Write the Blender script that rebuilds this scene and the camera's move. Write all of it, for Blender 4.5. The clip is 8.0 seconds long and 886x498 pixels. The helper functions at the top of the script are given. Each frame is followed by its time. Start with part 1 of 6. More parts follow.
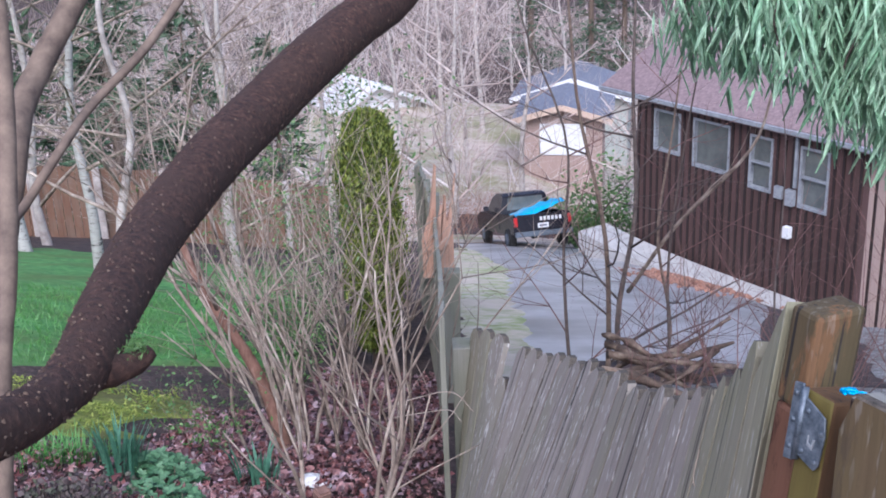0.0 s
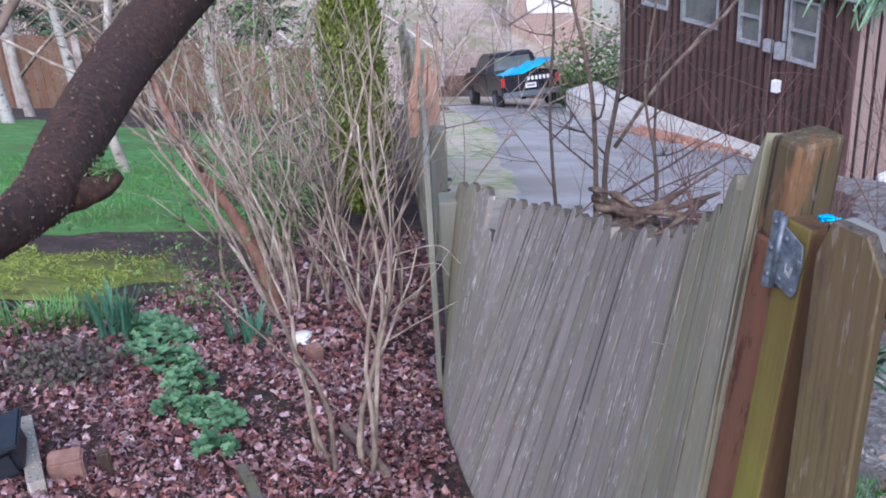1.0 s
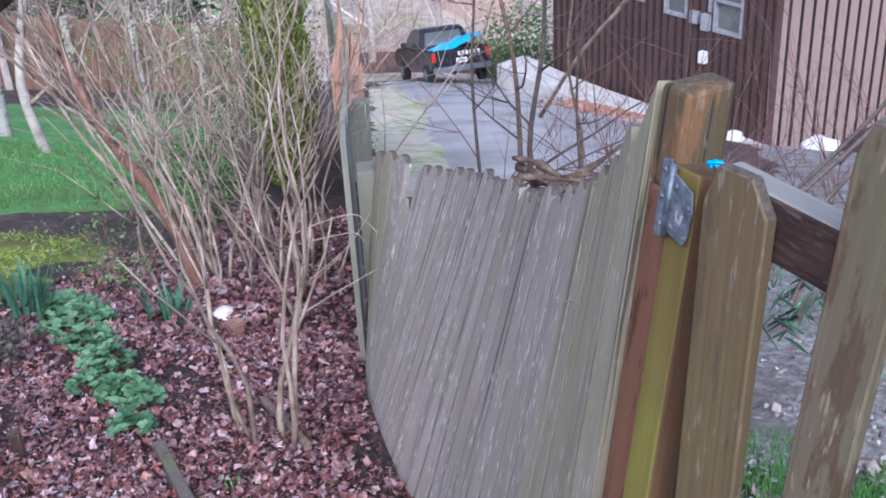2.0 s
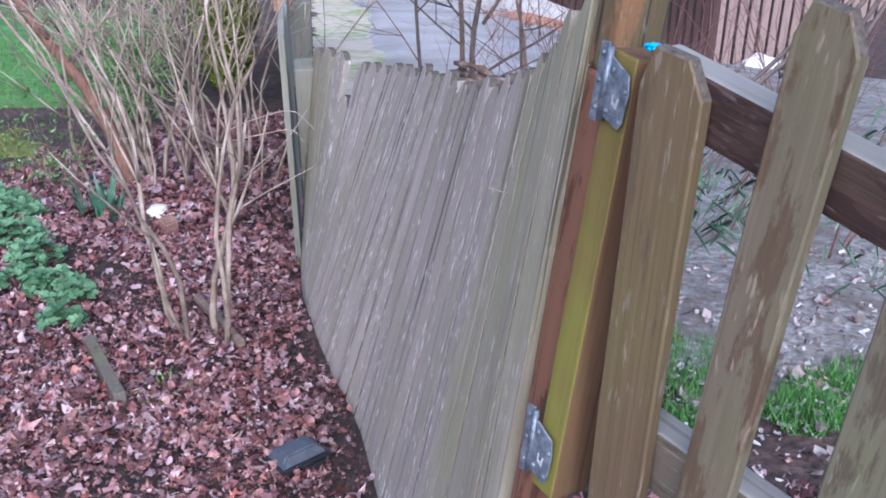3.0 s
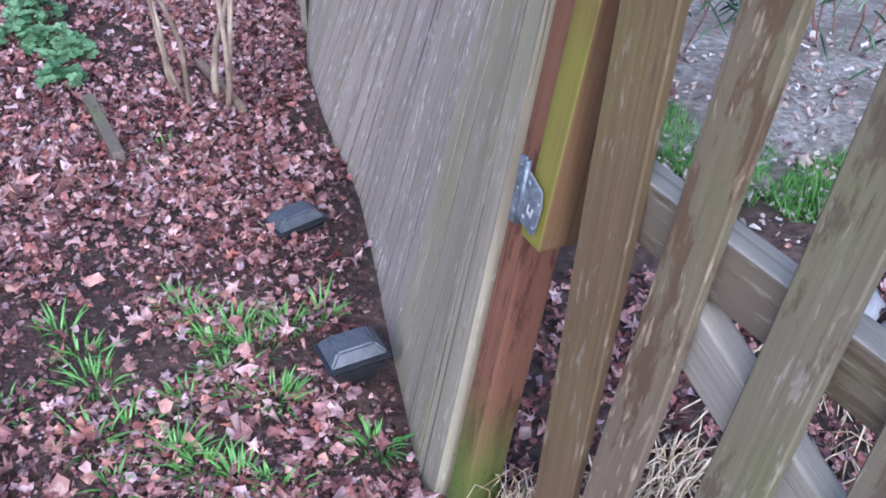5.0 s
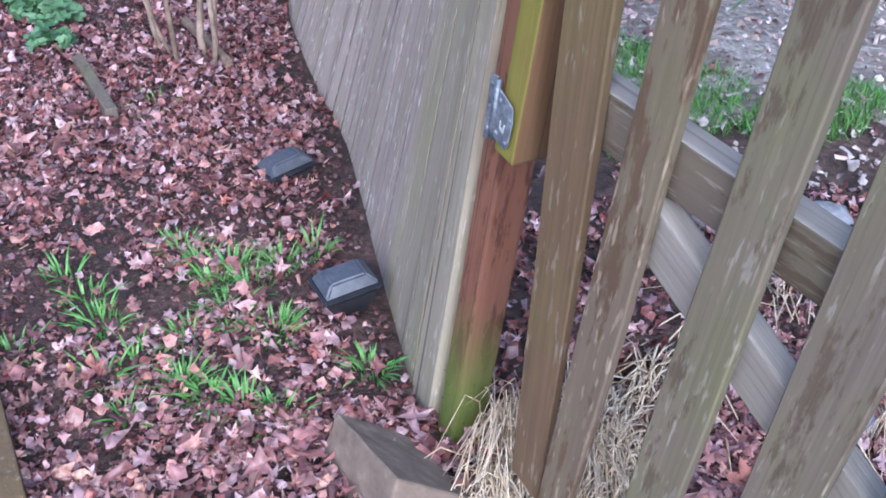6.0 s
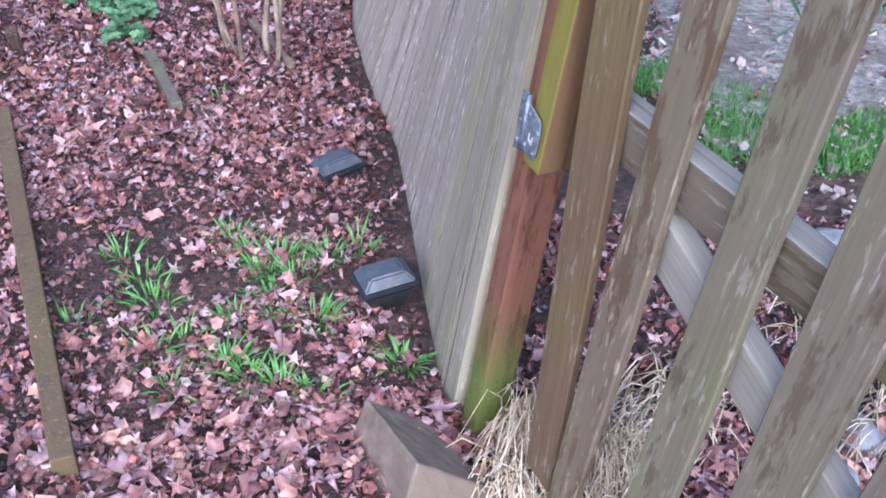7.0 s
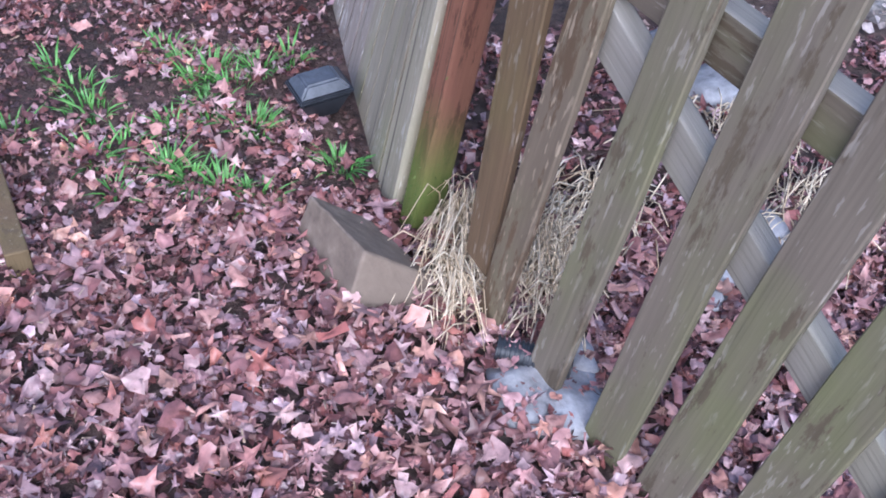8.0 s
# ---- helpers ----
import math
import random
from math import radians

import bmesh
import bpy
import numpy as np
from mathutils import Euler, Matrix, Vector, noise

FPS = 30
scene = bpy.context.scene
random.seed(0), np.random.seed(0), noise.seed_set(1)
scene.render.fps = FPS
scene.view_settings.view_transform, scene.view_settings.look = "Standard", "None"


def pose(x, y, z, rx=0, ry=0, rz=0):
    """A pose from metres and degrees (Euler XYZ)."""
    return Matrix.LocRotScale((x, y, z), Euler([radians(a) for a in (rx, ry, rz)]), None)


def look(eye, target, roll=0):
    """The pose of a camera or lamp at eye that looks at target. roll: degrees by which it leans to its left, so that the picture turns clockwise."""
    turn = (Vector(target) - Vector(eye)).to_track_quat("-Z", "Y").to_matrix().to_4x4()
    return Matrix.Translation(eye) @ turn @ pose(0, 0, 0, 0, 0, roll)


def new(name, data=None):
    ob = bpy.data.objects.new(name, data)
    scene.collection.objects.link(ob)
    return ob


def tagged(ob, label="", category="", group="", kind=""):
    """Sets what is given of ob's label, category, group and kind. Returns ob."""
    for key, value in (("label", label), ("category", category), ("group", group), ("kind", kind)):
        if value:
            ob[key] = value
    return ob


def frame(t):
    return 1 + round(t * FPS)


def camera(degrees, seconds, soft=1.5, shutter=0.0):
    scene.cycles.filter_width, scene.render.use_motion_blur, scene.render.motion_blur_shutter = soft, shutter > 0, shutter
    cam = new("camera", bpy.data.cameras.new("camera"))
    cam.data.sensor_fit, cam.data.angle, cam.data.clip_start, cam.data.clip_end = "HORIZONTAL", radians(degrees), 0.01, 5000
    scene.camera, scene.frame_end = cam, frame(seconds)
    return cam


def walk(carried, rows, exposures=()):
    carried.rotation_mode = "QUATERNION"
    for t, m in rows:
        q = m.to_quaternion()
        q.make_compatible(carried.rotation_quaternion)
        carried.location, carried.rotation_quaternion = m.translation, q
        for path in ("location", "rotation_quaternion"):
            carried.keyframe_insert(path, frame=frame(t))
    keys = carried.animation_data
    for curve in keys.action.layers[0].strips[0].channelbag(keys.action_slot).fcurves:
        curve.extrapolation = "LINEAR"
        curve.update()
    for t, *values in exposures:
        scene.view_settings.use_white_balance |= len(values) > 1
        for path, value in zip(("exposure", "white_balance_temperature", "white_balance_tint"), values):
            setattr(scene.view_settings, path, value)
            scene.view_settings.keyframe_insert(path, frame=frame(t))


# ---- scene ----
KELVIN, TINT = 5020, 15
EXPOSURES = [(0.0, 0.76, KELVIN + 90, TINT), (1.2, 0.82, KELVIN + 60, TINT), (2.5, 1.1, KELVIN, TINT), (4.5, 1.24, KELVIN, TINT), (6.5, 1.4, KELVIN, TINT), (7.0, 1.45, KELVIN, TINT), (8.0, 1.24, KELVIN, TINT)]
cam = camera(42.0, 8.0, soft=1.8, shutter=0.0)
PATH = [
    (0, (0.018, 0.032, 1.518), (0.009, 1.906, 0.817), -2.4),
    (0.5, (0.021, 0.033, 1.5), (0.008, 1.849, 0.662), -2.9),
    (1, (0.028, 0.025, 1.49), (0.025, 1.802, 0.574), -3.7),
    (1.2, (0.034, 0.03, 1.483), (0.02, 1.795, 0.542), -4.3),
    (2.3, (0.085, 0.038, 1.442), (0.233, 1.781, 0.474), -2.4),
    (2.5, (0.082, 0.032, 1.436), (0.247, 1.752, 0.428), -1.7),
    (3, (0.085, 0.034, 1.414), (0.28, 1.699, 0.325), -0.4),
    (3.5, (0.089, 0.041, 1.394), (0.259, 1.666, 0.241), -1.1),
    (4, (0.095, 0.041, 1.384), (0.262, 1.632, 0.184), -0.8),
    (4.5, (0.098, 0.041, 1.37), (0.264, 1.59, 0.116), -0.2),
    (5, (0.11, 0.028, 1.343), (0.262, 1.481, -0.023), 1.5),
    (5.2, (0.127, 0.021, 1.331), (0.22, 1.443, -0.072), 0.2),
    (6.3, (0.11, -0.123, 1.396), (0.295, 1.282, -0.015), -0.4),
    (6.5, (0.122, -0.137, 1.413), (0.313, 1.281, 0.016), 0.0),
    (7, (0.144, -0.178, 1.44), (0.206, 1.249, 0.04), -0.0),
    (7.5, (0.121, -0.225, 1.446), (0.262, 1.147, -0.002), 2.4),
    (8, (0.057, -0.302, 1.44), (0.29, 0.922, -0.125), 5.7),
]
walk(cam, [(t, look(eye, target, roll)) for t, eye, target, roll in PATH], exposures=EXPOSURES)
# ---- light: overcast winter day ----
world = bpy.data.worlds.new("overcast")
scene.world = world
world.use_nodes = True
wn = world.node_tree
sky = wn.nodes.new("ShaderNodeTexSky")
sky.sky_type = "NISHITA"
sky.sun_disc = False
sky.sun_elevation, sky.sun_rotation = radians(42), radians(200)
sky.air_density, sky.dust_density, sky.ozone_density = 1.0, 6.0, 1.0
wn.links.new(sky.outputs[0], wn.nodes["Background"].inputs[0])
wn.nodes["Background"].inputs[1].default_value = 0.11
sun = new("sun", bpy.data.lights.new("sun", "SUN"))
sun.data.energy, sun.data.angle, sun.data.color = 1.5, radians(25), (1.0, 0.94, 0.86)
sun.matrix_world = look((0, 0, 0), (-0.25, 0.7, -0.67))

# ---- materials ----
def mat(name, rough=0.8, metal=0.0):
    m = bpy.data.materials.new(name)
    m.use_nodes = True
    b = m.node_tree.nodes["Principled BSDF"]
    b.inputs["Roughness"].default_value, b.inputs["Metallic"].default_value = rough, metal
    return m, m.node_tree, b


def node(nt, kind, **values):
    n = nt.nodes.new(kind)
    for k, v in values.items():
        n.inputs[k.replace("_", " ")].default_value = v
    return n


def coords(nt, scale=(1, 1, 1), turn=(0, 0, 0)):
    tc, mp = nt.nodes.new("ShaderNodeTexCoord"), nt.nodes.new("ShaderNodeMapping")
    mp.inputs["Scale"].default_value, mp.inputs["Rotation"].default_value = scale, turn
    nt.links.new(tc.outputs["Object"], mp.inputs[0])
    return mp.outputs[0]


def noise_of(nt, vec, scale, detail=4.0, rough=0.6):
    n = node(nt, "ShaderNodeTexNoise", Scale=scale, Detail=detail, Roughness=rough)
    nt.links.new(vec, n.inputs["Vector"])
    return n.outputs[0]


def ramp(nt, fac, stops):
    r = nt.nodes.new("ShaderNodeValToRGB")
    e = r.color_ramp.elements
    while len(e) < len(stops):
        e.new(0.5)
    for el, (p, c) in zip(e, stops):
        el.position, el.color = p, (*c, 1) if len(c) == 3 else c
    nt.links.new(fac, r.inputs[0])
    return r.outputs[0]


def mix(nt, fac, a, b, how="MIX"):
    m = nt.nodes.new("ShaderNodeMix")
    m.data_type, m.blend_type = "RGBA", how
    for sock, v in ((m.inputs[0], fac), (m.inputs[6], a), (m.inputs[7], b)):
        if isinstance(v, (int, float)):
            sock.default_value = v
        elif isinstance(v, tuple):
            sock.default_value = (*v, 1)
        else:
            nt.links.new(v, sock)
    return m.outputs[2]


def bump(nt, bsdf, height, strength=0.4, distance=0.004):
    b = node(nt, "ShaderNodeBump", Strength=strength, Distance=distance)
    nt.links.new(height, b.inputs["Height"])
    nt.links.new(b.outputs[0], bsdf.inputs["Normal"])


def g(v):
    return (v, v, v)


def wood(name, dark, light, algae=(0.2, 0.22, 0.06), algae_amount=0.4, lichen=0.0, turn=(0, 0, 0), rough=0.75, fine=1.0, cracks=0.75, foot=None, fleck_colour=(0.66, 0.64, 0.6), split=0.0, patch=None, patch_at=0.5):
    """Weathered board: grain along z, dark checks, algae stains, pale lichen flecks; each board a little different."""
    m, nt, b = mat(name, rough)
    info = nt.nodes.new("ShaderNodeObjectInfo")
    tc, add = nt.nodes.new("ShaderNodeTexCoord"), nt.nodes.new("ShaderNodeVectorMath")
    sc = nt.nodes.new("ShaderNodeVectorMath")
    sc.operation = "SCALE"
    sc.inputs[0].default_value, add.operation = (3.1, 5.7, 9.3), "ADD"
    nt.links.new(info.outputs["Random"], sc.inputs["Scale"])
    nt.links.new(tc.outputs["Object"], add.inputs[0])
    nt.links.new(sc.outputs[0], add.inputs[1])

    def mapped(s):
        mp = nt.nodes.new("ShaderNodeMapping")
        mp.inputs["Scale"].default_value, mp.inputs["Rotation"].default_value = s, turn
        nt.links.new(add.outputs[0], mp.inputs[0])
        return mp.outputs[0]

    grain = noise_of(nt, mapped((fine, fine, 0.035 * fine)), 150, 5, 0.65)
    broad = noise_of(nt, mapped((1, 1, 0.12)), 22, 4)
    stain = noise_of(nt, mapped((1, 1, 0.5)), 5, 3)
    checks = noise_of(nt, mapped((1, 1, 0.006)), 120, 2, 0.5)
    col = mix(nt, grain, dark, light)
    col = mix(nt, ramp(nt, broad, [(0.35, g(0)), (0.7, g(1))]), col, mix(nt, 0.45, col, light), "MIX")
    tone = ramp(nt, info.outputs["Random"], [(0.0, g(0.9)), (0.5, g(1.0)), (1.0, g(1.08))])
    col = mix(nt, 1.0, col, tone, "MULTIPLY")
    amount = mix(nt, algae_amount, g(0), ramp(nt, stain, [(0.42, g(0)), (0.68, g(1))]))
    col = mix(nt, amount, col, algae)
    crack = ramp(nt, checks, [(0.29 + split, g(1)), (0.34 + split, g(0))])
    col = mix(nt, mix(nt, cracks, g(0), crack), col, (0.025, 0.02, 0.016))
    if patch:
        bare = ramp(nt, noise_of(nt, mapped((1, 1, 0.22)), 24, 6, 0.7), [(patch_at, g(0)), (patch_at + 0.05, g(0.85))])
        col = mix(nt, bare, col, mix(nt, grain, tuple(0.45 * c for c in patch), patch))
    if foot:
        sep = nt.nodes.new("ShaderNodeSeparateXYZ")
        nt.links.new(tc.outputs["Generated"], sep.inputs[0])
        wander = nt.nodes.new("ShaderNodeMath")
        wander.operation = "MULTIPLY_ADD"
        wander.inputs[1].default_value = 0.22
        nt.links.new(stain, wander.inputs[0])
        nt.links.new(sep.outputs[2], wander.inputs[2])
        col = mix(nt, ramp(nt, wander.outputs[0], [(0.27, g(0.92)), (0.42, g(0))]), col, mix(nt, grain, (0.05, 0.075, 0.012), foot))
    if lichen:
        fleck = ramp(nt, noise_of(nt, mapped((1, 1, 0.16)), 130, 2, 0.6), [(0.6, g(0)), (0.66, g(1))])
        where = ramp(nt, noise_of(nt, mapped((1, 1, 0.6)), 9, 3), [(0.42, g(0)), (0.54, g(lichen))])
        col = mix(nt, mix(nt, 1.0, fleck, where, "MULTIPLY"), col, fleck_colour)
    nt.links.new(col, b.inputs["Base Color"])
    bump(nt, b, mix(nt, 0.5, grain, mix(nt, 1.0, checks, g(1.0), "MULTIPLY")), 0.6, 0.004)
    return m


def mottled(name, stops, scale=8.0, rough=0.85, bump_strength=0.3, dist=0.01, stretch=(1, 1, 1), second=None, detail=6.0):
    """A surface whose colour wanders between stops at one scale, with a second tone at a broader one."""
    m, nt, b = mat(name, rough)
    v = coords(nt, stretch)
    n = noise_of(nt, v, scale, detail, 0.65)
    col = ramp(nt, n, stops)
    if second:
        col = mix(nt, ramp(nt, noise_of(nt, v, scale * 0.13, 3), [(0.42, g(0)), (0.62, g(0.8))]), col, second)
    nt.links.new(col, b.inputs["Base Color"])
    bump(nt, b, n, bump_strength, dist)
    return m


def island(name, colours, rough=0.6, wide=0.0):
    """Many small loose pieces in one mesh: each takes a colour of its own."""
    m, nt, b = mat(name, rough)
    geo = nt.nodes.new("ShaderNodeNewGeometry")
    r = ramp(nt, geo.outputs["Random Per Island"], [(i / max(1, len(colours) - 1), c) for i, c in enumerate(colours)])
    n = noise_of(nt, coords(nt), 60, 3)
    col = mix(nt, 1.0, r, ramp(nt, n, [(0.3, g(0.6)), (0.7, g(1.15))]), "MULTIPLY")
    nt.links.new(col, b.inputs["Base Color"])
    return m


FENCE_WOOD = wood("grey_fence_wood", (0.165, 0.137, 0.122), (0.46, 0.405, 0.36), (0.24, 0.235, 0.15), 0.5, 1.0, cracks=0.95, split=0.035)
FAR_WOOD = wood("green_grey_wood", (0.12, 0.112, 0.095), (0.28, 0.27, 0.225), (0.18, 0.19, 0.11), 0.6, cracks=0.4)
GATE_WOOD = wood("olive_gate_wood", (0.06, 0.05, 0.038), (0.165, 0.14, 0.11), (0.122, 0.138, 0.05), 0.6, 0.15, fine=0.42, cracks=0.3, patch=(0.1, 0.078, 0.05), patch_at=0.56)
GATE_FLAKED = wood("flaking_grey_gate_wood", (0.048, 0.036, 0.025), (0.165, 0.132, 0.095), (0.115, 0.118, 0.05), 0.45, 0.75, fine=0.45, cracks=0.45, fleck_colour=(0.27, 0.22, 0.16), patch=(0.105, 0.064, 0.034), patch_at=0.5)
GATE_BROWN = wood("wet_brown_gate_wood", (0.05, 0.032, 0.017), (0.142, 0.094, 0.051), (0.12, 0.1, 0.035), 0.55, 0.12, fine=0.45, cracks=0.35, patch=(0.11, 0.078, 0.045), patch_at=0.56)
FENCE_OLIVE = wood("olive_fence_wood", (0.15, 0.135, 0.1), (0.39, 0.355, 0.275), (0.26, 0.265, 0.14), 0.5, 0.35, cracks=0.7, split=0.05)
END_GRAIN = mottled("dark_end_grain", [(0.3, (0.035, 0.028, 0.022)), (0.7, (0.13, 0.108, 0.085))], 160, 0.9, 0.6, 0.002)
STILE_WOOD = wood("algae_stile_wood", (0.075, 0.05, 0.012), (0.16, 0.13, 0.03), (0.17, 0.2, 0.012), 0.95, fine=0.6)
BROWN_STILE = wood("wet_brown_wood", (0.04, 0.02, 0.008), (0.13, 0.07, 0.028), (0.12, 0.09, 0.03), 0.3, fine=0.6)
RED_WOOD = wood("red_brown_post_wood", (0.07, 0.028, 0.017), (0.225, 0.1, 0.06), (0.11, 0.085, 0.035), 0.25, fine=0.5, patch=(0.085, 0.03, 0.017), patch_at=0.5, foot=(0.13, 0.17, 0.03))
POST_WOOD = wood("weathered_post_wood", (0.025, 0.017, 0.009), (0.13, 0.092, 0.046), (0.095, 0.088, 0.026), 0.5, 0.1, cracks=1.0, split=0.06, patch=(0.23, 0.12, 0.05), patch_at=0.55)
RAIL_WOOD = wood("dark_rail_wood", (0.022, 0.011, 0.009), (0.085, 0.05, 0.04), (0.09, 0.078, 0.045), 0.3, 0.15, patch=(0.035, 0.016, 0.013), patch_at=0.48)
CEDAR = wood("brown_cedar_boards", (0.10, 0.05, 0.03), (0.26, 0.14, 0.085), (0.22, 0.2, 0.16), 0.3, fine=0.4)
BATTEN = wood("dark_batten", (0.012, 0.007, 0.007), (0.03, 0.017, 0.016), (0.025, 0.018, 0.015), 0.3, fine=0.3)
SIDING = wood("dark_brown_siding", (0.058, 0.029, 0.027), (0.115, 0.063, 0.057), (0.06, 0.045, 0.035), 0.4, fine=0.3)
# Lighter copy of SIDING: light on the end walls as colour; the garage's own tan.
TAN_SIDING = wood("tan_and_lit_siding", (0.26, 0.18, 0.155), (0.42, 0.31, 0.27), (0.34, 0.26, 0.21), 0.4, fine=0.3)
EARTH = mottled("damp_leafy_earth", [(0.3, (0.025, 0.016, 0.014)), (0.48, (0.08, 0.048, 0.04)), (0.6, (0.14, 0.09, 0.075)), (0.78, (0.22, 0.155, 0.135))], 26, 0.9, 0.8, 0.03, second=(0.035, 0.026, 0.022))
LAWN = mottled("winter_lawn", [(0.3, (0.06, 0.16, 0.04)), (0.5, (0.11, 0.29, 0.07)), (0.72, (0.2, 0.4, 0.11))], 9, 0.85, 0.8, 0.03, second=(0.11, 0.17, 0.04))
MOSS = mottled("yellow_moss", [(0.3, (0.09, 0.12, 0.02)), (0.5, (0.24, 0.28, 0.04)), (0.75, (0.38, 0.4, 0.08))], 18, 0.95, 0.8, 0.02, second=(0.1, 0.09, 0.03))
# Base colour raised: part of the sky's sheen on the wet drive is painted in.
ASPHALT = mottled("wet_asphalt_pale_sheen", [(0.3, (0.42, 0.405, 0.4)), (0.7, (0.62, 0.6, 0.6))], 5, 0.3, 0.3, 0.01, second=(0.24, 0.23, 0.21))
CONCRETE = mottled("pale_concrete", [(0.3, (0.36, 0.34, 0.33)), (0.7, (0.5, 0.48, 0.46))], 3, 0.85, 0.3, 0.01)
BLOCK = mottled("tan_block_concrete", [(0.3, (0.115, 0.088, 0.068)), (0.55, (0.19, 0.15, 0.118)), (0.75, (0.29, 0.24, 0.195))], 26, 0.9, 0.5, 0.004, second=(0.14, 0.11, 0.085))
STONE = mottled("grey_wet_stone", [(0.3, (0.16, 0.16, 0.17)), (0.7, (0.36, 0.36, 0.38))], 30, 0.6, 0.6, 0.006)
BARK = mottled("dark_red_bark", [(0.32, (0.014, 0.006, 0.0035)), (0.48, (0.046, 0.02, 0.0125)), (0.6, (0.085, 0.04, 0.025)), (0.72, (0.18, 0.1, 0.066))], 190, 0.8, 0.9, 0.003, detail=9.0, second=(0.052, 0.026, 0.017))
PALE_BARK = mottled("pale_twig_bark", [(0.3, (0.09, 0.062, 0.046)), (0.5, (0.29, 0.225, 0.175)), (0.72, (0.56, 0.48, 0.4))], 9, 0.8, 0.4, 0.002)
BROWN_BARK = mottled("brown_branch_bark", [(0.3, (0.10, 0.07, 0.055)), (0.7, (0.26, 0.19, 0.14))], 40, 0.85, 0.5, 0.003)
HEAP_BARK = mottled("rotting_branch_bark", [(0.3, (0.035, 0.022, 0.016)), (0.5, (0.13, 0.09, 0.065)), (0.72, (0.36, 0.28, 0.21))], 14, 0.9, 0.5, 0.004)
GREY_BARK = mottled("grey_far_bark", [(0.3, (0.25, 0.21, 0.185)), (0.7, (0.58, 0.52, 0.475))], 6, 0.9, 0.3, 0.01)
BIRCH = mottled("white_birch_bark", [(0.36, (0.06, 0.05, 0.045)), (0.44, (0.36, 0.34, 0.31)), (0.8, (0.52, 0.5, 0.47))], 9, 0.7, 0.3, 0.004, (1, 1, 3.0))
STEEL = mottled("galvanised_steel", [(0.3, (0.06, 0.075, 0.095)), (0.5, (0.14, 0.165, 0.2)), (0.7, (0.24, 0.27, 0.31))], 90, 0.5, 0.2, 0.001)
STEEL.node_tree.nodes["Principled BSDF"].inputs["Metallic"].default_value = 0.45
BLACK_PLASTIC = mottled("black_plastic", [(0.3, (0.012, 0.014, 0.018)), (0.7, (0.03, 0.034, 0.042))], 30, 0.38, 0.1, 0.001)
# Blue-grey, a little paler than the black plastic below it.
LAMP_TOP = mottled("blue_grey_lamp_top", [(0.3, (0.04, 0.047, 0.06)), (0.7, (0.09, 0.1, 0.125))], 60, 0.4, 0.2, 0.001)
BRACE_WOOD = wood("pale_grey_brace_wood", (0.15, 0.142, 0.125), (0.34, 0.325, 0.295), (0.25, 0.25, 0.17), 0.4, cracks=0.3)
LEAVES = island("fallen_leaves", [(0.078, 0.035, 0.038), (0.242, 0.104, 0.100), (0.372, 0.183, 0.173), (0.156, 0.081, 0.085), (0.510, 0.280, 0.233), (0.355, 0.192, 0.201), (0.44, 0.29, 0.29), (0.117, 0.054, 0.057), (0.572, 0.328, 0.250), (0.322, 0.109, 0.090), (0.272, 0.169, 0.190), (0.6, 0.4, 0.37)], 0.4)
# Darker leaf copy: wetness plus painted shrub shade; palest pinks stand for highlights.
WET_SHADE_LEAVES = island("wet_shaded_leaves", [(0.04, 0.019, 0.019), (0.15, 0.056, 0.052), (0.265, 0.115, 0.105), (0.111, 0.053, 0.059), (0.399, 0.206, 0.184), (0.246, 0.137, 0.150), (0.530, 0.376, 0.405), (0.072, 0.033, 0.036), (0.269, 0.092, 0.081), (0.572, 0.398, 0.392)], 0.35)
GREY_LITTER = island("pale_grey_leaf_shreds", [(0.2, 0.16, 0.15), (0.45, 0.41, 0.4), (0.32, 0.23, 0.2), (0.62, 0.58, 0.58), (0.12, 0.09, 0.08), (0.5, 0.4, 0.36)], 0.6)
DARK_CRUMBS = island("dark_leaf_crumbs", [(0.018, 0.011, 0.01), (0.06, 0.028, 0.025), (0.11, 0.052, 0.045), (0.035, 0.02, 0.018), (0.2, 0.11, 0.095)], 0.45)
CHIPS = island("pale_wood_chips", [(0.42, 0.32, 0.24), (0.26, 0.17, 0.12), (0.5, 0.43, 0.36)], 0.8)
STRAW = island("dry_straw", [(0.64, 0.51, 0.34), (0.76, 0.66, 0.5), (0.5, 0.38, 0.24), (0.8, 0.72, 0.58)], 0.7)
BLADES = island("green_blades", [(0.05, 0.16, 0.025), (0.1, 0.28, 0.05), (0.16, 0.34, 0.09), (0.06, 0.2, 0.04)], 0.5)
BULB_LEAF = island("blue_green_bulb_leaves", [(0.04, 0.12, 0.08), (0.07, 0.18, 0.11), (0.1, 0.22, 0.14)], 0.45)
COVER_LEAF = island("grey_green_cover_leaves", [(0.05, 0.125, 0.05), (0.10, 0.21, 0.095), (0.18, 0.32, 0.165)], 0.6)
SHRUB_LEAF = island("mid_green_shrub_leaves", [(0.06, 0.13, 0.03), (0.1, 0.2, 0.05), (0.16, 0.26, 0.08)], 0.5)
HEATHER_LEAF = island("grey_purple_heather", [(0.06, 0.04, 0.04), (0.12, 0.09, 0.085), (0.1, 0.11, 0.07)], 0.8)
HEDGE_LEAF = island("yellow_green_cypress", [(0.045, 0.07, 0.01), (0.14, 0.185, 0.025), (0.28, 0.31, 0.05), (0.08, 0.115, 0.022)], 0.6)
WILLOW_LEAF = island("narrow_grey_green_leaves", [(0.16, 0.31, 0.17), (0.29, 0.48, 0.29), (0.44, 0.62, 0.42), (0.24, 0.42, 0.25)], 0.5)
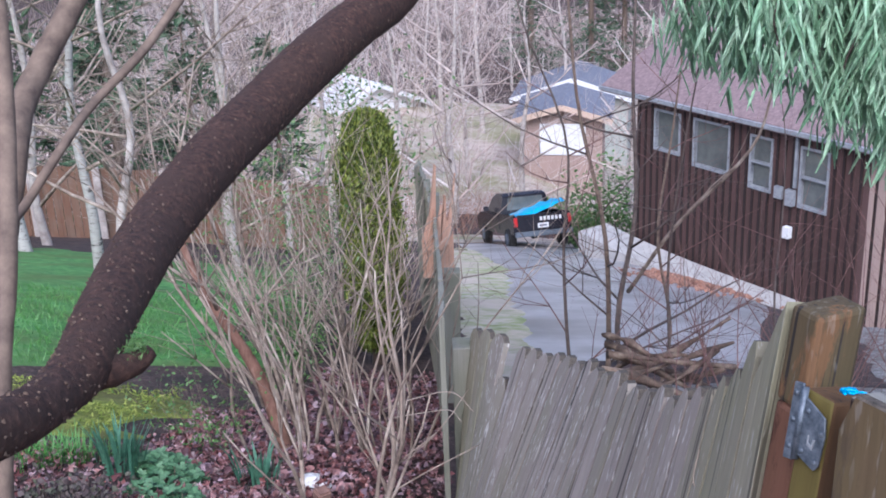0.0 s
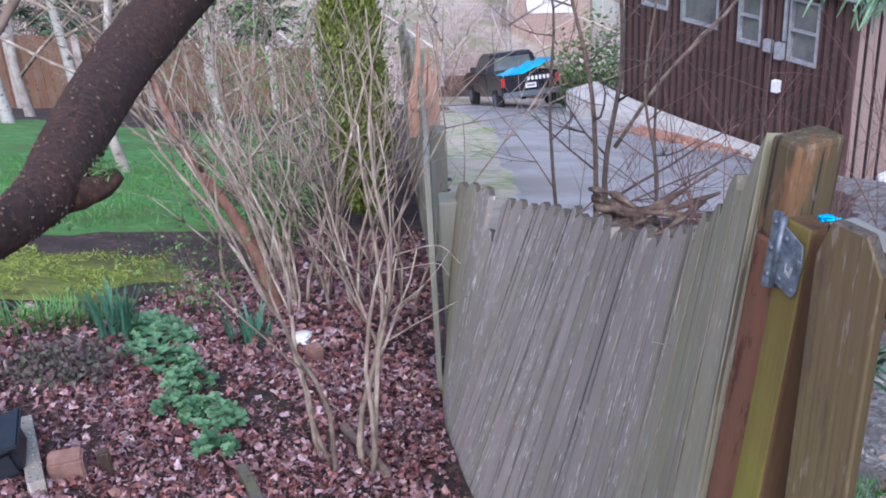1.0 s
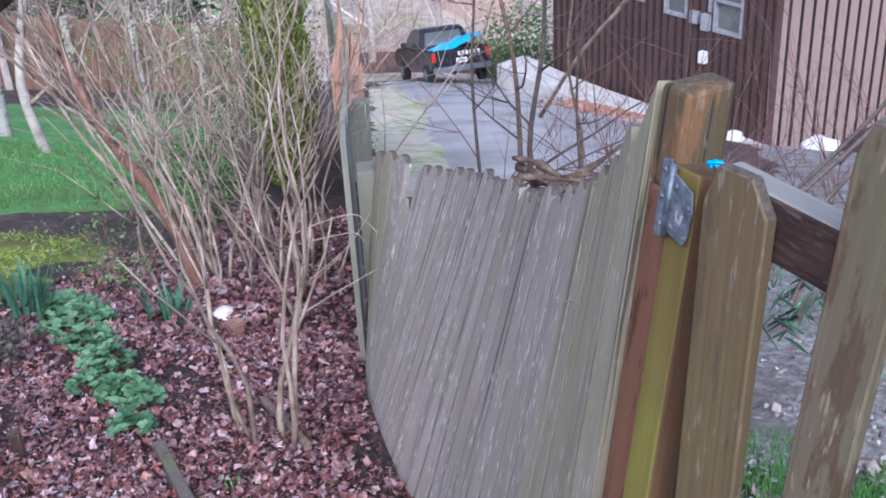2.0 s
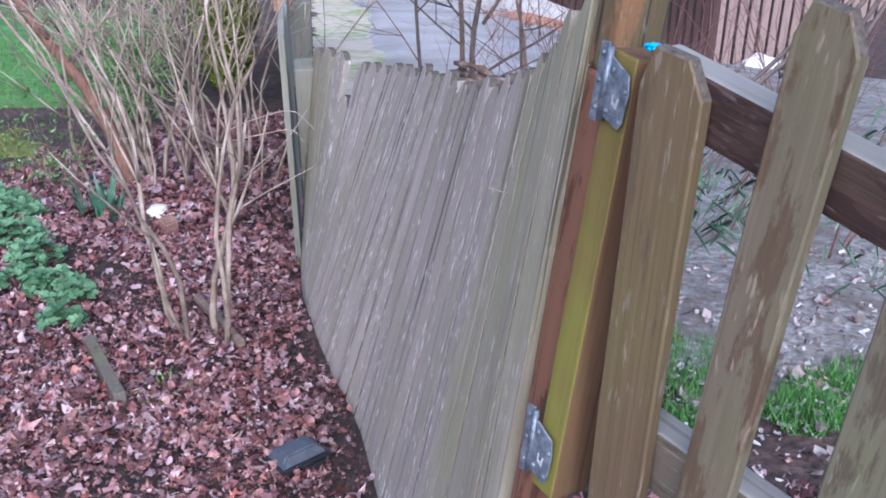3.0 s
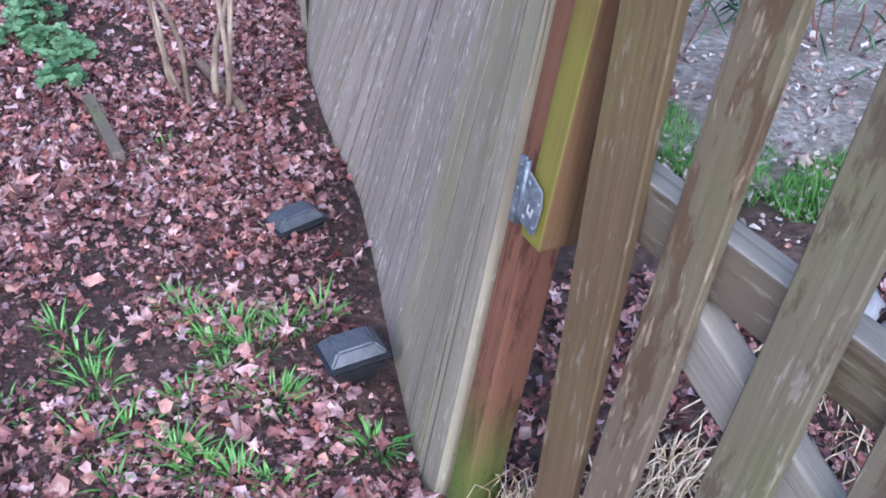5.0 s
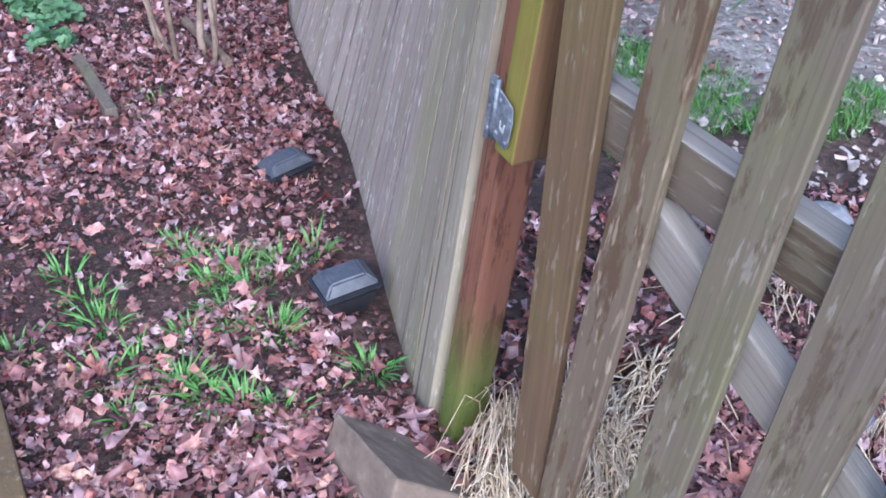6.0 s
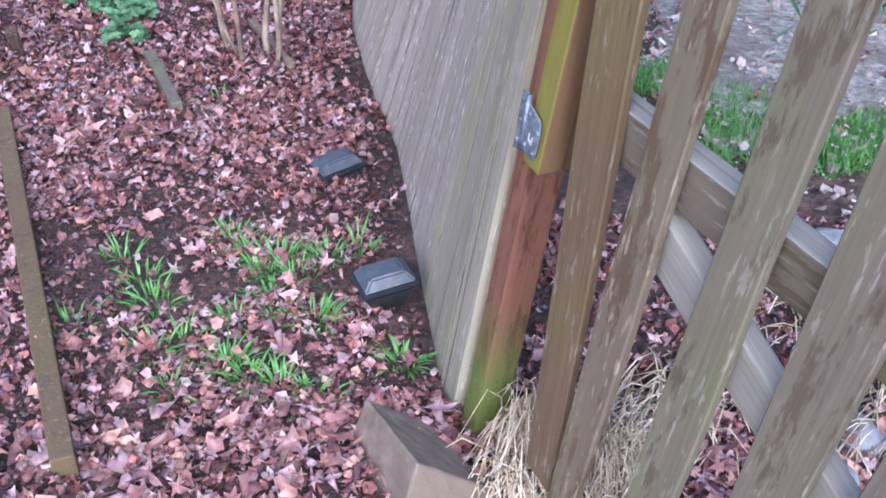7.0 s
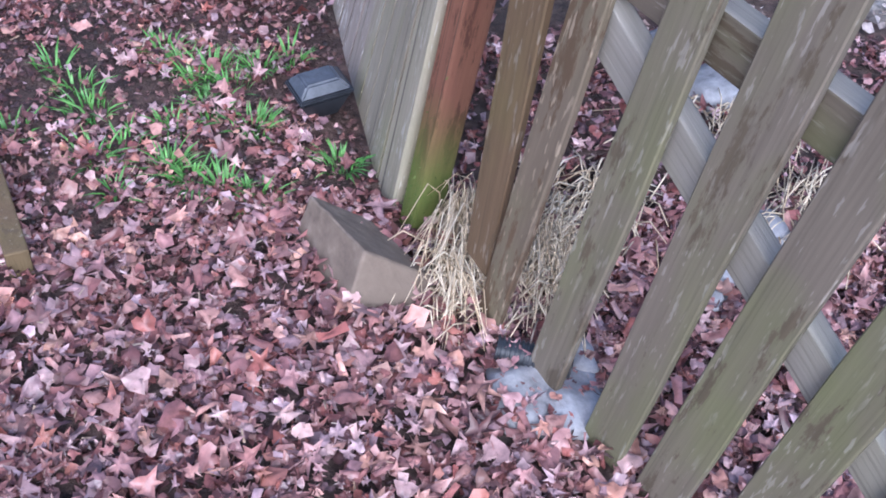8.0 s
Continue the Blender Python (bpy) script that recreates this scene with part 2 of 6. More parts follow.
# Dark copy of WILLOW_LEAF: the low twigs' shade is put into the colour.
SHADED_WILLOW = island("shaded_narrow_leaves", [(0.03, 0.07, 0.04), (0.07, 0.14, 0.08), (0.13, 0.22, 0.13)], 0.5)
CONIFER_LEAF = island("dark_conifer_needles", [(0.035, 0.075, 0.035), (0.065, 0.125, 0.06), (0.11, 0.18, 0.095)], 0.7)
ROOF = mottled("purple_grey_shingles", [(0.3, (0.16, 0.11, 0.115)), (0.7, (0.3, 0.22, 0.22))], 12, 0.9, 0.5, 0.02)
DARK_ROOF = mottled("blue_grey_shingles", [(0.3, (0.12, 0.13, 0.17)), (0.7, (0.24, 0.25, 0.3))], 8, 0.9, 0.5, 0.02)
WHITE = mottled("white_paint", [(0.3, (0.68, 0.68, 0.69)), (0.7, (0.82, 0.82, 0.82))], 4, 0.6, 0.1, 0.003)
CREAM = mottled("peach_trim_paint", [(0.3, (0.5, 0.36, 0.27)), (0.7, (0.62, 0.48, 0.38))], 4, 0.7, 0.1, 0.003)
TRIM = mottled("grey_white_trim", [(0.3, (0.2, 0.215, 0.24)), (0.7, (0.36, 0.375, 0.4))], 6, 0.5, 0.1, 0.002)
GLASS = mottled("window_glass", [(0.3, (0.08, 0.09, 0.09)), (0.7, (0.17, 0.18, 0.17))], 1.5, 0.06, 0.0, 0.001)
GLASS.node_tree.nodes["Principled BSDF"].inputs["Specular IOR Level"].default_value = 0.9
CAR_PAINT = mottled("dark_truck_paint", [(0.3, (0.012, 0.012, 0.018)), (0.7, (0.03, 0.028, 0.036))], 3, 0.25, 0.0, 0.001)
RUBBER = mottled("black_rubber", [(0.3, (0.012, 0.012, 0.012)), (0.7, (0.03, 0.03, 0.03))], 20, 0.8, 0.2, 0.003)
TARP = mottled("bright_blue_tarp", [(0.3, (0.02, 0.38, 0.72)), (0.7, (0.06, 0.55, 0.88))], 6, 0.35, 0.4, 0.02)
TWINE = mottled("sky_blue_twine", [(0.3, (0.01, 0.28, 0.6)), (0.7, (0.02, 0.42, 0.8))], 90, 0.4, 0.4, 0.002)
RED = mottled("red_light_plastic", [(0.3, (0.35, 0.01, 0.01)), (0.7, (0.5, 0.02, 0.02))], 9, 0.3, 0.0, 0.001)
BROKEN = wood("fresh_split_wood", (0.34, 0.17, 0.11), (0.6, 0.38, 0.27), (0.5, 0.34, 0.26), 0.3, fine=0.3)
GRAVEL = mottled("grey_gravel_slope", [(0.3, (0.11, 0.1, 0.085)), (0.5, (0.3, 0.28, 0.255)), (0.72, (0.54, 0.52, 0.5))], 38, 0.9, 0.9, 0.02, second=(0.16, 0.13, 0.11))
VERGE = mottled("rough_verge_grass", [(0.3, (0.17, 0.22, 0.07)), (0.46, (0.36, 0.39, 0.17)), (0.56, (0.56, 0.5, 0.37)), (0.72, (0.68, 0.6, 0.5))], 4, 0.9, 0.8, 0.03, second=(0.58, 0.48, 0.4))
FAR_VERGE = mottled("dry_beige_verge", [(0.3, (0.3, 0.23, 0.18)), (0.5, (0.52, 0.43, 0.36)), (0.72, (0.68, 0.6, 0.53))], 1.6, 0.95, 0.8, 0.05, second=(0.25, 0.25, 0.11))
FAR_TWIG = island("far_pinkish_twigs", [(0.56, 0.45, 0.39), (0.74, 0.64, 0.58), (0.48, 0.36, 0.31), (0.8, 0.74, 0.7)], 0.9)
RUSSET = island("russet_brush", [(0.3, 0.14, 0.09), (0.42, 0.24, 0.17), (0.2, 0.1, 0.07)], 0.9)
RED_TWIG = mottled("red_brown_twigs", [(0.3, (0.10, 0.045, 0.04)), (0.7, (0.26, 0.15, 0.13))], 30, 0.8, 0.3, 0.002)
DARK_TWIG = mottled("dark_twig_bark", [(0.3, (0.06, 0.045, 0.04)), (0.7, (0.17, 0.13, 0.11))], 30, 0.85, 0.4, 0.002)
BRICK = mottled("worn_brick", [(0.3, (0.17, 0.09, 0.07)), (0.7, (0.32, 0.19, 0.15))], 30, 0.9, 0.6, 0.003)
QUARTZ = mottled("white_stone", [(0.3, (0.55, 0.54, 0.53)), (0.7, (0.8, 0.79, 0.78))], 25, 0.7, 0.5, 0.004)
PALE_WALL = mottled("pale_green_wall", [(0.3, (0.38, 0.4, 0.36)), (0.7, (0.5, 0.52, 0.48))], 4, 0.85, 0.1, 0.003)
LENTICEL = island("corky_bark_spots", [(0.05, 0.03, 0.022), (0.11, 0.07, 0.05), (0.2, 0.14, 0.1)], 0.9)
MOSS_TUFTS = island("yellow_green_moss_tufts", [(0.1, 0.15, 0.02), (0.22, 0.27, 0.04), (0.36, 0.4, 0.09), (0.16, 0.22, 0.04)], 0.95)
MOSS_BITS = island("thin_green_moss", [(0.05, 0.10, 0.015), (0.09, 0.15, 0.03), (0.13, 0.17, 0.05)], 0.9)
RED_BARK = mottled("peeling_red_bark", [(0.3, (0.09, 0.045, 0.03)), (0.55, (0.22, 0.115, 0.08)), (0.75, (0.4, 0.28, 0.22))], 30, 0.85, 0.7, 0.004, (1, 1, 0.3))

# ---- builders ----
def height(x, y):
    """The hillside: gentle by the gate, steeper below, easing out in the valley; banked up to one side, hollow under the gate."""
    def soft(u, k=0.6):
        return 0.5 * (u + math.sqrt(u * u + k))
    hill = -0.042 * min(6, max(-6, x)) - 0.187 * y - 0.15 * (soft(y - 2.9) - soft(-2.9)) - 0.07 * soft(x - 1.5) + 0.25 * soft(y - 42, 4)
    bank = 0.085 * min(9.0, max(0.0, -x - 0.35)) + 0.07 * math.exp(-((y - 3.6) / 0.8) ** 2) / (1 + math.exp(min(60, (x + 0.1) / 0.08)))
    hollow = 0.22 * min(0.5, max(0.0, x - 0.1)) * math.exp(-(max(y, 0) / 1.1) ** 2)
    yard = min(1.0, max(0.0, (y - 9) / 5))
    return hill + bank - hollow - 0.28 * min(6.0, max(0.0, x - 4.0)) * yard * yard * (3 - 2 * yard)


def thing(name, at, label, category, group=""):
    e = new(name)
    e.location = at
    e.empty_display_size = 0.1
    return tagged(e, label, category, group)


def origin(ob):
    p = Vector((0, 0, 0))
    while ob:
        p += ob.location
        ob = ob.parent
    return p


def mesh(name, verts, faces, material, parent=None, label="", smooth=False, at=None, turn=None):
    """One mesh object from world places; under a thing, or top-level with its origin at `at`. turn: its own axes, for grain that runs along it."""
    base = origin(parent) if parent else Vector(at or (0, 0, 0))
    me = bpy.data.meshes.new(name)
    v = np.asarray(verts, float).reshape(-1, 3)
    if turn is not None:
        start = Vector(v[0])
        v = (v - np.array(start)) @ np.array(turn)
    else:
        v = v - np.array(base)
    me.from_pydata(v.tolist(), [], faces)
    me.materials.append(material)
    if smooth:
        me.shade_smooth()
    ob = new(name, me)
    if parent:
        ob.parent = parent
    else:
        ob.location = base
    if turn is not None:
        ob.location = start - base if parent else start
        ob.rotation_euler = turn.to_euler()
    if label:
        ob["label"] = label
    return ob


def part(name, bm, material, parent, label="", smooth=False, turn=None):
    verts = [v.co[:] for v in bm.verts]
    bm.verts.index_update()
    faces = [[v.index for v in f.verts] for f in bm.faces]
    bm.free()
    return mesh(name, verts, faces, material, parent, label, smooth, None, turn)


def axes(up, side):
    """Axes with z along `up` and x towards `side`."""
    z = Vector(up).normalized()
    x = Vector(side)
    x = (x - z * x.dot(z)).normalized()
    return Matrix((x, z.cross(x), z)).transposed()


def beam_bm(a, b, side, w, t, w2=None, bevel=0.004):
    """A squared timber from a to b: w wide along `side`, t thick; edges eased."""
    a, b = Vector(a), Vector(b)
    ax = (b - a).normalized()
    s = Vector(side)
    s = (s - ax * s.dot(ax)).normalized()
    n = ax.cross(s)
    bm = bmesh.new()
    rings = []
    for p, ww in ((a, w), (b, w2 or w)):
        rings.append([bm.verts.new(p + s * (ww / 2 * i) + n * (t / 2 * j)) for i, j in ((-1, -1), (1, -1), (1, 1), (-1, 1))])
    for i in range(4):
        bm.faces.new((rings[0][i], rings[0][(i + 1) % 4], rings[1][(i + 1) % 4], rings[1][i]))
    bm.faces.new(rings[0][::-1])
    bm.faces.new(rings[1])
    bmesh.ops.recalc_face_normals(bm, faces=bm.faces)
    if bevel:
        bmesh.ops.bevel(bm, geom=bm.edges[:], offset=bevel, segments=2, affect="EDGES", profile=0.6)
    return bm


def beam(name, a, b, side, w, t, material, parent, label="", w2=None, bevel=0.004):
    return part(name, beam_bm(a, b, side, w, t, w2, bevel), material, parent, label, False, axes(Vector(b) - Vector(a), side))


def box(name, centre, size, material, parent, label="", turn=None, bevel=0.01):
    bm = bmesh.new()
    bmesh.ops.create_cube(bm, size=1)
    for v in bm.verts:
        v.co = Vector(v.co[i] * size[i] for i in range(3))
    if bevel:
        bmesh.ops.bevel(bm, geom=bm.edges[:], offset=bevel, segments=2, affect="EDGES")
    m = Matrix.Translation(centre) @ (turn or Matrix())
    bm.transform(m)
    return part(name, bm, material, parent, label)


def picket(name, foot, top, along, w_foot, w_top, t, material, parent, style="ear", rnd=None, label=""):
    """A fence board: outline with a cut or pointed head and a slightly worn edge, given thickness."""
    rnd = rnd or random
    f, tp = Vector(foot), Vector(top)
    up = (tp - f)
    L = up.length
    up.normalize()
    s = Vector(along)
    s = (s - up * s.dot(up)).normalized()
    n = up.cross(s)
    heads = {"ear": ((-0.5, -0.035), (-0.32, 0.0), (0.32, 0.0), (0.5, -0.035)), "point": ((-0.5, -0.05), (-0.16, -0.008), (0.05, 0.0), (0.5, -0.042)),
             "tooth": ((-0.5, -0.028), (-0.3, -0.004), (0.0, 0.0), (0.22, -0.01), (0.5, -0.035)), "flat": ((-0.5, 0.0), (0.5, -0.006))}
    ring = [(-0.5, 0.0), (-0.49, L * 0.35), (-0.5, L * 0.7)] + [(u, L + v * rnd.uniform(0.7, 1.3)) for u, v in heads[style]] + [(0.5, L * 0.7), (0.49, L * 0.35), (0.5, 0.0)]
    pts = []
    for u, v in ring:
        k = v / L
        w = w_foot * (1 - k) + w_top * k
        pts.append(f + up * v + s * (u * w + rnd.uniform(-0.0012, 0.0012)))
    bm = bmesh.new()
    e = 0.0013
    layers = []
    mid = f + up * (L / 2)
    for off, shrink in ((-t / 2, 1), (-t / 2 + e, 0), (t / 2 - e, 0), (t / 2, 1)):
        row = []
        for p, (u, v) in zip(pts, ring):
            q = p + n * off
            if shrink:
                q = q - s * (math.copysign(e, u) if abs(u) > 0.3 else 0) - up * (e if v > L * 0.9 else 0)
            row.append(bm.verts.new(q))
        layers.append(row)
    k = len(ring)
    for a, b in zip(layers, layers[1:]):
        for i in range(k):
            bm.faces.new((a[i], a[(i + 1) % k], b[(i + 1) % k], b[i]))
    bm.faces.new(layers[0][::-1])
    bm.faces.new(layers[-1])
    bmesh.ops.recalc_face_normals(bm, faces=bm.faces)
    return part(name, bm, material, parent, label, False, axes(up, s))


HEAD_CUTS = {"tooth": ((0.0, -0.028), (0.2, -0.006), (0.48, 0.0), (0.74, -0.009), (1.0, -0.034)), "tip": ((0.0, 0.0), (0.28, -0.01), (0.62, -0.034), (1.0, -0.06)),
             "ear": ((0.0, -0.034), (0.2, 0.0), (0.74, 0.0), (1.0, -0.042)), "worn": ((0.0, -0.02), (0.3, 0.0), (0.6, -0.004), (1.0, -0.016))}


def ruled_board(name, feet, heads, back, t, material, parent, style, rnd, label="", worn=0.0012, ease=0.0005):
    """A board between two foot corners and two head corners: cut head, slightly wavering and eased edges, t thick towards `back`."""
    f0, f1, h0, h1 = (Vector(q) for q in (*feet, *heads))
    up = ((h0 + h1) - (f0 + f1)).normalized()
    L = ((h0 + h1) - (f0 + f1)).length / 2
    side = ((f1 - f0) + (h1 - h0)).normalized()
    back = Vector(back)
    back = (back - up * back.dot(up)).normalized()
    ring = [(0.0, 0.0)] + [(0.0, k) for k in (0.2, 0.4, 0.6, 0.8)] + [(u, 1 + v * rnd.uniform(0.75, 1.25) / L) for u, v in HEAD_CUTS[style]] + [(1.0, k) for k in (0.8, 0.6, 0.4, 0.2)] + [(1.0, 0.0)]
    rim = [f0.lerp(f1, u).lerp(h0.lerp(h1, u), k) + side * rnd.uniform(-worn, worn) for u, k in ring]
    bm = bmesh.new()
    e = ease
    rows = []
    for off, shrink in ((0.0, e), (e, 0.0), (t - e, 0.0), (t, e)):
        row = []
        for q, (u, k) in zip(rim, ring):
            inward = side * (shrink if u < 0.02 else -shrink if u > 0.98 else 0.0) - up * (shrink if k > 0.9 else 0.0)
            row.append(bm.verts.new(q + inward + back * off))
        rows.append(row)
    n = len(ring)
    for a, b in zip(rows, rows[1:]):
        for i in range(n):
            bm.faces.new((a[i], a[(i + 1) % n], b[(i + 1) % n], b[i]))
    bm.faces.new(rows[0][::-1])
    bm.faces.new(rows[-1])
    bmesh.ops.recalc_face_normals(bm, faces=bm.faces)
    ob = part(name, bm, material, parent, label, False, axes(up, side))
    ob.data.materials.append(END_GRAIN)
    for f in ob.data.polygons:
        f.material_index = 1 if abs(f.normal.z) > 0.5 else 0
    return ob


def spline(points, n):
    """Points along a smooth curve through the given ones."""
    P = [Vector(p) for p in points]
    P = [P[0] * 2 - P[1]] + P + [P[-1] * 2 - P[-2]]
    out = []
    segs = len(P) - 3
    for i in range(n):
        t = i / (n - 1) * segs
        k = min(int(t), segs - 1)
        t -= k
        a, b, c, d = P[k:k + 4]
        out.append(0.5 * ((2 * b) + (c - a) * t + (2 * a - 5 * b + 4 * c - d) * t * t + (3 * b - a - 3 * c + d) * t ** 3))
    return out


class Tubes:
    """Collects tapering tubes into one mesh."""
    def __init__(self):
        self.v, self.f = [], []

    def add(self, pts, radii, sides=6, wobble=0.0, rnd=random):
        pts = [Vector(p) for p in pts]
        start = len(self.v)
        last = None
        for i, p in enumerate(pts):
            d = (pts[min(i + 1, len(pts) - 1)] - pts[max(i - 1, 0)]).normalized()
            ref = Vector((0, 0, 1)) if abs(d.z) < 0.9 else Vector((1, 0, 0))
            x = d.cross(last.cross(d)).normalized() if last and last.cross(d).length > 1e-4 else d.cross(ref).normalized()
            last = x
            y = d.cross(x)
            for k in range(sides):
                a = 2 * math.pi * k / sides
                r = radii[i] * (1 + (rnd.uniform(-wobble, wobble) if wobble else 0))
                self.v.append((p + x * (math.cos(a) * r) + y * (math.sin(a) * r))[:])
        for i in range(len(pts) - 1):
            for k in range(sides):
                a, b = start + i * sides + k, start + i * sides + (k + 1) % sides
                self.f.append((a, b, b + sides, a + sides))
        self.f.append(tuple(range(start, start + sides))[::-1])
        self.f.append(tuple(range(len(self.v) - sides, len(self.v))))

    def limb(self, start, way, length, radius, depth, rnd, bend=0.25, kids=3, spread=0.6, sides=5, up=0.15, tip=0.35, steps=5):
        """A branch that wanders and carries smaller ones."""
        p, d = Vector(start), Vector(way).normalized()
        pts, rad = [p.copy()], [radius]
        for i in range(steps):
            d = (d + Vector((rnd.uniform(-bend, bend), rnd.uniform(-bend, bend), rnd.uniform(-bend, bend) + up)) * 0.5).normalized()
            p = p + d * (length / steps)
            pts.append(p.copy())
            rad.append(radius * (1 - (1 - tip) * (i + 1) / steps))
        self.add(pts, rad, sides)
        if depth > 0:
            for _ in range(kids):
                i = rnd.randint(1, steps)
                q = (pts[i] - pts[i - 1]).normalized()
                side = Vector((rnd.gauss(0, 1), rnd.gauss(0, 1), rnd.gauss(0, 0.7)))
                side = (side - q * side.dot(q)).normalized()
                self.limb(pts[i], q * (1 - spread * 0.5) + side * spread, length * rnd.uniform(0.4, 0.7), rad[i] * 0.6, depth - 1, rnd, bend, kids, spread, max(3, sides - 1), up, tip, max(3, steps - 1))
        return pts, rad

    def obj(self, name, material, parent=None, label="", at=None):
        return mesh(name, self.v, self.f, material, parent, label, True, at)


def scatter(name, places, template, faces, sizes, material, rnd, parent=None, at=None, tilt=0.4, label="", yaws=None, curl=0.0, smooth=False):
    """Many copies of a small leaf joined into one mesh. places: n x 3; template: k x 3 (unit size, lying flat)."""
    n, T = len(places), np.array(template, float)
    rs = np.random.RandomState(rnd)
    yaw = rs.uniform(0, 2 * np.pi, n) if yaws is None else yaws
    ax, ay = rs.normal(0, tilt, n), rs.normal(0, tilt, n)
    V = np.repeat(T[None], n, 0)
    if curl:
        c = rs.uniform(-curl, curl, (n, 1))
        V[:, :, 2] += c * (V[:, :, 0] ** 2) + rs.uniform(-curl, curl, (n, 1)) * V[:, :, 1] ** 2
    V *= np.asarray(sizes).reshape(n, 1, 1)

    def spin(V, i, j, a):
        c, s = np.cos(a)[:, None], np.sin(a)[:, None]
        x, y = V[:, :, i] * c - V[:, :, j] * s, V[:, :, i] * s + V[:, :, j] * c
        V[:, :, i], V[:, :, j] = x, y
    spin(V, 1, 2, ax)
    spin(V, 0, 2, ay)
    spin(V, 0, 1, yaw)
    V += np.asarray(places)[:, None]
    k = len(T)
    F = [tuple(i * k + j for j in f) for i in range(n) for f in faces]
    return mesh(name, V.reshape(-1, 3), F, material, parent, label, smooth, at)


def fan(outline, lift=0.0):
    """A leaf from its outline: a raised midpoint and triangles to the rim."""
    k = len(outline)
    return [(0, 0, lift)] + [(x, y, 0) for x, y in outline], [(0, 1 + i, 1 + (i + 1) % k) for i in range(k)]


OVAL = fan([(0, -0.5), (0.2, -0.25), (0.26, 0.05), (0.14, 0.35), (0, 0.5), (-0.16, 0.3), (-0.24, 0.0), (-0.18, -0.28)], 0.05)
SHRED = fan([(-0.3, -0.4), (0.25, -0.3), (0.4, 0.1), (0.1, 0.45), (-0.2, 0.2), (-0.38, 0.05)], 0.08)
CHIP = ([(-0.5, -0.09, 0), (0.5, -0.05, 0), (0.46, 0.08, 0), (-0.46, 0.1, 0), (0, 0, 0.1)], [(0, 1, 4), (1, 2, 4), (2, 3, 4), (3, 0, 4)])
SPRAY = ([(0, 0, 0), (0.14, 0.35, 0.05), (0, 1, -0.05), (-0.14, 0.35, 0.05)], [(0, 1, 2), (0, 2, 3)])


def tuft(name, at, n, length, width, material, parent=None, spread=0.06, lean=0.35, seed=0, label="", thing_tags=None):
    """Upright grassy or strap leaves, each a folded blade that arches over."""
    rnd = random.Random(seed)
    V, F = [], []
    c = Vector(at)
    clump = thing(name, at, *thing_tags) if thing_tags else None
    for _ in range(n):
        a, r = rnd.uniform(0, 6.283), spread * math.sqrt(rnd.random())
        p = c + Vector((math.cos(a) * r, math.sin(a) * r, 0))
        p.z = c.z - 0.01 + (height(p.x, p.y) - height(c.x, c.y))
        L, w = length * rnd.uniform(0.6, 1.1), width * rnd.uniform(0.7, 1.2)
        out = Vector((math.cos(a), math.sin(a), 0)) * rnd.uniform(0.1, lean) + Vector((rnd.uniform(-0.15, 0.15), rnd.uniform(-0.15, 0.15), 0))
        side = Vector((-math.sin(a + rnd.uniform(-0.8, 0.8)), math.cos(a), 0)).normalized()
        b = len(V)
        for k, ww in ((0, 0.8), (0.35, 1.0), (0.7, 0.8), (1.0, 0.05)):
            q = p + Vector((0, 0, L * k * (1 - 0.25 * k * lean))) + out * (L * k * k)
            V += [(q - side * w * ww / 2)[:], (q + out * -0.02 * L)[:], (q + side * w * ww / 2)[:]]
        for k in range(3):
            o = b + 3 * k
            F += [(o, o + 1, o + 4, o + 3), (o + 1, o + 2, o + 5, o + 4)]
        if clump:
            mesh("leaf", V, F, material, clump, "", True)
            V, F = [], []
    if clump:
        return clump
    return mesh(name, V, F, material, parent, label, True, at)


def sheet(name, left, right, near, far, nu, nv, material, lift, label, rough=0.0, z=None, kind="structure"):
    """A ground cover that follows the hillside between a left and right edge (of y) and a near and far edge (of x)."""
    V = []
    for j in range(nv + 1):
        for i in range(nu + 1):
            u, v = i / nu, j / nv
            ym = near(0) * (1 - v) + far(0) * v
            x = left(ym) * (1 - u) + right(ym) * u
            y = near(x) * (1 - v) + far(x) * v
            rim = min(1.0, 6 * min(u, 1 - u, v, 1 - v))
            V.append((x, y, (z or height)(x, y) + lift * rim - 0.004 + (rough * noise.fractal((x * 2.2, y * 2.2, 0.3), 1.0, 2.0, 4) if rough else 0)))
    F = [(j * (nu + 1) + i, j * (nu + 1) + i + 1, (j + 1) * (nu + 1) + i + 1, (j + 1) * (nu + 1) + i) for j in range(nv) for i in range(nu)]
    ob = mesh(name, V, F, material, None, "", True)
    return tagged(ob, label, name.replace("_", " "), "", kind)


def between(table, y):
    """Straight-line lookup in rows of (key, values...)."""
    if y <= table[0][0]:
        return list(table[0][1:])
    for a, b in zip(table, table[1:]):
        if y <= b[0]:
            k = (y - a[0]) / (b[0] - a[0])
            return [p + (q - p) * k for p, q in zip(a[1:], b[1:])]
    return list(table[-1][1:])

# ---- ground ----
def far_rise(x, y):
    """The valley floor, rising into a wooded hillside far off."""
    return height(x, y) + 0.09 * max(0, y - 55) + 0.05 * max(0, -x - 30) + 0.04 * max(0, x - 40)


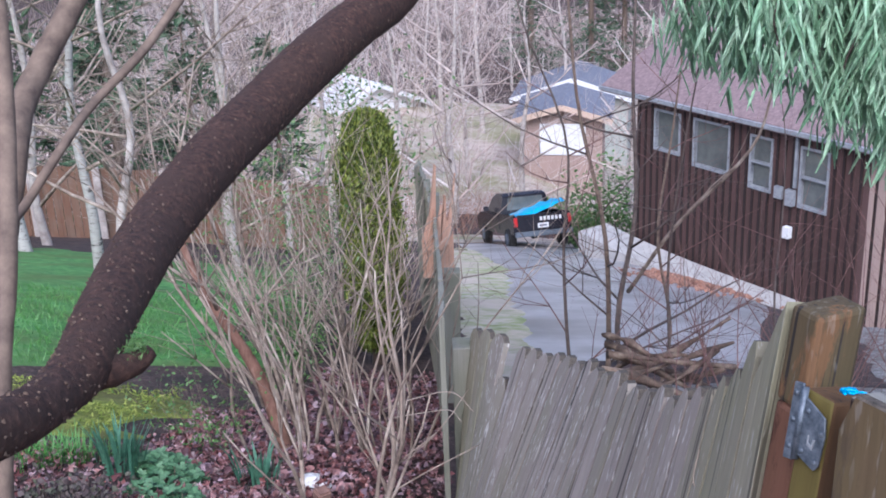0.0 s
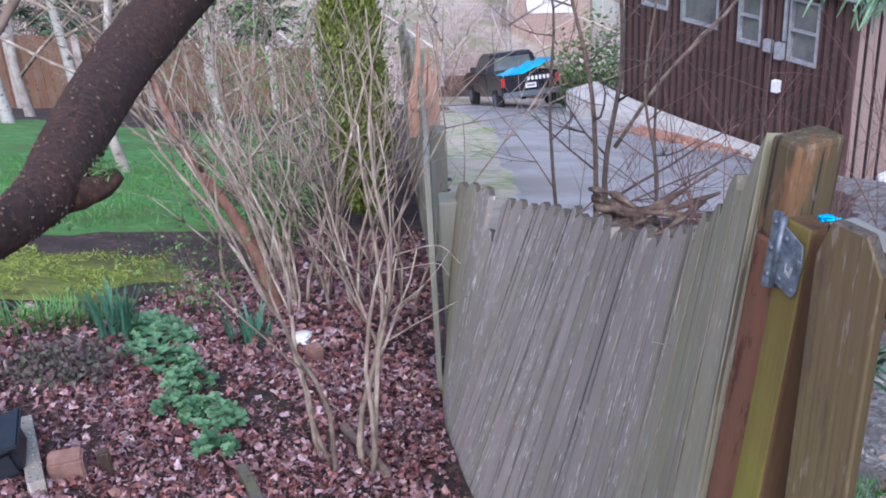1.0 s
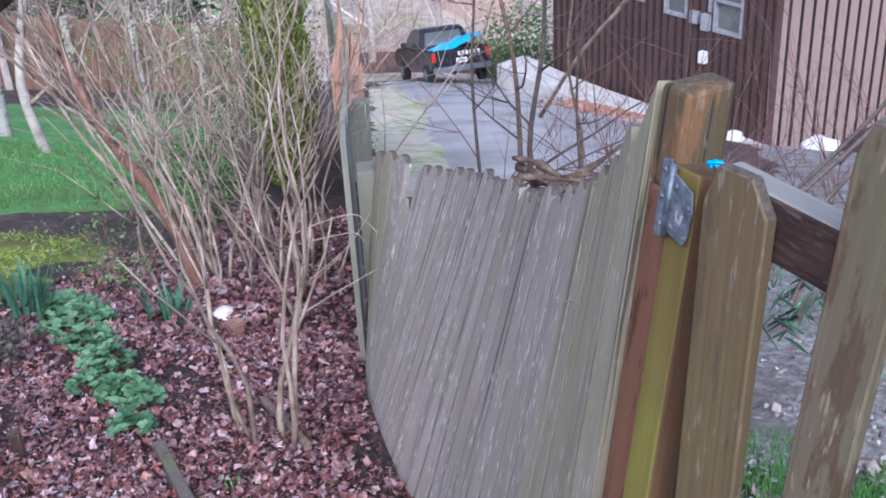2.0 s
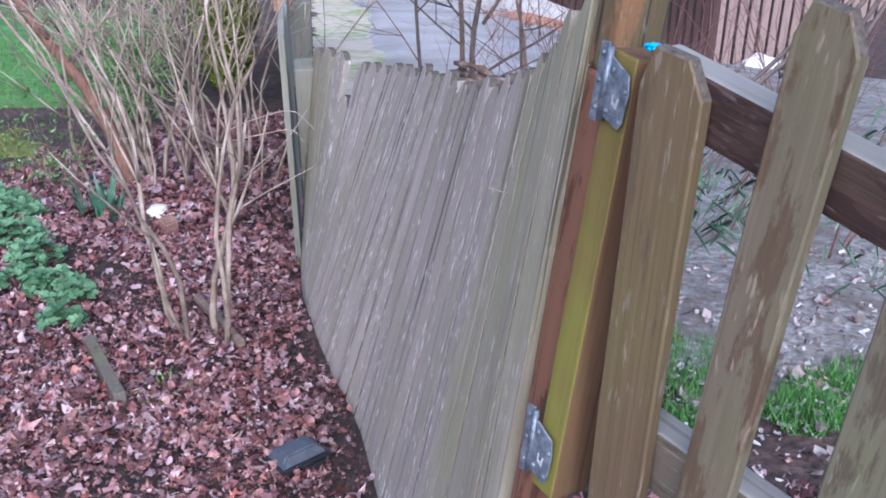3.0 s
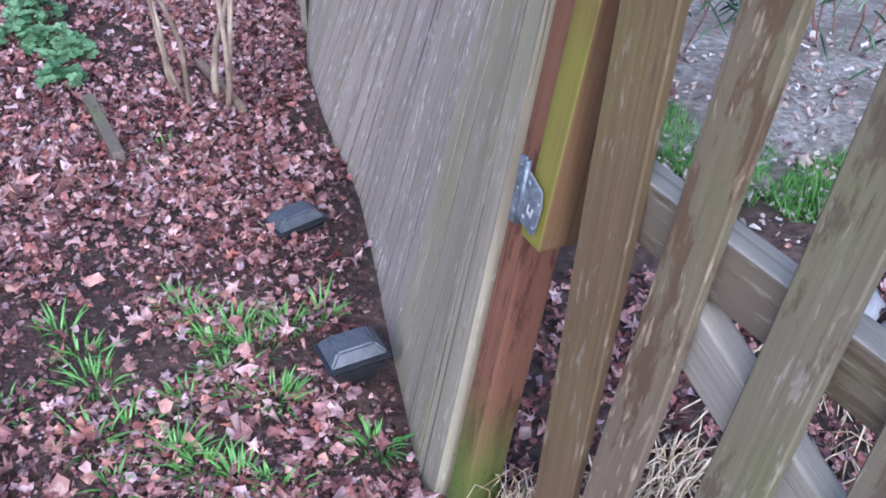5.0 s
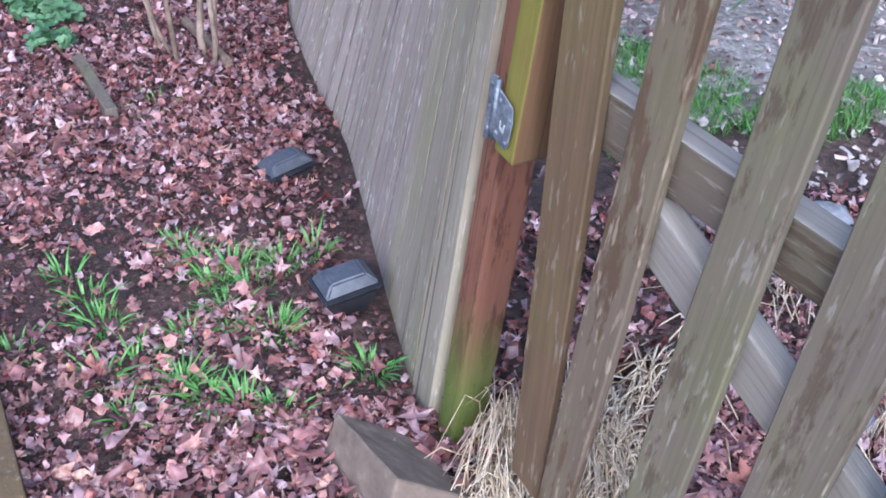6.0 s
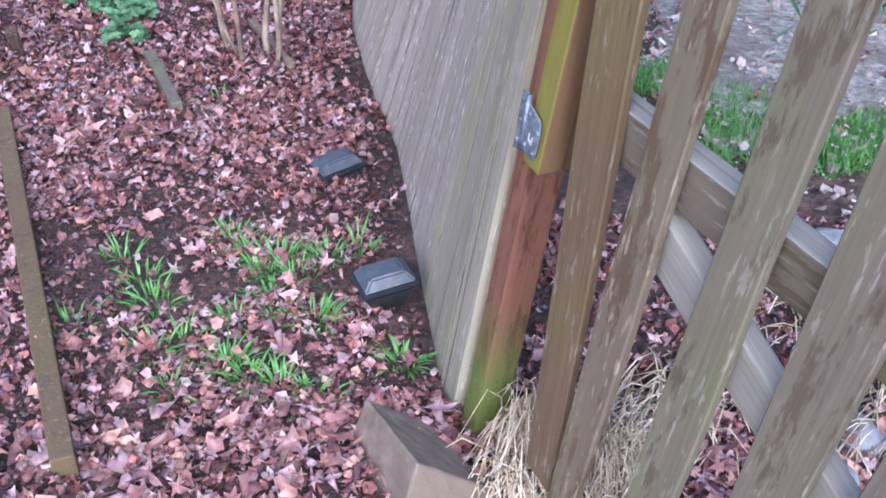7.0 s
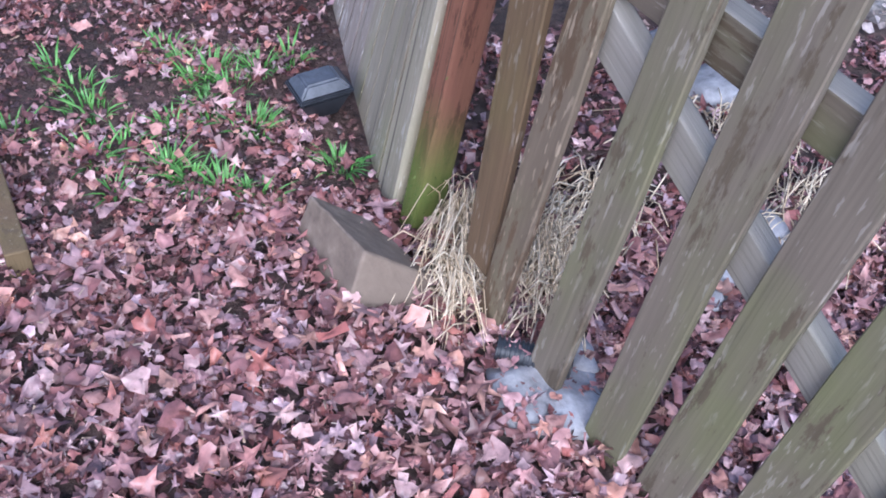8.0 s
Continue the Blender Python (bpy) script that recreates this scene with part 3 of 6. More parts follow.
def ground_sheet():
    xs = sorted(set([round(-3 + 0.15 * i, 3) for i in range(41)] + [-400, -200, -120, -80, -60, -45, -35, -28, -22, -18, -15, -12, -10, -8, -7, -6, -5, -4, -3.5, 4, 5, 6, 7, 8, 10, 12, 15, 18, 22, 28, 35, 45, 60, 80, 120, 200, 400]))
    ys = sorted(set([round(-2 + 0.15 * i, 3) for i in range(54)] + [-400, -200, -80, -30, -12, -6, -3] + [7, 8, 9, 10, 11, 12, 13, 14, 15, 16, 18, 20, 22, 24, 26, 28, 30, 33, 36, 40, 46, 55, 70, 90, 130, 200, 400]))
    V = [(x, y, far_rise(x, y) + (0.012 * noise.fractal((x * 2.5, y * 2.5, 0.7), 1.0, 2.0, 4) if abs(x) < 4 and -2 <= y < 7 else 0)) for y in ys for x in xs]
    n = len(xs)
    F = [(j * n + i, j * n + i + 1, (j + 1) * n + i + 1, (j + 1) * n + i) for j in range(len(ys) - 1) for i in range(n - 1)]
    ob = mesh("ground", V, F, EARTH, None, "", True)
    tagged(ob, "sloping damp brown earth under leaf litter", "ground", "", "structure")


ground_sheet()


def wavy(x, y, s=1.0):
    return noise.noise((x * s, y * s, 1.7))


def lawn_near(x):
    dip = 0.75 * math.exp(-((x + 1.45) / 0.55) ** 2)
    return 5.55 + dip + 0.14 * wavy(x, 0, 2.2) + 0.25 * max(0, -2.0 - x)


def lawn_right(y):
    return -0.95 - 0.12 * (y - 6) + 0.15 * wavy(0, y, 1.3)


def on_lawn(x, y):
    return y > lawn_near(x) and x < lawn_right(y)


def drive_left(y):
    return 0.45 + 0.035 * (y - 8) + 0.08 * wavy(3, y, 0.5) - 0.09 * max(0, y - 20)


def drive_right(y):
    return 2.2 + 0.29 * min(y - 7, 12) + 0.05 * max(0, y - 19) + 0.12 * wavy(9, y, 0.6)


sheet("lawn", lambda y: -15, lawn_right, lawn_near, lambda x: 16.6 - 0.25 * (x + 6) + 0.3 * wavy(x, 3), 110, 110, LAWN, 0.06, "damp green winter lawn with thin patches", 0.025)
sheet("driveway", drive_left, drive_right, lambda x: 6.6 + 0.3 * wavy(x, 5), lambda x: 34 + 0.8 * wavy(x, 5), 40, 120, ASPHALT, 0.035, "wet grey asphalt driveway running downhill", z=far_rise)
sheet("far_verge", lambda y: -8, lambda y: 16, lambda x: 33.5, lambda x: 70, 30, 40, FAR_VERGE, 0.05, "rough beige and green verge beyond the driveway", 0.0, z=far_rise)
sheet("moss_bed", lambda y: -3.4, lambda y: -1.3 + 0.25 * wavy(2, y, 2.5), lambda x: 4.1 + 0.3 * wavy(x, 1, 2.5) + 0.15 * (x + 1.8), lambda x: 5.35 + 0.2 * wavy(x, 8, 2.5), 60, 40, MOSS, 0.045, "yellow-green moss over bare soil beside the lawn", 0.025)
sheet("grass_verge", lambda y: 0.06, lambda y: (0.5 + 0.055 * (y - 4) if y < 8 else drive_left(y) + 0.25) + 0.1 * wavy(4, y, 1.2), lambda x: 3.9, lambda x: 30, 16, 200, VERGE, 0.02, "strip of rough green grass along the driveway", 0.02)
sheet("gravel_slope", lambda y: 0.85 + 0.15 * wavy(6, y, 2) if y < 6.3 else drive_right(y) + 0.7, lambda y: 4.5 + 0.3 * max(0, y - 4), lambda x: 1.85 + 0.25 * wavy(x, 2, 2), lambda x: 14.0, 50, 90, GRAVEL, 0.045, "grey gravel slope behind the gate", 0.02)

# ---- fence ----
# Heads and feet of the boards beside the gate: y of head; head x, head z, y of foot.
HEADS = [(1.225, 0.398, 0.985, 1.085), (1.30, 0.386, 0.905, 1.22), (1.40, 0.374, 0.815, 1.42), (1.56, 0.355, 0.705, 1.68), (1.81, 0.333, 0.60, 2.05), (2.13, 0.309, 0.472, 2.38), (2.5, 0.27, 0.325, 2.68), (2.85, 0.2, 0.19, 2.93), (3.22, 0.08, 0.08, 3.14)]
FEET = [(1.07, 0.213), (1.21, 0.19), (1.5, 0.168), (1.8, 0.146), (2.12, 0.115), (2.38, 0.062), (2.6, 0.02), (2.89, -0.015), (3.2, -0.015), (4.15, -0.02), (6.3, -0.08), (9.5, -0.2), (14.4, -0.39)]


def near_fence():
    rnd = random.Random(4)
    fence = thing("picket_fence", (0.2, 1.1, height(0.2, 1.1)), "leaning grey weathered picket fence panel with a sagging toothed top", "fence")
    y = 1.225
    k = 0
    while y < 3.2:
        step = between([(1.22, 0.066), (1.27, 0.04), (1.55, 0.052), (1.85, 0.075), (2.2, 0.092), (3.2, 0.1)], y)[0] * rnd.uniform(0.85, 1.15)
        (hx, hz, fy), (hx2, hz2, fy2) = between(HEADS, y), between(HEADS, y + step)
        fx, fx2 = between(FEET, fy)[0], between(FEET, fy2)[0]
        f0, f1 = Vector((fx, fy, height(fx, fy) - 0.03)), Vector((fx2, fy2, height(fx2, fy2) - 0.03))
        h0, h1 = Vector((hx, y, hz)), Vector((hx2, y + step, hz2))
        drop = rnd.uniform(-0.014, 0.008) - (0.13 if y < 2.88 <= y + step else 0) + (0.02 if k == 0 else 0)
        way = (h0 - f0).normalized() * drop
        gap = rnd.uniform(0.03, 0.075)
        cast = Vector((rnd.uniform(-0.0012, 0.0012), 0, 0))
        wood_of = FENCE_OLIVE if k < 5 or y > 2.95 else FENCE_WOOD
        ruled_board("picket", (f0.lerp(f1, gap) + cast, f1.lerp(f0, gap) + cast), (h0.lerp(h1, gap) + way + cast, h1.lerp(h0, gap) + way + cast), (1, 0.25, 0), 0.024 if k == 0 else 0.017, wood_of, fence, "tip" if k == 0 else "tooth", rnd)
        y += step
        k += 1
    for za in (0.28, 0.78):
        pts = []
        for yy in (1.27, 1.7, 2.2, 2.8):
            hx, hz, fy = between(HEADS, yy)
            fx = between(FEET, fy)[0]
            f, t = Vector((fx, fy, height(fx, fy))), Vector((hx, yy, hz))
            pts.append(f.lerp(t, za) + Vector((0.075, 0.02, 0)))
        for a, b in zip(pts, pts[1:]):
            beam("rail", a, b, (0, 0, 1), 0.07, 0.035, RAIL_WOOD, fence)
    return fence


near_fence()

# The fence goes on downhill: y of board; head x, head z.
FAR_HEADS = [(3.3, -0.01, 0.16), (3.6, -0.01, 0.04), (5.2, -0.03, -0.46), (6.2, -0.05, -0.62), (6.9, -0.1, -0.62), (9.4, -0.2, -1.2), (13.0, -0.34, -2.3)]


def split_stub(at):
    """The standing stub of a snapped board, with a ragged upper edge."""
    x, y, z = at
    top = [0.24, 0.16, 0.3, 0.2, 0.34, 0.22, 0.28]
    V = [(x + 0.03 * i - 0.03, y + o, z + h) for o in (0, 0.02) for h_of in (lambda i: 0.0, lambda i: top[i]) for i in range(7) for h in (h_of(i),)]
    F = []
    for i in range(6):
        F += [(i, i + 1, i + 8, i + 7), (i + 14, i + 21, i + 22, i + 15), (i + 7, i + 8, i + 22, i + 21), (i, i + 14, i + 15, i + 1)]
    return V, F + [(0, 7, 21, 14), (6, 20, 27, 13)]


def far_fence():
    rnd = random.Random(9)
    fence = thing("board_fence", (-0.02, 3.4, height(-0.02, 3.4)), "green-grey board fence running downhill, partly broken", "fence")
    y = 3.2
    while y < 12.5:
        step = 0.14
        hx, hz = between(FAR_HEADS, y)
        fx = between(FEET, y)[0]
        foot, head = Vector((fx, y, height(fx, y) - 0.04)), Vector((hx, y + rnd.uniform(-0.02, 0.02), hz + rnd.uniform(-0.03, 0.02)))
        picket("board", foot, head, (0, 1, 0), step * 0.97, step * 0.97, 0.018, FAR_WOOD, fence, "flat", rnd)
        y += step
    for yy in (3.26, 5.6, 8.0, 10.4):
        hx, hz = between(FAR_HEADS, yy)
        fx = between(FEET, yy)[0]
        beam("fence_post", (fx + 0.07, yy, height(fx, yy) - 0.1), (hx + 0.07, yy, hz - 0.16), (1, 0, 0), 0.085, 0.085, FAR_WOOD, fence)
    broken = mesh("broken_board", *split_stub((-0.1, 6.24, -0.98)), BROKEN, fence, "splintered orange-brown broken board")
    for k in range(7):
        a = Vector((-0.12 + 0.022 * k, 6.22 + rnd.uniform(-0.02, 0.02), -0.78 + rnd.uniform(-0.05, 0.05)))
        b = a + Vector((rnd.uniform(0.0, 0.1), rnd.uniform(-0.03, 0.03), rnd.uniform(0.14, 0.44)))
        part("splinter", beam_bm(a, b, (1, 0.3, 0), rnd.uniform(0.025, 0.05), rnd.uniform(0.012, 0.03), 0.005, 0), BROKEN, broken)


far_fence()

# ---- gate post and gate ----
def slanted_block(name, foot, head, across, deep, material, parent, label="", bevel=0.005, face=None):
    """A squared timber whose near edge runs from foot to head; across and deep are its two sides. face: another material on the side that looks back along `deep`."""
    foot, head, across, deep = (Vector(q) for q in (foot, head, across, deep))
    bm = bmesh.new()
    rows = [[bm.verts.new(p + a + b) for a, b in ((Vector(), Vector()), (across, Vector()), (across, deep), (Vector(), deep))] for p in (foot, head)]
    for i in range(4):
        bm.faces.new((rows[0][i], rows[0][(i + 1) % 4], rows[1][(i + 1) % 4], rows[1][i]))
    bm.faces.new(rows[0][::-1])
    bm.faces.new(rows[1])
    bmesh.ops.recalc_face_normals(bm, faces=bm.faces)
    bmesh.ops.bevel(bm, geom=bm.edges[:], offset=bevel, segments=2, affect="EDGES", profile=0.6)
    ob = part(name, bm, material, parent, label, False, axes(head - foot, across))
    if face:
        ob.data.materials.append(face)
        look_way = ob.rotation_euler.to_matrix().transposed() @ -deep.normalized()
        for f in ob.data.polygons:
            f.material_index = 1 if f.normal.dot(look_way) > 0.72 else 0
    return ob


POST_FOOT, POST_HEAD = Vector((0.235, 1.024, -0.3)), Vector((0.417, 1.171, 0.994))
POST_L, POST_R = Vector((-0.017, 0.042, 0)), Vector((0.06, 0.0245, 0))
post = thing("gate_post", (0.25, 1.04, -0.26), "square weathered wooden gate post, red-brown below, grey on top", "post")
middle = POST_FOOT.lerp(POST_HEAD, 0.914)
slanted_block("post_foot", POST_FOOT, middle, POST_R, POST_L, RED_WOOD, post, "bare red-brown wood, green at its foot", 0.006)
slanted_block("post_head", middle + Vector((0, 0, 0.001)), POST_HEAD, POST_R * 1.02, POST_L * 1.02, POST_WOOD, post, "grey cracked post head", 0.006)

# The gate's plane: GDIR runs from the hinges to the latch side, GN out of its back.
GN = Vector((0.867, 0.486, -0.112)).normalized()
GDIR = Vector((0.489, -0.872, 0)).normalized()
gate = thing("wooden_gate", (0.36, 0.85, height(0.36, 0.85)), "sagging olive-grey picket gate hung on steel hinges", "gate")
# Edges of each board at z -0.1 and 1.1 (near the hinges first), then its foot and head heights, cut and wood.
GATE_BOARDS = [((0.317, 0.900), (0.395, 1.038), (0.355, 0.833), (0.443, 0.952), -0.10, 0.985, 0.007, GATE_BROWN), ((0.352, 0.838), (0.480, 0.887), (0.387, 0.777), (0.520, 0.815), -0.185, 1.077, 0.0, GATE_FLAKED),
               ((0.420, 0.717), (0.552, 0.758), (0.462, 0.642), (0.594, 0.683), -0.25, 1.10, 0.0, GATE_WOOD), ((0.492, 0.588), (0.616, 0.644), (0.538, 0.506), (0.670, 0.548), -0.27, 1.11, 0.0, GATE_WOOD),
               ((0.553, 0.480), (0.695, 0.510), (0.599, 0.397), (0.741, 0.428), -0.27, 1.12, 0.0, GATE_WOOD), ((0.622, 0.362), (0.764, 0.391), (0.668, 0.279), (0.810, 0.309), -0.235, 1.12, 0.0, GATE_WOOD),
               ((0.691, 0.244), (0.833, 0.273), (0.737, 0.161), (0.879, 0.191), -0.23, 1.13, 0.0, GATE_WOOD)]
prnd = random.Random(2)
for la, lb, ra, rb, z0, z1, set_back, m in GATE_BOARDS:
    def along(a, b, z):
        k = (z + 0.1) / 1.2
        return Vector((a[0] + (b[0] - a[0]) * k, a[1] + (b[1] - a[1]) * k, z)) + GN * set_back
    ruled_board("picket", (along(la, lb, z0), along(ra, rb, z0 - 0.012) - GDIR * 0.014), (along(la, lb, z1), along(ra, rb, z1) - GDIR * 0.014), GN, 0.016, m, gate, "ear", prnd, worn=0.003, ease=0.0022)
STILE_FOOT, STILE_HEAD = Vector((0.321, 0.982, 0.431)), Vector((0.409, 1.085, 0.938))
slanted_block("stile", STILE_FOOT, STILE_HEAD, Vector((-0.0175, 0.037, 0)), Vector((0.846, 0.474, -0.244)) * 0.06, BROWN_STILE, gate, "wet brown stile with a yellow-green algae-stained face", 0.004, STILE_WOOD)


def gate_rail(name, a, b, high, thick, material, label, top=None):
    """A rail behind the boards: a and b lie on the upper front edge. top: paler wood that puts light from above into
    the upper face's colour.
    """
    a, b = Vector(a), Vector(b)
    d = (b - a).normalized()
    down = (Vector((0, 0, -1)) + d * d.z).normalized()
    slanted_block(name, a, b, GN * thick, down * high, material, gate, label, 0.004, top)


# Rail tops take the pale brace wood, as if lit from above.
gate_rail("upper_rail", (0.405, 1.035, 0.972), (0.80, 0.305, 0.93), 0.068, 0.04, RAIL_WOOD, "dark wet upper rail, grey top painted paler as if lit", BRACE_WOOD)
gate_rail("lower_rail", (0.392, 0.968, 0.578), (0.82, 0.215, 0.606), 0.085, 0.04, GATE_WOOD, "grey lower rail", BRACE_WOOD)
gate_rail("brace", Vector((0.437, 0.868, 0.505)), Vector((0.77, 0.215, 0.205)), 0.085, 0.036, BRACE_WOOD, "pale grey diagonal brace")


def hinge(top, foot):
    """A gate hinge: barrel with pin, a strip leaf on the post and a clipped leaf on the gate, with bolts and a slot."""
    top, foot = Vector(top), Vector(foot)
    up = (top - foot).normalized()
    L = (top - foot).length
    s = GDIR - up * GDIR.dot(up)
    s.normalize()
    n = s.cross(up)
    if n.y > 0:
        n = -n
    foot = foot + n * 0.003
    t = Tubes()
    t.add([foot + s * 0.0155 + n * 0.002 + up * (L * k) for k in (0.04, 0.96)], [0.0042, 0.0042], 12)
    h = t.obj("hinge", STEEL, gate, "galvanised steel hinge with round bolts")

    def plate(name, pts, thick, parent, label="", material=STEEL, lift=0.0):
        bm = bmesh.new()
        r = [[bm.verts.new(foot + s * a + up * (b * L) + n * o) for a, b in pts] for o in (lift, lift + thick)]
        k = len(pts)
        for i in range(k):
            bm.faces.new((r[0][i], r[0][(i + 1) % k], r[1][(i + 1) % k], r[1][i]))
        bm.faces.new(r[0][::-1])
        bm.faces.new(r[1])
        bmesh.ops.recalc_face_normals(bm, faces=bm.faces)
        bmesh.ops.bevel(bm, geom=bm.edges[:], offset=min(0.0008, thick * 0.3), segments=1, affect="EDGES")
        return part(name, bm, material, parent, label)

    plate("post_leaf", [(0.0, 0), (0.013, 0.01), (0.014, 1.0), (0.001, 0.99)], 0.003, h)
    plate("gate_leaf", [(0.018, 0.1), (0.042, -0.02), (0.047, 0.06), (0.05, 0.44), (0.047, 0.66), (0.02, 0.84)], 0.003, h)
    plate("slot", [(0.029, 0.27), (0.037, 0.22), (0.0395, 0.36), (0.0365, 0.36), (0.035, 0.28), (0.031, 0.31), (0.031, 0.4), (0.029, 0.4)], 0.0012, h, "pale worn stamp on the hinge leaf", TRIM, 0.003)
    for a, b in ((0.023, 0.17), (0.042, 0.09), (0.045, 0.46), (0.024, 0.68), (0.006, 0.18), (0.006, 0.52), (0.006, 0.86)):
        bm = bmesh.new()
        bmesh.ops.create_uvsphere(bm, u_segments=10, v_segments=6, radius=0.0036)
        for v in bm.verts:
            v.co.z *= 0.6
        rot = Matrix((s, up, n)).transposed().to_4x4()
        bm.transform(Matrix.Translation(foot + s * a + up * (b * L) + n * 0.003) @ rot)
        part("bolt", bm, STEEL, h)


hinge((0.384, 1.128, 0.944), (0.371, 1.110, 0.862))
hinge((0.307, 1.052, 0.527), (0.295, 1.032, 0.444))

# blue twine knotted over the upper rail
tw = Tubes()
trnd = random.Random(8)
c0 = Vector((0.420, 1.080, 0.951))
for k in range(3):
    tw.add(spline([c0 + Vector((trnd.uniform(-0.008, 0.008), trnd.uniform(-0.005, 0.005), trnd.uniform(0, 0.006))) for _ in range(6)], 22), [0.0016] * 22, 6)
tw.add(spline([c0, c0 + Vector((0.015, -0.004, 0.002)), c0 + Vector((0.02, -0.008, -0.004))], 8), [0.0014] * 8, 6)
tagged(tw.obj("blue_twine", TWINE, None, "", c0[:]), "scrap of bright blue twine knotted over the gate rail", "twine")


def post_moss():
    rs = np.random.RandomState(33)
    P = []
    a, b = POST_FOOT + (POST_L + POST_R) / 2, middle + (POST_L + POST_R) / 2
    ax = (b - a).normalized()
    s1 = POST_R.normalized()
    s1 = (s1 - ax * s1.dot(ax)).normalized()
    s2 = ax.cross(s1)
    while len(P) < 900:
        k = abs(rs.normal(0, 0.09)) + 0.06
        u = rs.uniform(-0.045, 0.045)
        for face in (s2, -s2, s1, -s1):
            side = s1 if face in (s2, -s2) else s2
            P.append((a + ax * (k * 1.1) + side * u * (0.65 if side is s1 else 0.45) + face * (0.0325 if face in (s1, -s1) else 0.0228))[:])
    scatter("moss", np.array(P), SPRAY[0], SPRAY[1], rs.uniform(0.003, 0.008, len(P)), MOSS_BITS, 34, post, tilt=1.2, label="thin green moss low on the post")["kind"] = "stuff"


post_moss()

# ---- limbs overhead ----
def overhead():
    tree = thing("overhanging_tree", (-0.9, 0.45, height(-0.9, 0.45)), "dark red-brown tree limb arching across the view", "tree")
    t = Tubes()
    rnd = random.Random(3)
    pts = spline([(-0.6, 0.1, -0.1), (-0.38, 0.22, 0.9), (-0.225, 0.36, 1.27), (-0.203, 0.42, 1.281), (-0.1945, 0.47, 1.272), (-0.1885, 0.53, 1.255), (-0.189, 0.58, 1.243), (-0.188, 0.612, 1.2405), (-0.191, 0.65, 1.24), (-0.196, 0.7, 1.237), (-0.201, 0.77, 1.234), (-0.205, 0.86, 1.231), (-0.199, 0.94, 1.234), (-0.19, 1.02, 1.239), (-0.177, 1.1, 1.244), (-0.16, 1.18, 1.251), (-0.128, 1.28, 1.27), (-0.085, 1.4, 1.291), (-0.03, 1.53, 1.315), (0.05, 1.7, 1.4), (0.12, 1.85, 1.6)], 190)
    rad = [between([(0, 0.045), (25, 0.014), (52, 0.0135), (66, 0.0165), (85, 0.0195), (105, 0.0235), (125, 0.0265), (155, 0.030), (189, 0.026)], i)[0] for i in range(190)]
    t.add(pts, rad, 26, 0.015, rnd)
    t.obj("trunk", BARK, tree)
    s = Tubes()
    s.add(spline([(-0.186, 0.612, 1.236), (-0.174, 0.62, 1.233), (-0.163, 0.63, 1.233), (-0.155, 0.637, 1.236)], 10), [0.011, 0.0108, 0.0102, 0.0095, 0.0085, 0.0075, 0.007, 0.006, 0.0055, 0.004], 12, 0.08, rnd)
    s.obj("cut_stub", BARK, tree, "short mossy stub of a cut branch")
    rs = np.random.RandomState(4)
    moss = [(-0.162 + rs.normal(0, 0.004), 0.63 + rs.normal(0, 0.004), 1.242 + rs.normal(0, 0.003)) for _ in range(160)]
    scatter("moss", np.array(moss), SPRAY[0], SPRAY[1], rs.uniform(0.0025, 0.005, 160), SHRUB_LEAF, 5, tree, tilt=1.0, label="green moss on the stub")
    dots = []
    for i in range(30, 165):
        for _ in range(9):
            u = Vector((rs.normal(), rs.normal(), rs.normal()))
            d = (pts[i + 1] - pts[i - 1]).normalized()
            u = (u - d * u.dot(d)).normalized()
            dots.append((pts[i] + u * rad[i] * 1.005 + d * rs.normal(0, 0.004))[:])
    dots = np.array(dots)
    T = [(0.5, 0, 0.1), (-0.5, 0, 0.1), (0, 0.35, 0.1), (0, -0.35, 0.1), (0, 0, 0.45), (0, 0, -0.3)]
    scatter("bark_speckle", dots, T, [(0, 2, 4), (2, 1, 4), (1, 3, 4), (3, 0, 4), (2, 0, 5), (1, 2, 5), (3, 1, 5), (0, 3, 5)], rs.uniform(0.001, 0.0034, len(dots)), LENTICEL, 6, tree, tilt=1.0, label="small pale corky bark spots")["kind"] = "stuff"
    for name, pp, r0, r1, m in (("branch", [(-0.40, 1.0, 1.1), (-0.377, 1.05, 1.234), (-0.379, 1.1, 1.275), (-0.371, 1.15, 1.307), (-0.343, 1.2, 1.364), (-0.3, 1.26, 1.45)], 0.013, 0.012, BROWN_BARK),
                                ("branch", [(-0.358, 0.95, 1.203), (-0.354, 1.0, 1.211), (-0.327, 1.05, 1.253), (-0.312, 1.1, 1.277), (-0.27, 1.15, 1.317), (-0.243, 1.2, 1.354), (-0.19, 1.26, 1.42)], 0.0042, 0.0046, BROWN_BARK),
                                ("branch", [(-0.312, 0.74, 1.03), (-0.315, 0.8, 1.149), (-0.319, 0.85, 1.201), (-0.323, 0.9, 1.276), (-0.331, 0.95, 1.355), (-0.34, 1.0, 1.5)], 0.0085, 0.0075, BROWN_BARK)):
        b = Tubes()
        q = spline(pp, 24)
        b.add(q, [r0 + (r1 - r0) * i / 23 for i in range(24)], 10, 0.05, rnd)
        b.obj(name, m, tree)


overhead()

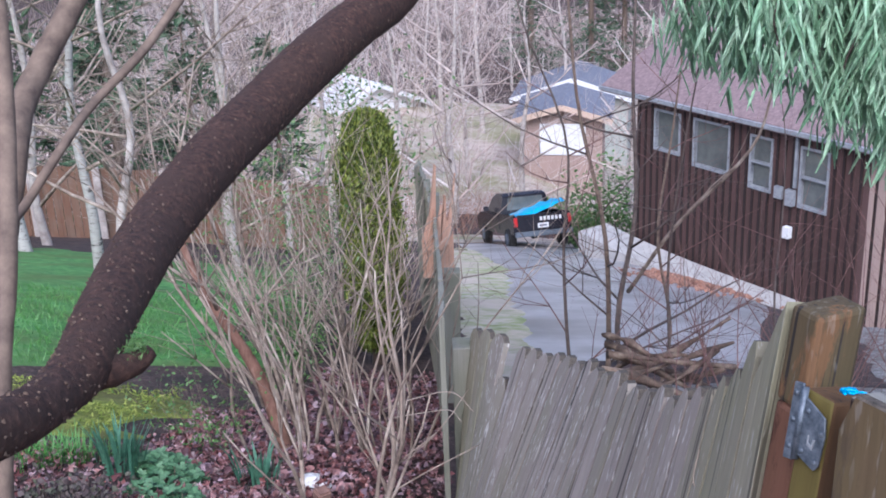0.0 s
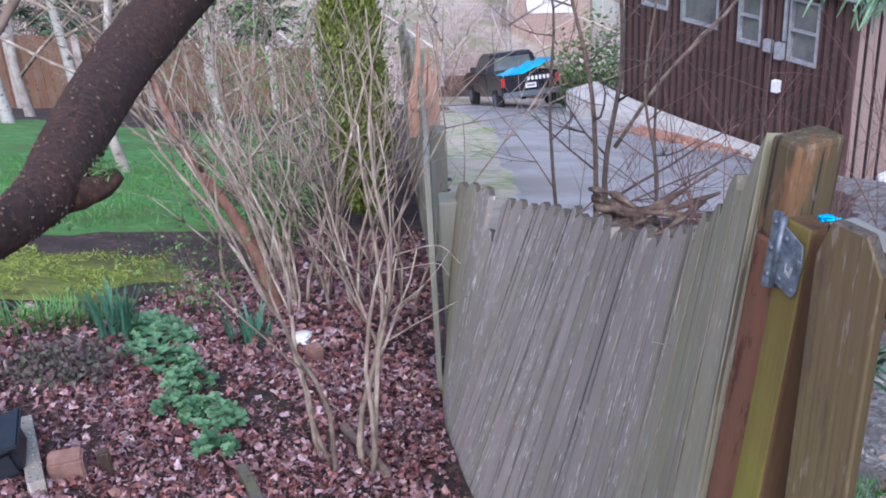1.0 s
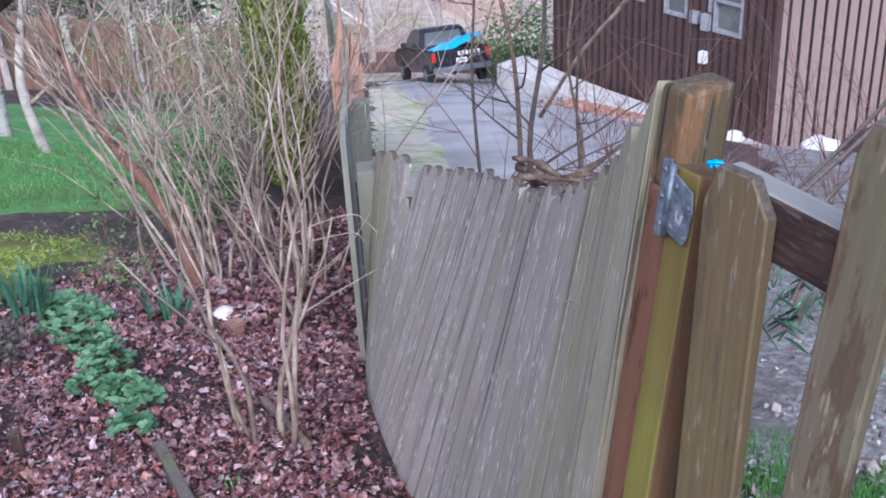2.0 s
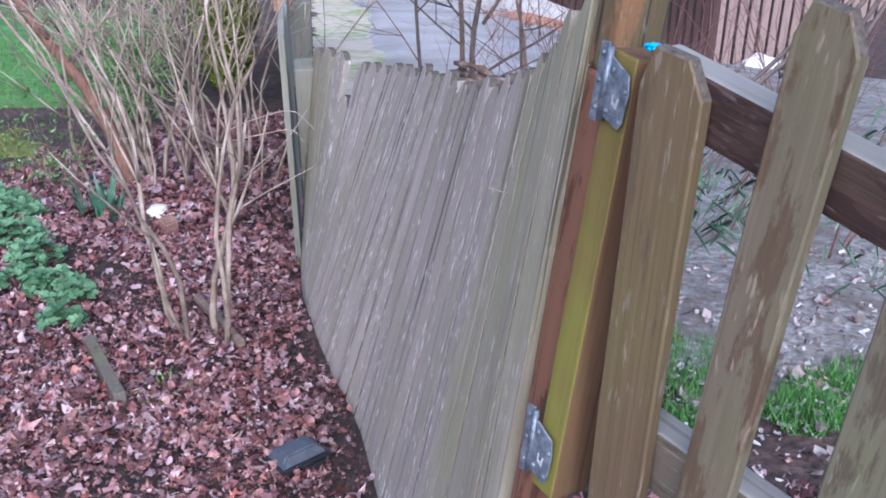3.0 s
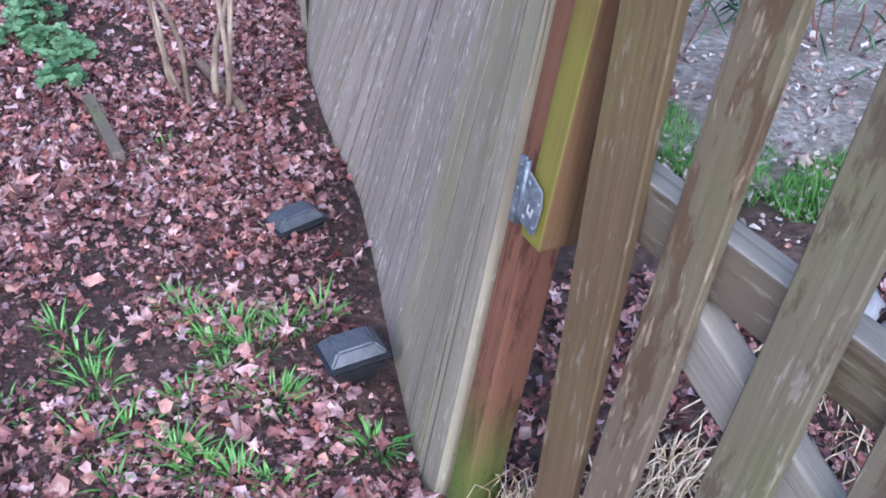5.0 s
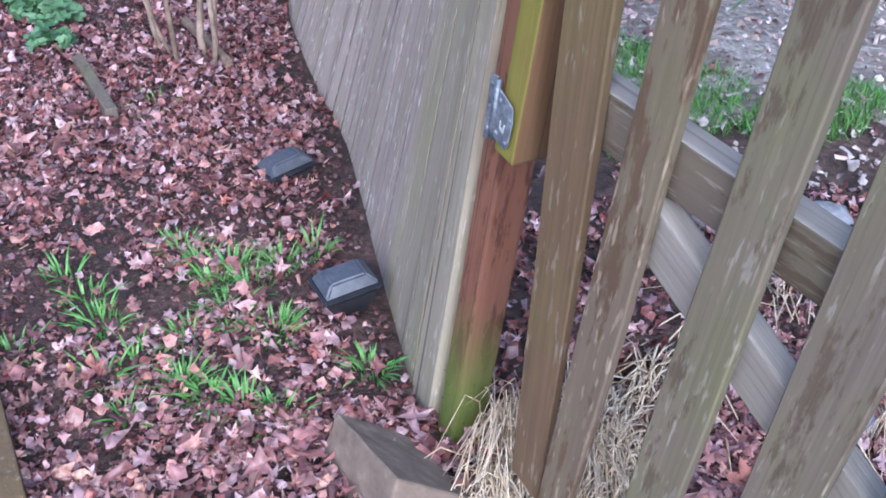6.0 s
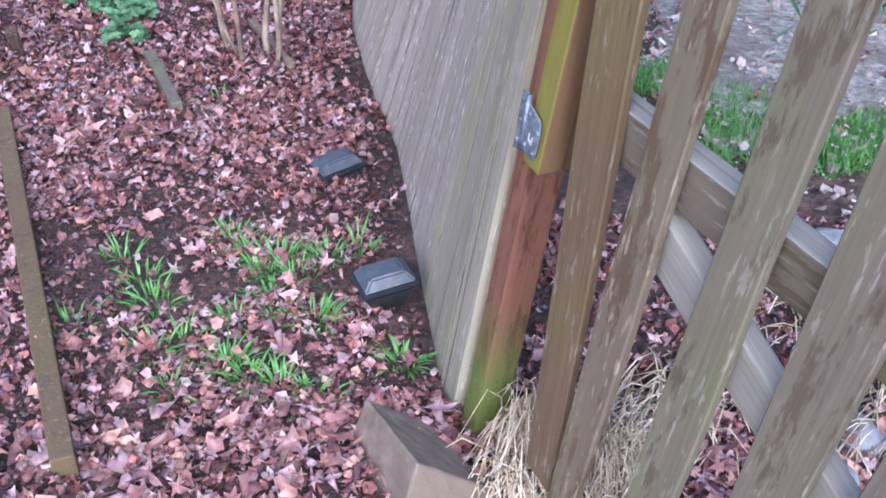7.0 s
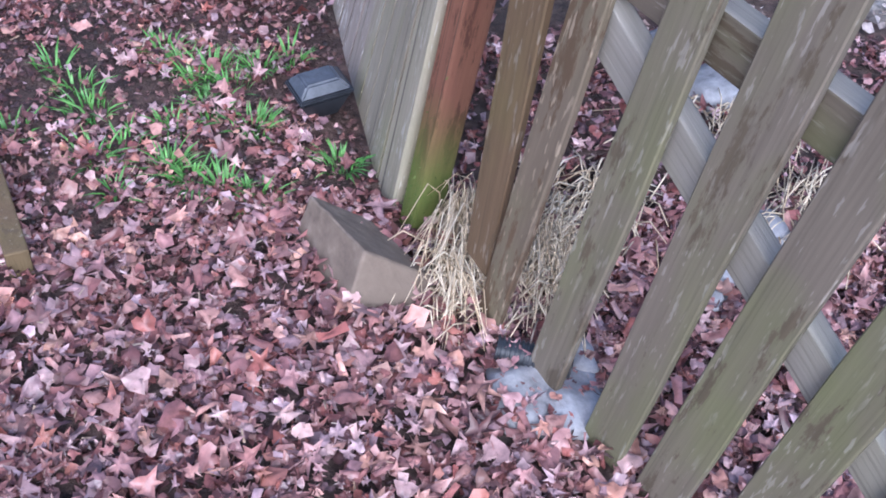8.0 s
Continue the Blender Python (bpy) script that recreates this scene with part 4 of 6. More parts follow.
# ---- brown house ----
def house():
    A, B, eave, base = Vector((4.5, 26.0, 0)), Vector((7.95, 20.9, 0)), -4.55, -7.95
    d = (B - A).normalized()
    n = Vector((-d.y, d.x, 0))
    if n.y > 0:
        n = -n
    n = Vector((d.y, -d.x, 0))  # out of the long wall, towards the drive
    L = (B - A).length
    h = thing("brown_house", (A.x, A.y, base), "dark brown board-and-batten house with a purple-grey shingle roof", "house")

    def at(u, v, out=0.0):
        return A + d * u + n * out + Vector((0, 0, v))

    def slab(name, u0, u1, v0, v1, o0, o1, m, parent, label=""):
        bm = bmesh.new()
        vs = [bm.verts.new(at(u, v, o)) for o in (o0, o1) for v in (v0, v1) for u in (u0, u1)]
        for f in ((0, 1, 3, 2), (4, 6, 7, 5), (0, 4, 5, 1), (2, 3, 7, 6), (0, 2, 6, 4), (1, 5, 7, 3)):
            bm.faces.new([vs[i] for i in f])
        bmesh.ops.recalc_face_normals(bm, faces=bm.faces)
        return part(name, bm, m, parent, label)

    wins = [(0.6, 1.36, 1.55, 2.45), (1.8, 2.8, 1.42, 2.45), (3.4, 3.95, 1.3, 2.4), (4.7, 5.35, 1.18, 2.4)]
    z0 = base
    # wall as piers, sills and heads round the openings
    edges = [0] + [e for w in wins for e in w[:2]] + [L]
    for i in range(0, len(edges), 2):
        slab("wall", edges[i], edges[i + 1], base - 1, eave, -0.2, 0, SIDING, h)
    for u0, u1, v0, v1 in wins:
        slab("wall", u0, u1, base - 1, z0 + 0.65 + v0, -0.2, -0.002, SIDING, h)
        slab("wall", u0, u1, z0 + 0.65 + v1, eave, -0.2, -0.002, SIDING, h)
        a, b = z0 + 0.65 + v0, z0 + 0.65 + v1
        w = slab("window", u0 + 0.02, u1 - 0.02, a + 0.03, b - 0.02, -0.1, -0.08, GLASS, h, "dark reflecting glass")
        for f in ((u0 - 0.03, u1 + 0.03, a - 0.03, a + 0.03), (u0 - 0.03, u1 + 0.03, b - 0.02, b + 0.03), (u0 - 0.03, u0 + 0.02, a + 0.03, b - 0.02), (u1 - 0.02, u1 + 0.03, a + 0.03, b - 0.02)):
            slab("frame", *f, -0.09, 0.03, TRIM, w)
        if u1 - u0 < 0.7:
            slab("frame", u0 + 0.02, u1 - 0.02, (a + b) / 2 - 0.02, (a + b) / 2 + 0.02, -0.08, 0.02, TRIM, w)
    u = 0.1
    while u < L:
        cuts = sorted((z0 + 0.65 + v0 - 0.04, z0 + 0.65 + v1 + 0.04) for u0, u1, v0, v1 in wins if u0 - 0.06 < u < u1 + 0.06)
        lo = base - 1
        for a, b in cuts + [(eave, eave)]:
            if a - lo > 0.05:
                slab("batten", u - 0.025, u + 0.025, lo, a, 0, 0.03, BATTEN, h)
            lo = b
        u += 0.2
    # the end wall, facing up the hill, and a far one
    W = 7.5
    # Same brown boards, with the light that falls on them put into the colour.
    for name, u0, u1, o0, o1 in (("end_wall", L - 0.2, L, -W, -0.2), ("end_wall", 0, 0.2, -W, -0.2), ("back_wall", 0, L, -W - 0.2, -W)):
        slab(name, u0, u1, base - 1, eave, o0, o1, TAN_SIDING, h, "brown board siding, painted lighter tan as if lit")
    o = -0.4
    while o > -W:
        slab("batten", L, L + 0.03, base - 1, eave, o - 0.03, o + 0.03, BATTEN, h)
        o -= 0.4
    # roof: two slopes with a gable each end
    rise, over = 1.75, 0.22
    for sgn in (1, -1):
        bm = bmesh.new()
        mid = -W / 2
        vs = []
        for lift in (0, 0.14):
            for u in (-1.0, L + 0.7):
                o_e = over if sgn > 0 else -W - over
                slope = rise / (W / 2)
                vs += [bm.verts.new(at(u, eave - slope * over + lift, o_e)), bm.verts.new(at(u, eave + rise + lift, mid))]
        for f in ((0, 1, 3, 2), (4, 6, 7, 5), (0, 2, 6, 4), (1, 5, 7, 3), (0, 4, 5, 1), (2, 3, 7, 6)):
            bm.faces.new([vs[i] for i in f])
        bmesh.ops.recalc_face_normals(bm, faces=bm.faces)
        part("roof", bm, ROOF, h)
    slope = rise / (W / 2)
    slab("gutter", -1.0, L + 0.7, eave - slope * over + 0.05, eave - slope * over + 0.13, over, over + 0.08, TRIM, h, "pale metal gutter")
    bm = bmesh.new()
    vs = [bm.verts.new(at(L - 0.1, eave, -0.1)), bm.verts.new(at(L - 0.1, eave, -W)), bm.verts.new(at(L - 0.1, eave + rise - 0.05, -W / 2))]
    vs2 = [bm.verts.new(v.co - d * 0.1) for v in vs]
    bm.faces.new(vs)
    bm.faces.new(vs2[::-1])
    for i in range(3):
        bm.faces.new((vs[i], vs[(i + 1) % 3], vs2[(i + 1) % 3], vs2[i]))
    bmesh.ops.recalc_face_normals(bm, faces=bm.faces)
    part("gable", bm, TAN_SIDING, h)
    # meter, conduit and box on the wall
    m = slab("electric_meter", 4.45, 4.63, z0 + 1.82, z0 + 2.15, 0.03, 0.15, TRIM, h, "pale grey metal meter box")
    slab("conduit", 4.58, 4.64, z0 + 2.2, eave - 0.02, 0.03, 0.09, TRIM, h, "grey conduit pipe")
    slab("junction_box", 4.14, 4.34, z0 + 1.9, z0 + 2.15, 0.03, 0.12, TRIM, h)
    slab("wall_lamp", 4.45, 4.6, z0 + 1.12, z0 + 1.36, 0.03, 0.16, WHITE, h, "white wall fitting")
    # concrete walkway
    V, F = [], []
    for k in range(25):
        u = -0.9 + k * (L + 2.6) / 24
        for o, up in ((0.1, 0), (1.0, 0), (1.0, -0.5), (0.1, -0.5)):
            V.append(at(u, -7.98 - 0.035 * u + up, o + 0.12 * math.sin(k * 0.25)))
        if k:
            b = 4 * k
            F += [(b - 4 + i, b - 4 + (i + 1) % 4, b + (i + 1) % 4, b + i) for i in range(4)]
    F += [(3, 2, 1, 0), tuple(range(96, 100))]
    walkw = mesh("walkway", V, F, CONCRETE, None, "", False)
    tagged(walkw, "pale concrete walkway along the brown house", "walkway", "", "structure")


house()

# ---- pickup truck ----
def truck():
    yaw = radians(11)
    c = Vector((2.45, 33.0, 0))
    c.z = far_rise(c.x, c.y) + 0.03
    m = Matrix.Translation(c) @ Matrix.Rotation(yaw, 4, "Z") @ Matrix.Rotation(radians(-16), 4, "X")
    t = thing("pickup_truck", c, "dark pickup truck with a blue tarpaulin in its bed", "truck")

    def shell(name, prof, w, material, label="", bevel=0.05, taper=1.0, x=0.0, parent=None):
        """A side profile (along, up) widened to w."""
        bm = bmesh.new()
        rows = []
        zmax = max(z for _, z in prof)
        zmin = min(z for _, z in prof)
        for s in (-1, 1):
            rows.append([bm.verts.new((x + s * w / 2 * (1 - (1 - taper) * (z - zmin) / (zmax - zmin)), y, z)) for y, z in prof])
        k = len(prof)
        for i in range(k):
            bm.faces.new((rows[0][i], rows[0][(i + 1) % k], rows[1][(i + 1) % k], rows[1][i]))
        bm.faces.new(rows[0][::-1])
        bm.faces.new(rows[1])
        bmesh.ops.recalc_face_normals(bm, faces=bm.faces)
        if bevel:
            bmesh.ops.bevel(bm, geom=bm.edges[:], offset=bevel, segments=2, affect="EDGES")
        bm.transform(m)
        return part(name, bm, material, parent or t, label)

    shell("body", [(-1.9, 0.45), (3.0, 0.45), (3.0, 0.9), (2.7, 1.02), (1.7, 1.08), (-0.1, 1.0), (-0.1, 0.62), (-1.9, 0.62)], 1.72, CAR_PAINT, bevel=0.04)
    for s in (-1, 1):
        shell("bed_side", [(-1.9, 0.55), (-0.1, 0.55), (-0.1, 1.05), (-1.9, 1.05)], 0.09, CAR_PAINT, bevel=0.02, x=s * 0.81)
    shell("tailgate", [(-1.97, 0.58), (-1.89, 0.58), (-1.89, 1.05), (-1.97, 1.05)], 1.5, CAR_PAINT, bevel=0.015)
    shell("rear_bumper", [(-2.1, 0.42), (-1.93, 0.42), (-1.93, 0.57), (-2.1, 0.57)], 1.7, STEEL, "dull steel rear bumper", bevel=0.02)
    cab = shell("cab", [(-0.12, 1.0), (1.9, 1.05), (1.25, 1.55), (0.95, 1.62), (0.1, 1.62), (-0.08, 1.55)], 1.6, CAR_PAINT, bevel=0.04, taper=0.82)
    shell("rear_window", [(-0.135, 1.12), (-0.1, 1.12), (-0.085, 1.5), (-0.125, 1.5)], 1.18, GLASS, "dark rear window", bevel=0.0, taper=0.9, parent=cab)
    for s in (-1, 1):
        shell("tail_light", [(-1.985, 0.72), (-1.9, 0.72), (-1.9, 0.98), (-1.985, 0.98)], 0.1, RED, "red tail light", bevel=0.01, x=s * 0.8)
        shell("mirror", [(1.1, 1.1), (1.2, 1.1), (1.2, 1.25), (1.1, 1.25)], 0.16, CAR_PAINT, bevel=0.02, x=s * 0.95)
        for y in (-1.1, 2.05):
            bm = bmesh.new()
            bmesh.ops.create_cone(bm, cap_ends=True, segments=24, radius1=0.34, radius2=0.34, depth=0.22)
            bmesh.ops.bevel(bm, geom=[e for e in bm.edges if len(e.link_faces) == 2 and e.calc_face_angle() > 1], offset=0.04, segments=2, affect="EDGES")
            bm.transform(m @ Matrix.Translation((s * 0.78, y, 0.34)) @ Matrix.Rotation(math.pi / 2, 4, "Y"))
            wheel = part("wheel", bm, RUBBER, t, "black tyre")
            bm = bmesh.new()
            bmesh.ops.create_cone(bm, cap_ends=True, segments=20, radius1=0.2, radius2=0.16, depth=0.05)
            bm.transform(m @ Matrix.Translation((s * 0.885, y, 0.34)) @ Matrix.Rotation(s * math.pi / 2, 4, "Y"))
            part("rim", bm, STEEL, wheel, "steel rim")
    shell("number_plate", [(-1.995, 0.64), (-1.98, 0.64), (-1.98, 0.78), (-1.995, 0.78)], 0.32, WHITE, "pale plate with an unreadable bar", bevel=0.004)
    shell("plate_bar", [(-2.0, 0.685), (-1.994, 0.685), (-1.994, 0.735), (-2.0, 0.735)], 0.22, DARK_ROOF, bevel=0)
    for k in range(6):
        shell("badge_bar", [(-1.978, 0.85), (-1.966, 0.85), (-1.966, 0.96), (-1.978, 0.96)], 0.075, WHITE, "white tailgate lettering drawn as plain shapes" if k == 0 else "", bevel=0, x=-0.05 + 0.115 * k)
    # tarpaulin heaped over the load
    bm = bmesh.new()
    bmesh.ops.create_grid(bm, x_segments=16, y_segments=14, size=0.5)
    for v in bm.verts:
        x, y = v.co.x * 1.35 + 0.1, v.co.y * 1.5 - 1.0
        v.co = Vector((x, y, 1.04 + 0.26 * (x + 0.5) + 0.1 * noise.noise((x * 3, y * 3, 0)) - 0.18 * max(0, abs(v.co.y / 1) - 0.4) * 2))
    bmesh.ops.solidify(bm, geom=bm.faces[:], thickness=0.012)
    bm.transform(m)
    tp = mesh("tarpaulin", [v.co[:] for v in bm.verts], [[w.index for w in f.verts] for f in (bm.verts.index_update(), bm.faces)[1]], TARP, None, "", True, (m @ Vector((0, -1, 0.95)))[:])
    bm.free()
    tagged(tp, "bright blue tarpaulin heaped over the truck bed", "tarpaulin")


truck()

# ---- beyond the driveway: houses, woods, cedar fence ----
def gable_house(name, at, w, d, h, rise, turn, wall_m, roof_m, trim_m, label, door=None, windows=()):
    hs = thing(name, at, label, "house")
    m = Matrix.Translation(at) @ Matrix.Rotation(radians(turn), 4, "Z")

    def blk(nm, x0, x1, y0, y1, z0, z1, mt, parent=hs, lab=""):
        bm = bmesh.new()
        vs = [bm.verts.new(m @ Vector((x, y, z))) for z in (z0, z1) for y in (y0, y1) for x in (x0, x1)]
        for f in ((0, 2, 3, 1), (4, 5, 7, 6), (0, 1, 5, 4), (2, 6, 7, 3), (0, 4, 6, 2), (1, 3, 7, 5)):
            bm.faces.new([vs[i] for i in f])
        return part(nm, bm, mt, parent, lab)

    blk("wall", -w / 2, w / 2, 0, d, -3, h, wall_m)
    bm = bmesh.new()
    a = [bm.verts.new(m @ Vector(p)) for p in ((-w / 2, 0.02, h), (w / 2, 0.02, h), (0, 0.02, h + rise))]
    b = [bm.verts.new(m @ Vector(p)) for p in ((-w / 2, d, h), (w / 2, d, h), (0, d, h + rise))]
    bm.faces.new(a)
    bm.faces.new(b[::-1])
    for i in range(3):
        bm.faces.new((a[i], b[i], b[(i + 1) % 3], a[(i + 1) % 3]))
    part("gable", bm, wall_m, hs)
    for s in (-1, 1):
        sl = rise / (w / 2)
        e = w / 2 + 0.5
        bm = bmesh.new()
        vs = [bm.verts.new(m @ Vector(p)) for p in ((s * e, -0.5, h - 0.5 * sl), (0, -0.5, h + rise), (0, d + 0.3, h + rise), (s * e, d + 0.3, h - 0.5 * sl))]
        vt = [bm.verts.new(v.co + Vector((0, 0, 0.16))) for v in vs]
        bm.faces.new(vs)
        bm.faces.new(vt[::-1])
        for i in range(4):
            bm.faces.new((vs[i], vs[(i + 1) % 4], vt[(i + 1) % 4], vt[i]))
        bmesh.ops.recalc_face_normals(bm, faces=bm.faces)
        r = part("roof", bm, roof_m, hs)
        part("fascia", beam_bm(m @ Vector((s * e, -0.56, h - 0.5 * sl + 0.02)), m @ Vector((0, -0.56, h + rise + 0.02)), (0, 0, 1), 0.26, 0.08, None, 0), trim_m, r, "pale painted fascia board")
    if door:
        x0, x1, z1 = door
        dr = blk("garage_door", x0, x1, -0.06, -0.01, -0.3, z1, WHITE, hs, "white panelled garage door")
        for k in range(1, 4):
            blk("panel", x0 + 0.1, x1 - 0.1, -0.085, -0.062, -0.3 + (z1 + 0.3) * (k - 1) / 4 + 0.05, -0.3 + (z1 + 0.3) * k / 4 - 0.05, WHITE, dr)
    for x0, x1, z0, z1 in windows:
        wd = blk("window", x0, x1, -0.05, -0.01, z0, z1, GLASS, hs, "dark window")
        for q in ((x0 - 0.08, x1 + 0.08, z0 - 0.08, z0), (x0 - 0.08, x1 + 0.08, z1, z1 + 0.08), (x0 - 0.08, x0, z0, z1), (x1, x1 + 0.08, z0, z1)):
            blk("frame", q[0], q[1], -0.08, -0.005, q[2], q[3], WHITE, wd)
    return hs


gable_house("garage", (5.75, 54.0, -13.75), 3.8, 4.0, 1.6, 0.55, -10, TAN_SIDING, DARK_ROOF, CREAM, "small tan garage with a peach-trimmed gable", (-1.1, 1.1, 1.25))
gable_house("neighbour_house", (7.3, 63.0, -15.2), 6.0, 4.0, 1.9, 1.0, -12, PALE_WALL, DARK_ROOF, WHITE, "pale green house with a blue-grey shingle roof", None, ((0.4, 1.5, 0.2, 1.3),))
gable_house("white_house", (-3.9, 66.0, -17.5), 6.5, 8.0, 3.2, 1.5, 35, WHITE, WHITE, WHITE, "bright white house among bare trees", None, ((-2.4, -1.3, 0.8, 2.0), (0.6, 1.7, 0.8, 2.0)))


def cedar_fence():
    a, b = Vector((-9.3, 20.6, 0)), Vector((-2.4, 22.6, 0))
    f = thing("cedar_fence", (a.x, a.y, height(a.x, a.y)), "red-brown cedar board fence behind the lawn", "fence")
    rnd = random.Random(12)
    n = 46
    for k in range(n):
        p = a.lerp(b, (k + 0.5) / n)
        z = height(p.x, p.y)
        picket("board", (p.x, p.y, z - 0.1), (p.x, p.y, z + 1.45 + rnd.uniform(-0.03, 0.03)), b - a, (b - a).length / n * 0.95, (b - a).length / n * 0.95, 0.03, CEDAR, f, "flat", rnd)
    for k in range(6):
        p = a.lerp(b, (k + 0.3) / 6)
        z = height(p.x, p.y)
        beam("fence_post", (p.x, p.y - 0.12, z - 0.2), (p.x, p.y - 0.12, z + 1.5), b - a, 0.14, 0.14, GREY_BARK, f, "pale round-edged post", bevel=0.03)


cedar_fence()


def bare_tree(name, at, h, r, m, twig_m, seed, label, lean=(0, 0), kids=7, depth=3, twig=0.5, crown_from=0.35, group="", spread=0.75, kid_r=0.32, up=0.12):
    rnd = random.Random(seed)
    at = Vector(at)
    tree = thing(name, at, label, "tree", group)
    t = Tubes()
    pts = spline([at + Vector((lean[0] * k * k, lean[1] * k * k, h * k)) + Vector((rnd.uniform(-1, 1), rnd.uniform(-1, 1), 0)) * 0.02 * h * (k > 0) for k in (-0.02, 0.15, 0.35, 0.55, 0.78, 1.0)], 22)
    rad = [r * (1.25 if i == 0 else 1) * (1 - 0.85 * i / 21) for i in range(22)]
    t.add(pts, rad, 9, 0.04, rnd)
    t.obj("trunk", m, tree)
    c = Tubes()
    for k in range(kids):
        i = int(22 * (crown_from + (0.97 - crown_from) * (k + 0.5) / kids))
        ang = k * 2.4 + rnd.uniform(-0.5, 0.5)
        way = Vector((math.cos(ang), math.sin(ang), rnd.uniform(0.2, 0.8)))
        c.limb(pts[i], way, h * twig * rnd.uniform(0.5, 1.0) * (1.1 - 0.6 * i / 22), max(rad[i] * kid_r * 1.6, r * 0.1), depth, rnd, 0.35, 4, spread, 4, up, 0.35, 4)
    c.obj("crown", twig_m, tree, "bare twiggy crown")
    return tree


bare_tree("birch_tree", (-3.42, 10.6, height(-3.42, 10.6)), 5.2, 0.062, BIRCH, PALE_BARK, 21, "slim white-barked birch with bare pale twigs", (0.1, 0), 15, 3, 0.42, 0.28)
bare_tree("birch_tree", (-5.6, 14.5, height(-5.6, 14.5)), 6.0, 0.09, BIRCH, PALE_BARK, 22, "white-barked birch standing on the lawn's far edge", (-0.2, 0), 14, 3, 0.42, 0.3)
for k, (x, y, hh, rr) in enumerate(((-2.7, 9.4, 4.6, 0.05), (-2.6, 13.5, 5.5, 0.06), (-6.4, 17.5, 6.5, 0.08), (-3.6, 18.5, 6.5, 0.08))):
    bare_tree("garden_tree", (x, y, height(x, y)), hh, rr, GREY_BARK, PALE_BARK, 40 + k, "small bare garden tree with a dense tangle of pale twigs", (0.2 - 0.1 * k, 0), 15, 3, 0.48, 0.15, "bare garden trees")


def far_woods():
    rnd = random.Random(77)
    spots = [(-13, 34), (-9.5, 38), (-7, 33), (-4.6, 41), (-1.9, 52), (0.3, 43), (1.2, 52), (-11, 47), (-6.5, 50), (3.2, 44), (6.6, 40), (8.6, 44), (10.5, 38), (2.2, 62), (12.5, 52), (7.5, 66), (-15, 58), (0.0, 66), (15, 46), (-8.0, 64), (4.6, 74), (-1.0, 78)]
    for k, (x, y) in enumerate(spots):
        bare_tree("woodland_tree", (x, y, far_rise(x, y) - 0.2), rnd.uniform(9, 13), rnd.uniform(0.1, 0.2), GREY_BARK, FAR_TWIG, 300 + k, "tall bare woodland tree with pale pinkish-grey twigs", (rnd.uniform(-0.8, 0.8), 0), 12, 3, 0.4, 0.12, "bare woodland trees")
    rs = np.random.RandomState(6)

    def brush(n, x0, x1, y0, y1, lo, hi, m, seed, label, keep=lambda x, y: True, flat=0.35):
        P = []
        while len(P) < n:
            x, y = rs.uniform(x0, x1), rs.uniform(y0, y1)
            if keep(x, y):
                P.append((x, y, far_rise(x, y) + rs.uniform(0, 1) ** 2 * hi * 0.6))
        tpl = [(-0.0055, 0, 0), (0.0055, 0, 0), (0.008, 0.05, 0.5), (-0.001, 0.05, 0.5), (0.04, 0.03, 1.0)]
        ob = scatter("woodland_brush", np.array(P), tpl, [(0, 1, 2, 3), (3, 2, 4)], rs.uniform(lo, hi, n), m, seed, tilt=flat)
        tagged(ob, label, "brush", "", "stuff")

    def open_ground(x, y):
        return not (drive_left(y) - 0.4 < x < drive_right(y) + 0.5 and y < 45) and not (3.0 < x < 14 and y < 27) and not (1.5 < x < 10 and 48 < y < 74) and not (-0.085 * y < x < -0.005 * y and 40 < y < 66)

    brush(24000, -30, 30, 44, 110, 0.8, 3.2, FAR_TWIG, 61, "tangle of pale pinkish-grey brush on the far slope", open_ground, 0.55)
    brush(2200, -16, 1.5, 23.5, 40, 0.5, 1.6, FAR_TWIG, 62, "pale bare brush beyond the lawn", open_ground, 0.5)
    brush(2600, -2.5, 7.5, 38, 48, 0.4, 1.3, RUSSET, 63, "russet winter brush behind the parked truck", lambda x, y: True, 0.6)


far_woods()


def conifer(at, h, r, seed):
    rnd = random.Random(seed)
    rs = np.random.RandomState(seed)
    at = Vector(at)
    tree = thing("conifer", at, "dark green drooping conifer", "tree", "conifers")
    t = Tubes()
    t.add([at - Vector((0, 0, 0.3)), at + Vector((0, 0, h * 0.5)), at + Vector((0, 0, h))], [h * 0.018, h * 0.012, 0.02], 8)
    P, yaw = [], []
    for k in range(int(h * 9)):
        z = h * (0.05 + 0.95 * (k + rnd.random()) / (h * 9))
        R = r * (1 - z / h) ** 0.8 * rnd.uniform(0.7, 1.15) + 0.08
        a = rnd.uniform(0, 6.283)
        tip = at + Vector((math.cos(a) * R, math.sin(a) * R, z - 0.25 * R))
        root = at + Vector((0, 0, z))
        t.add([root, root.lerp(tip, 0.5) + Vector((0, 0, 0.08 * R)), tip], [0.02, 0.014, 0.005], 4)
        for _ in range(int(8 + 16 * R / r)):
            u = rnd.uniform(0.15, 1.0)
            q = root.lerp(tip, u)
            P.append((q.x + rnd.gauss(0, 0.1), q.y + rnd.gauss(0, 0.1), q.z + rnd.gauss(0, 0.06)))
            yaw.append(a - math.pi / 2 + rnd.uniform(-0.9, 0.9))
    t.obj("trunk", BROWN_BARK, tree)
    scatter("crown", np.array(P), SPRAY[0], SPRAY[1], rs.uniform(0.25, 0.6, len(P)), CONIFER_LEAF, seed, tree, tilt=0.5, yaws=np.array(yaw))


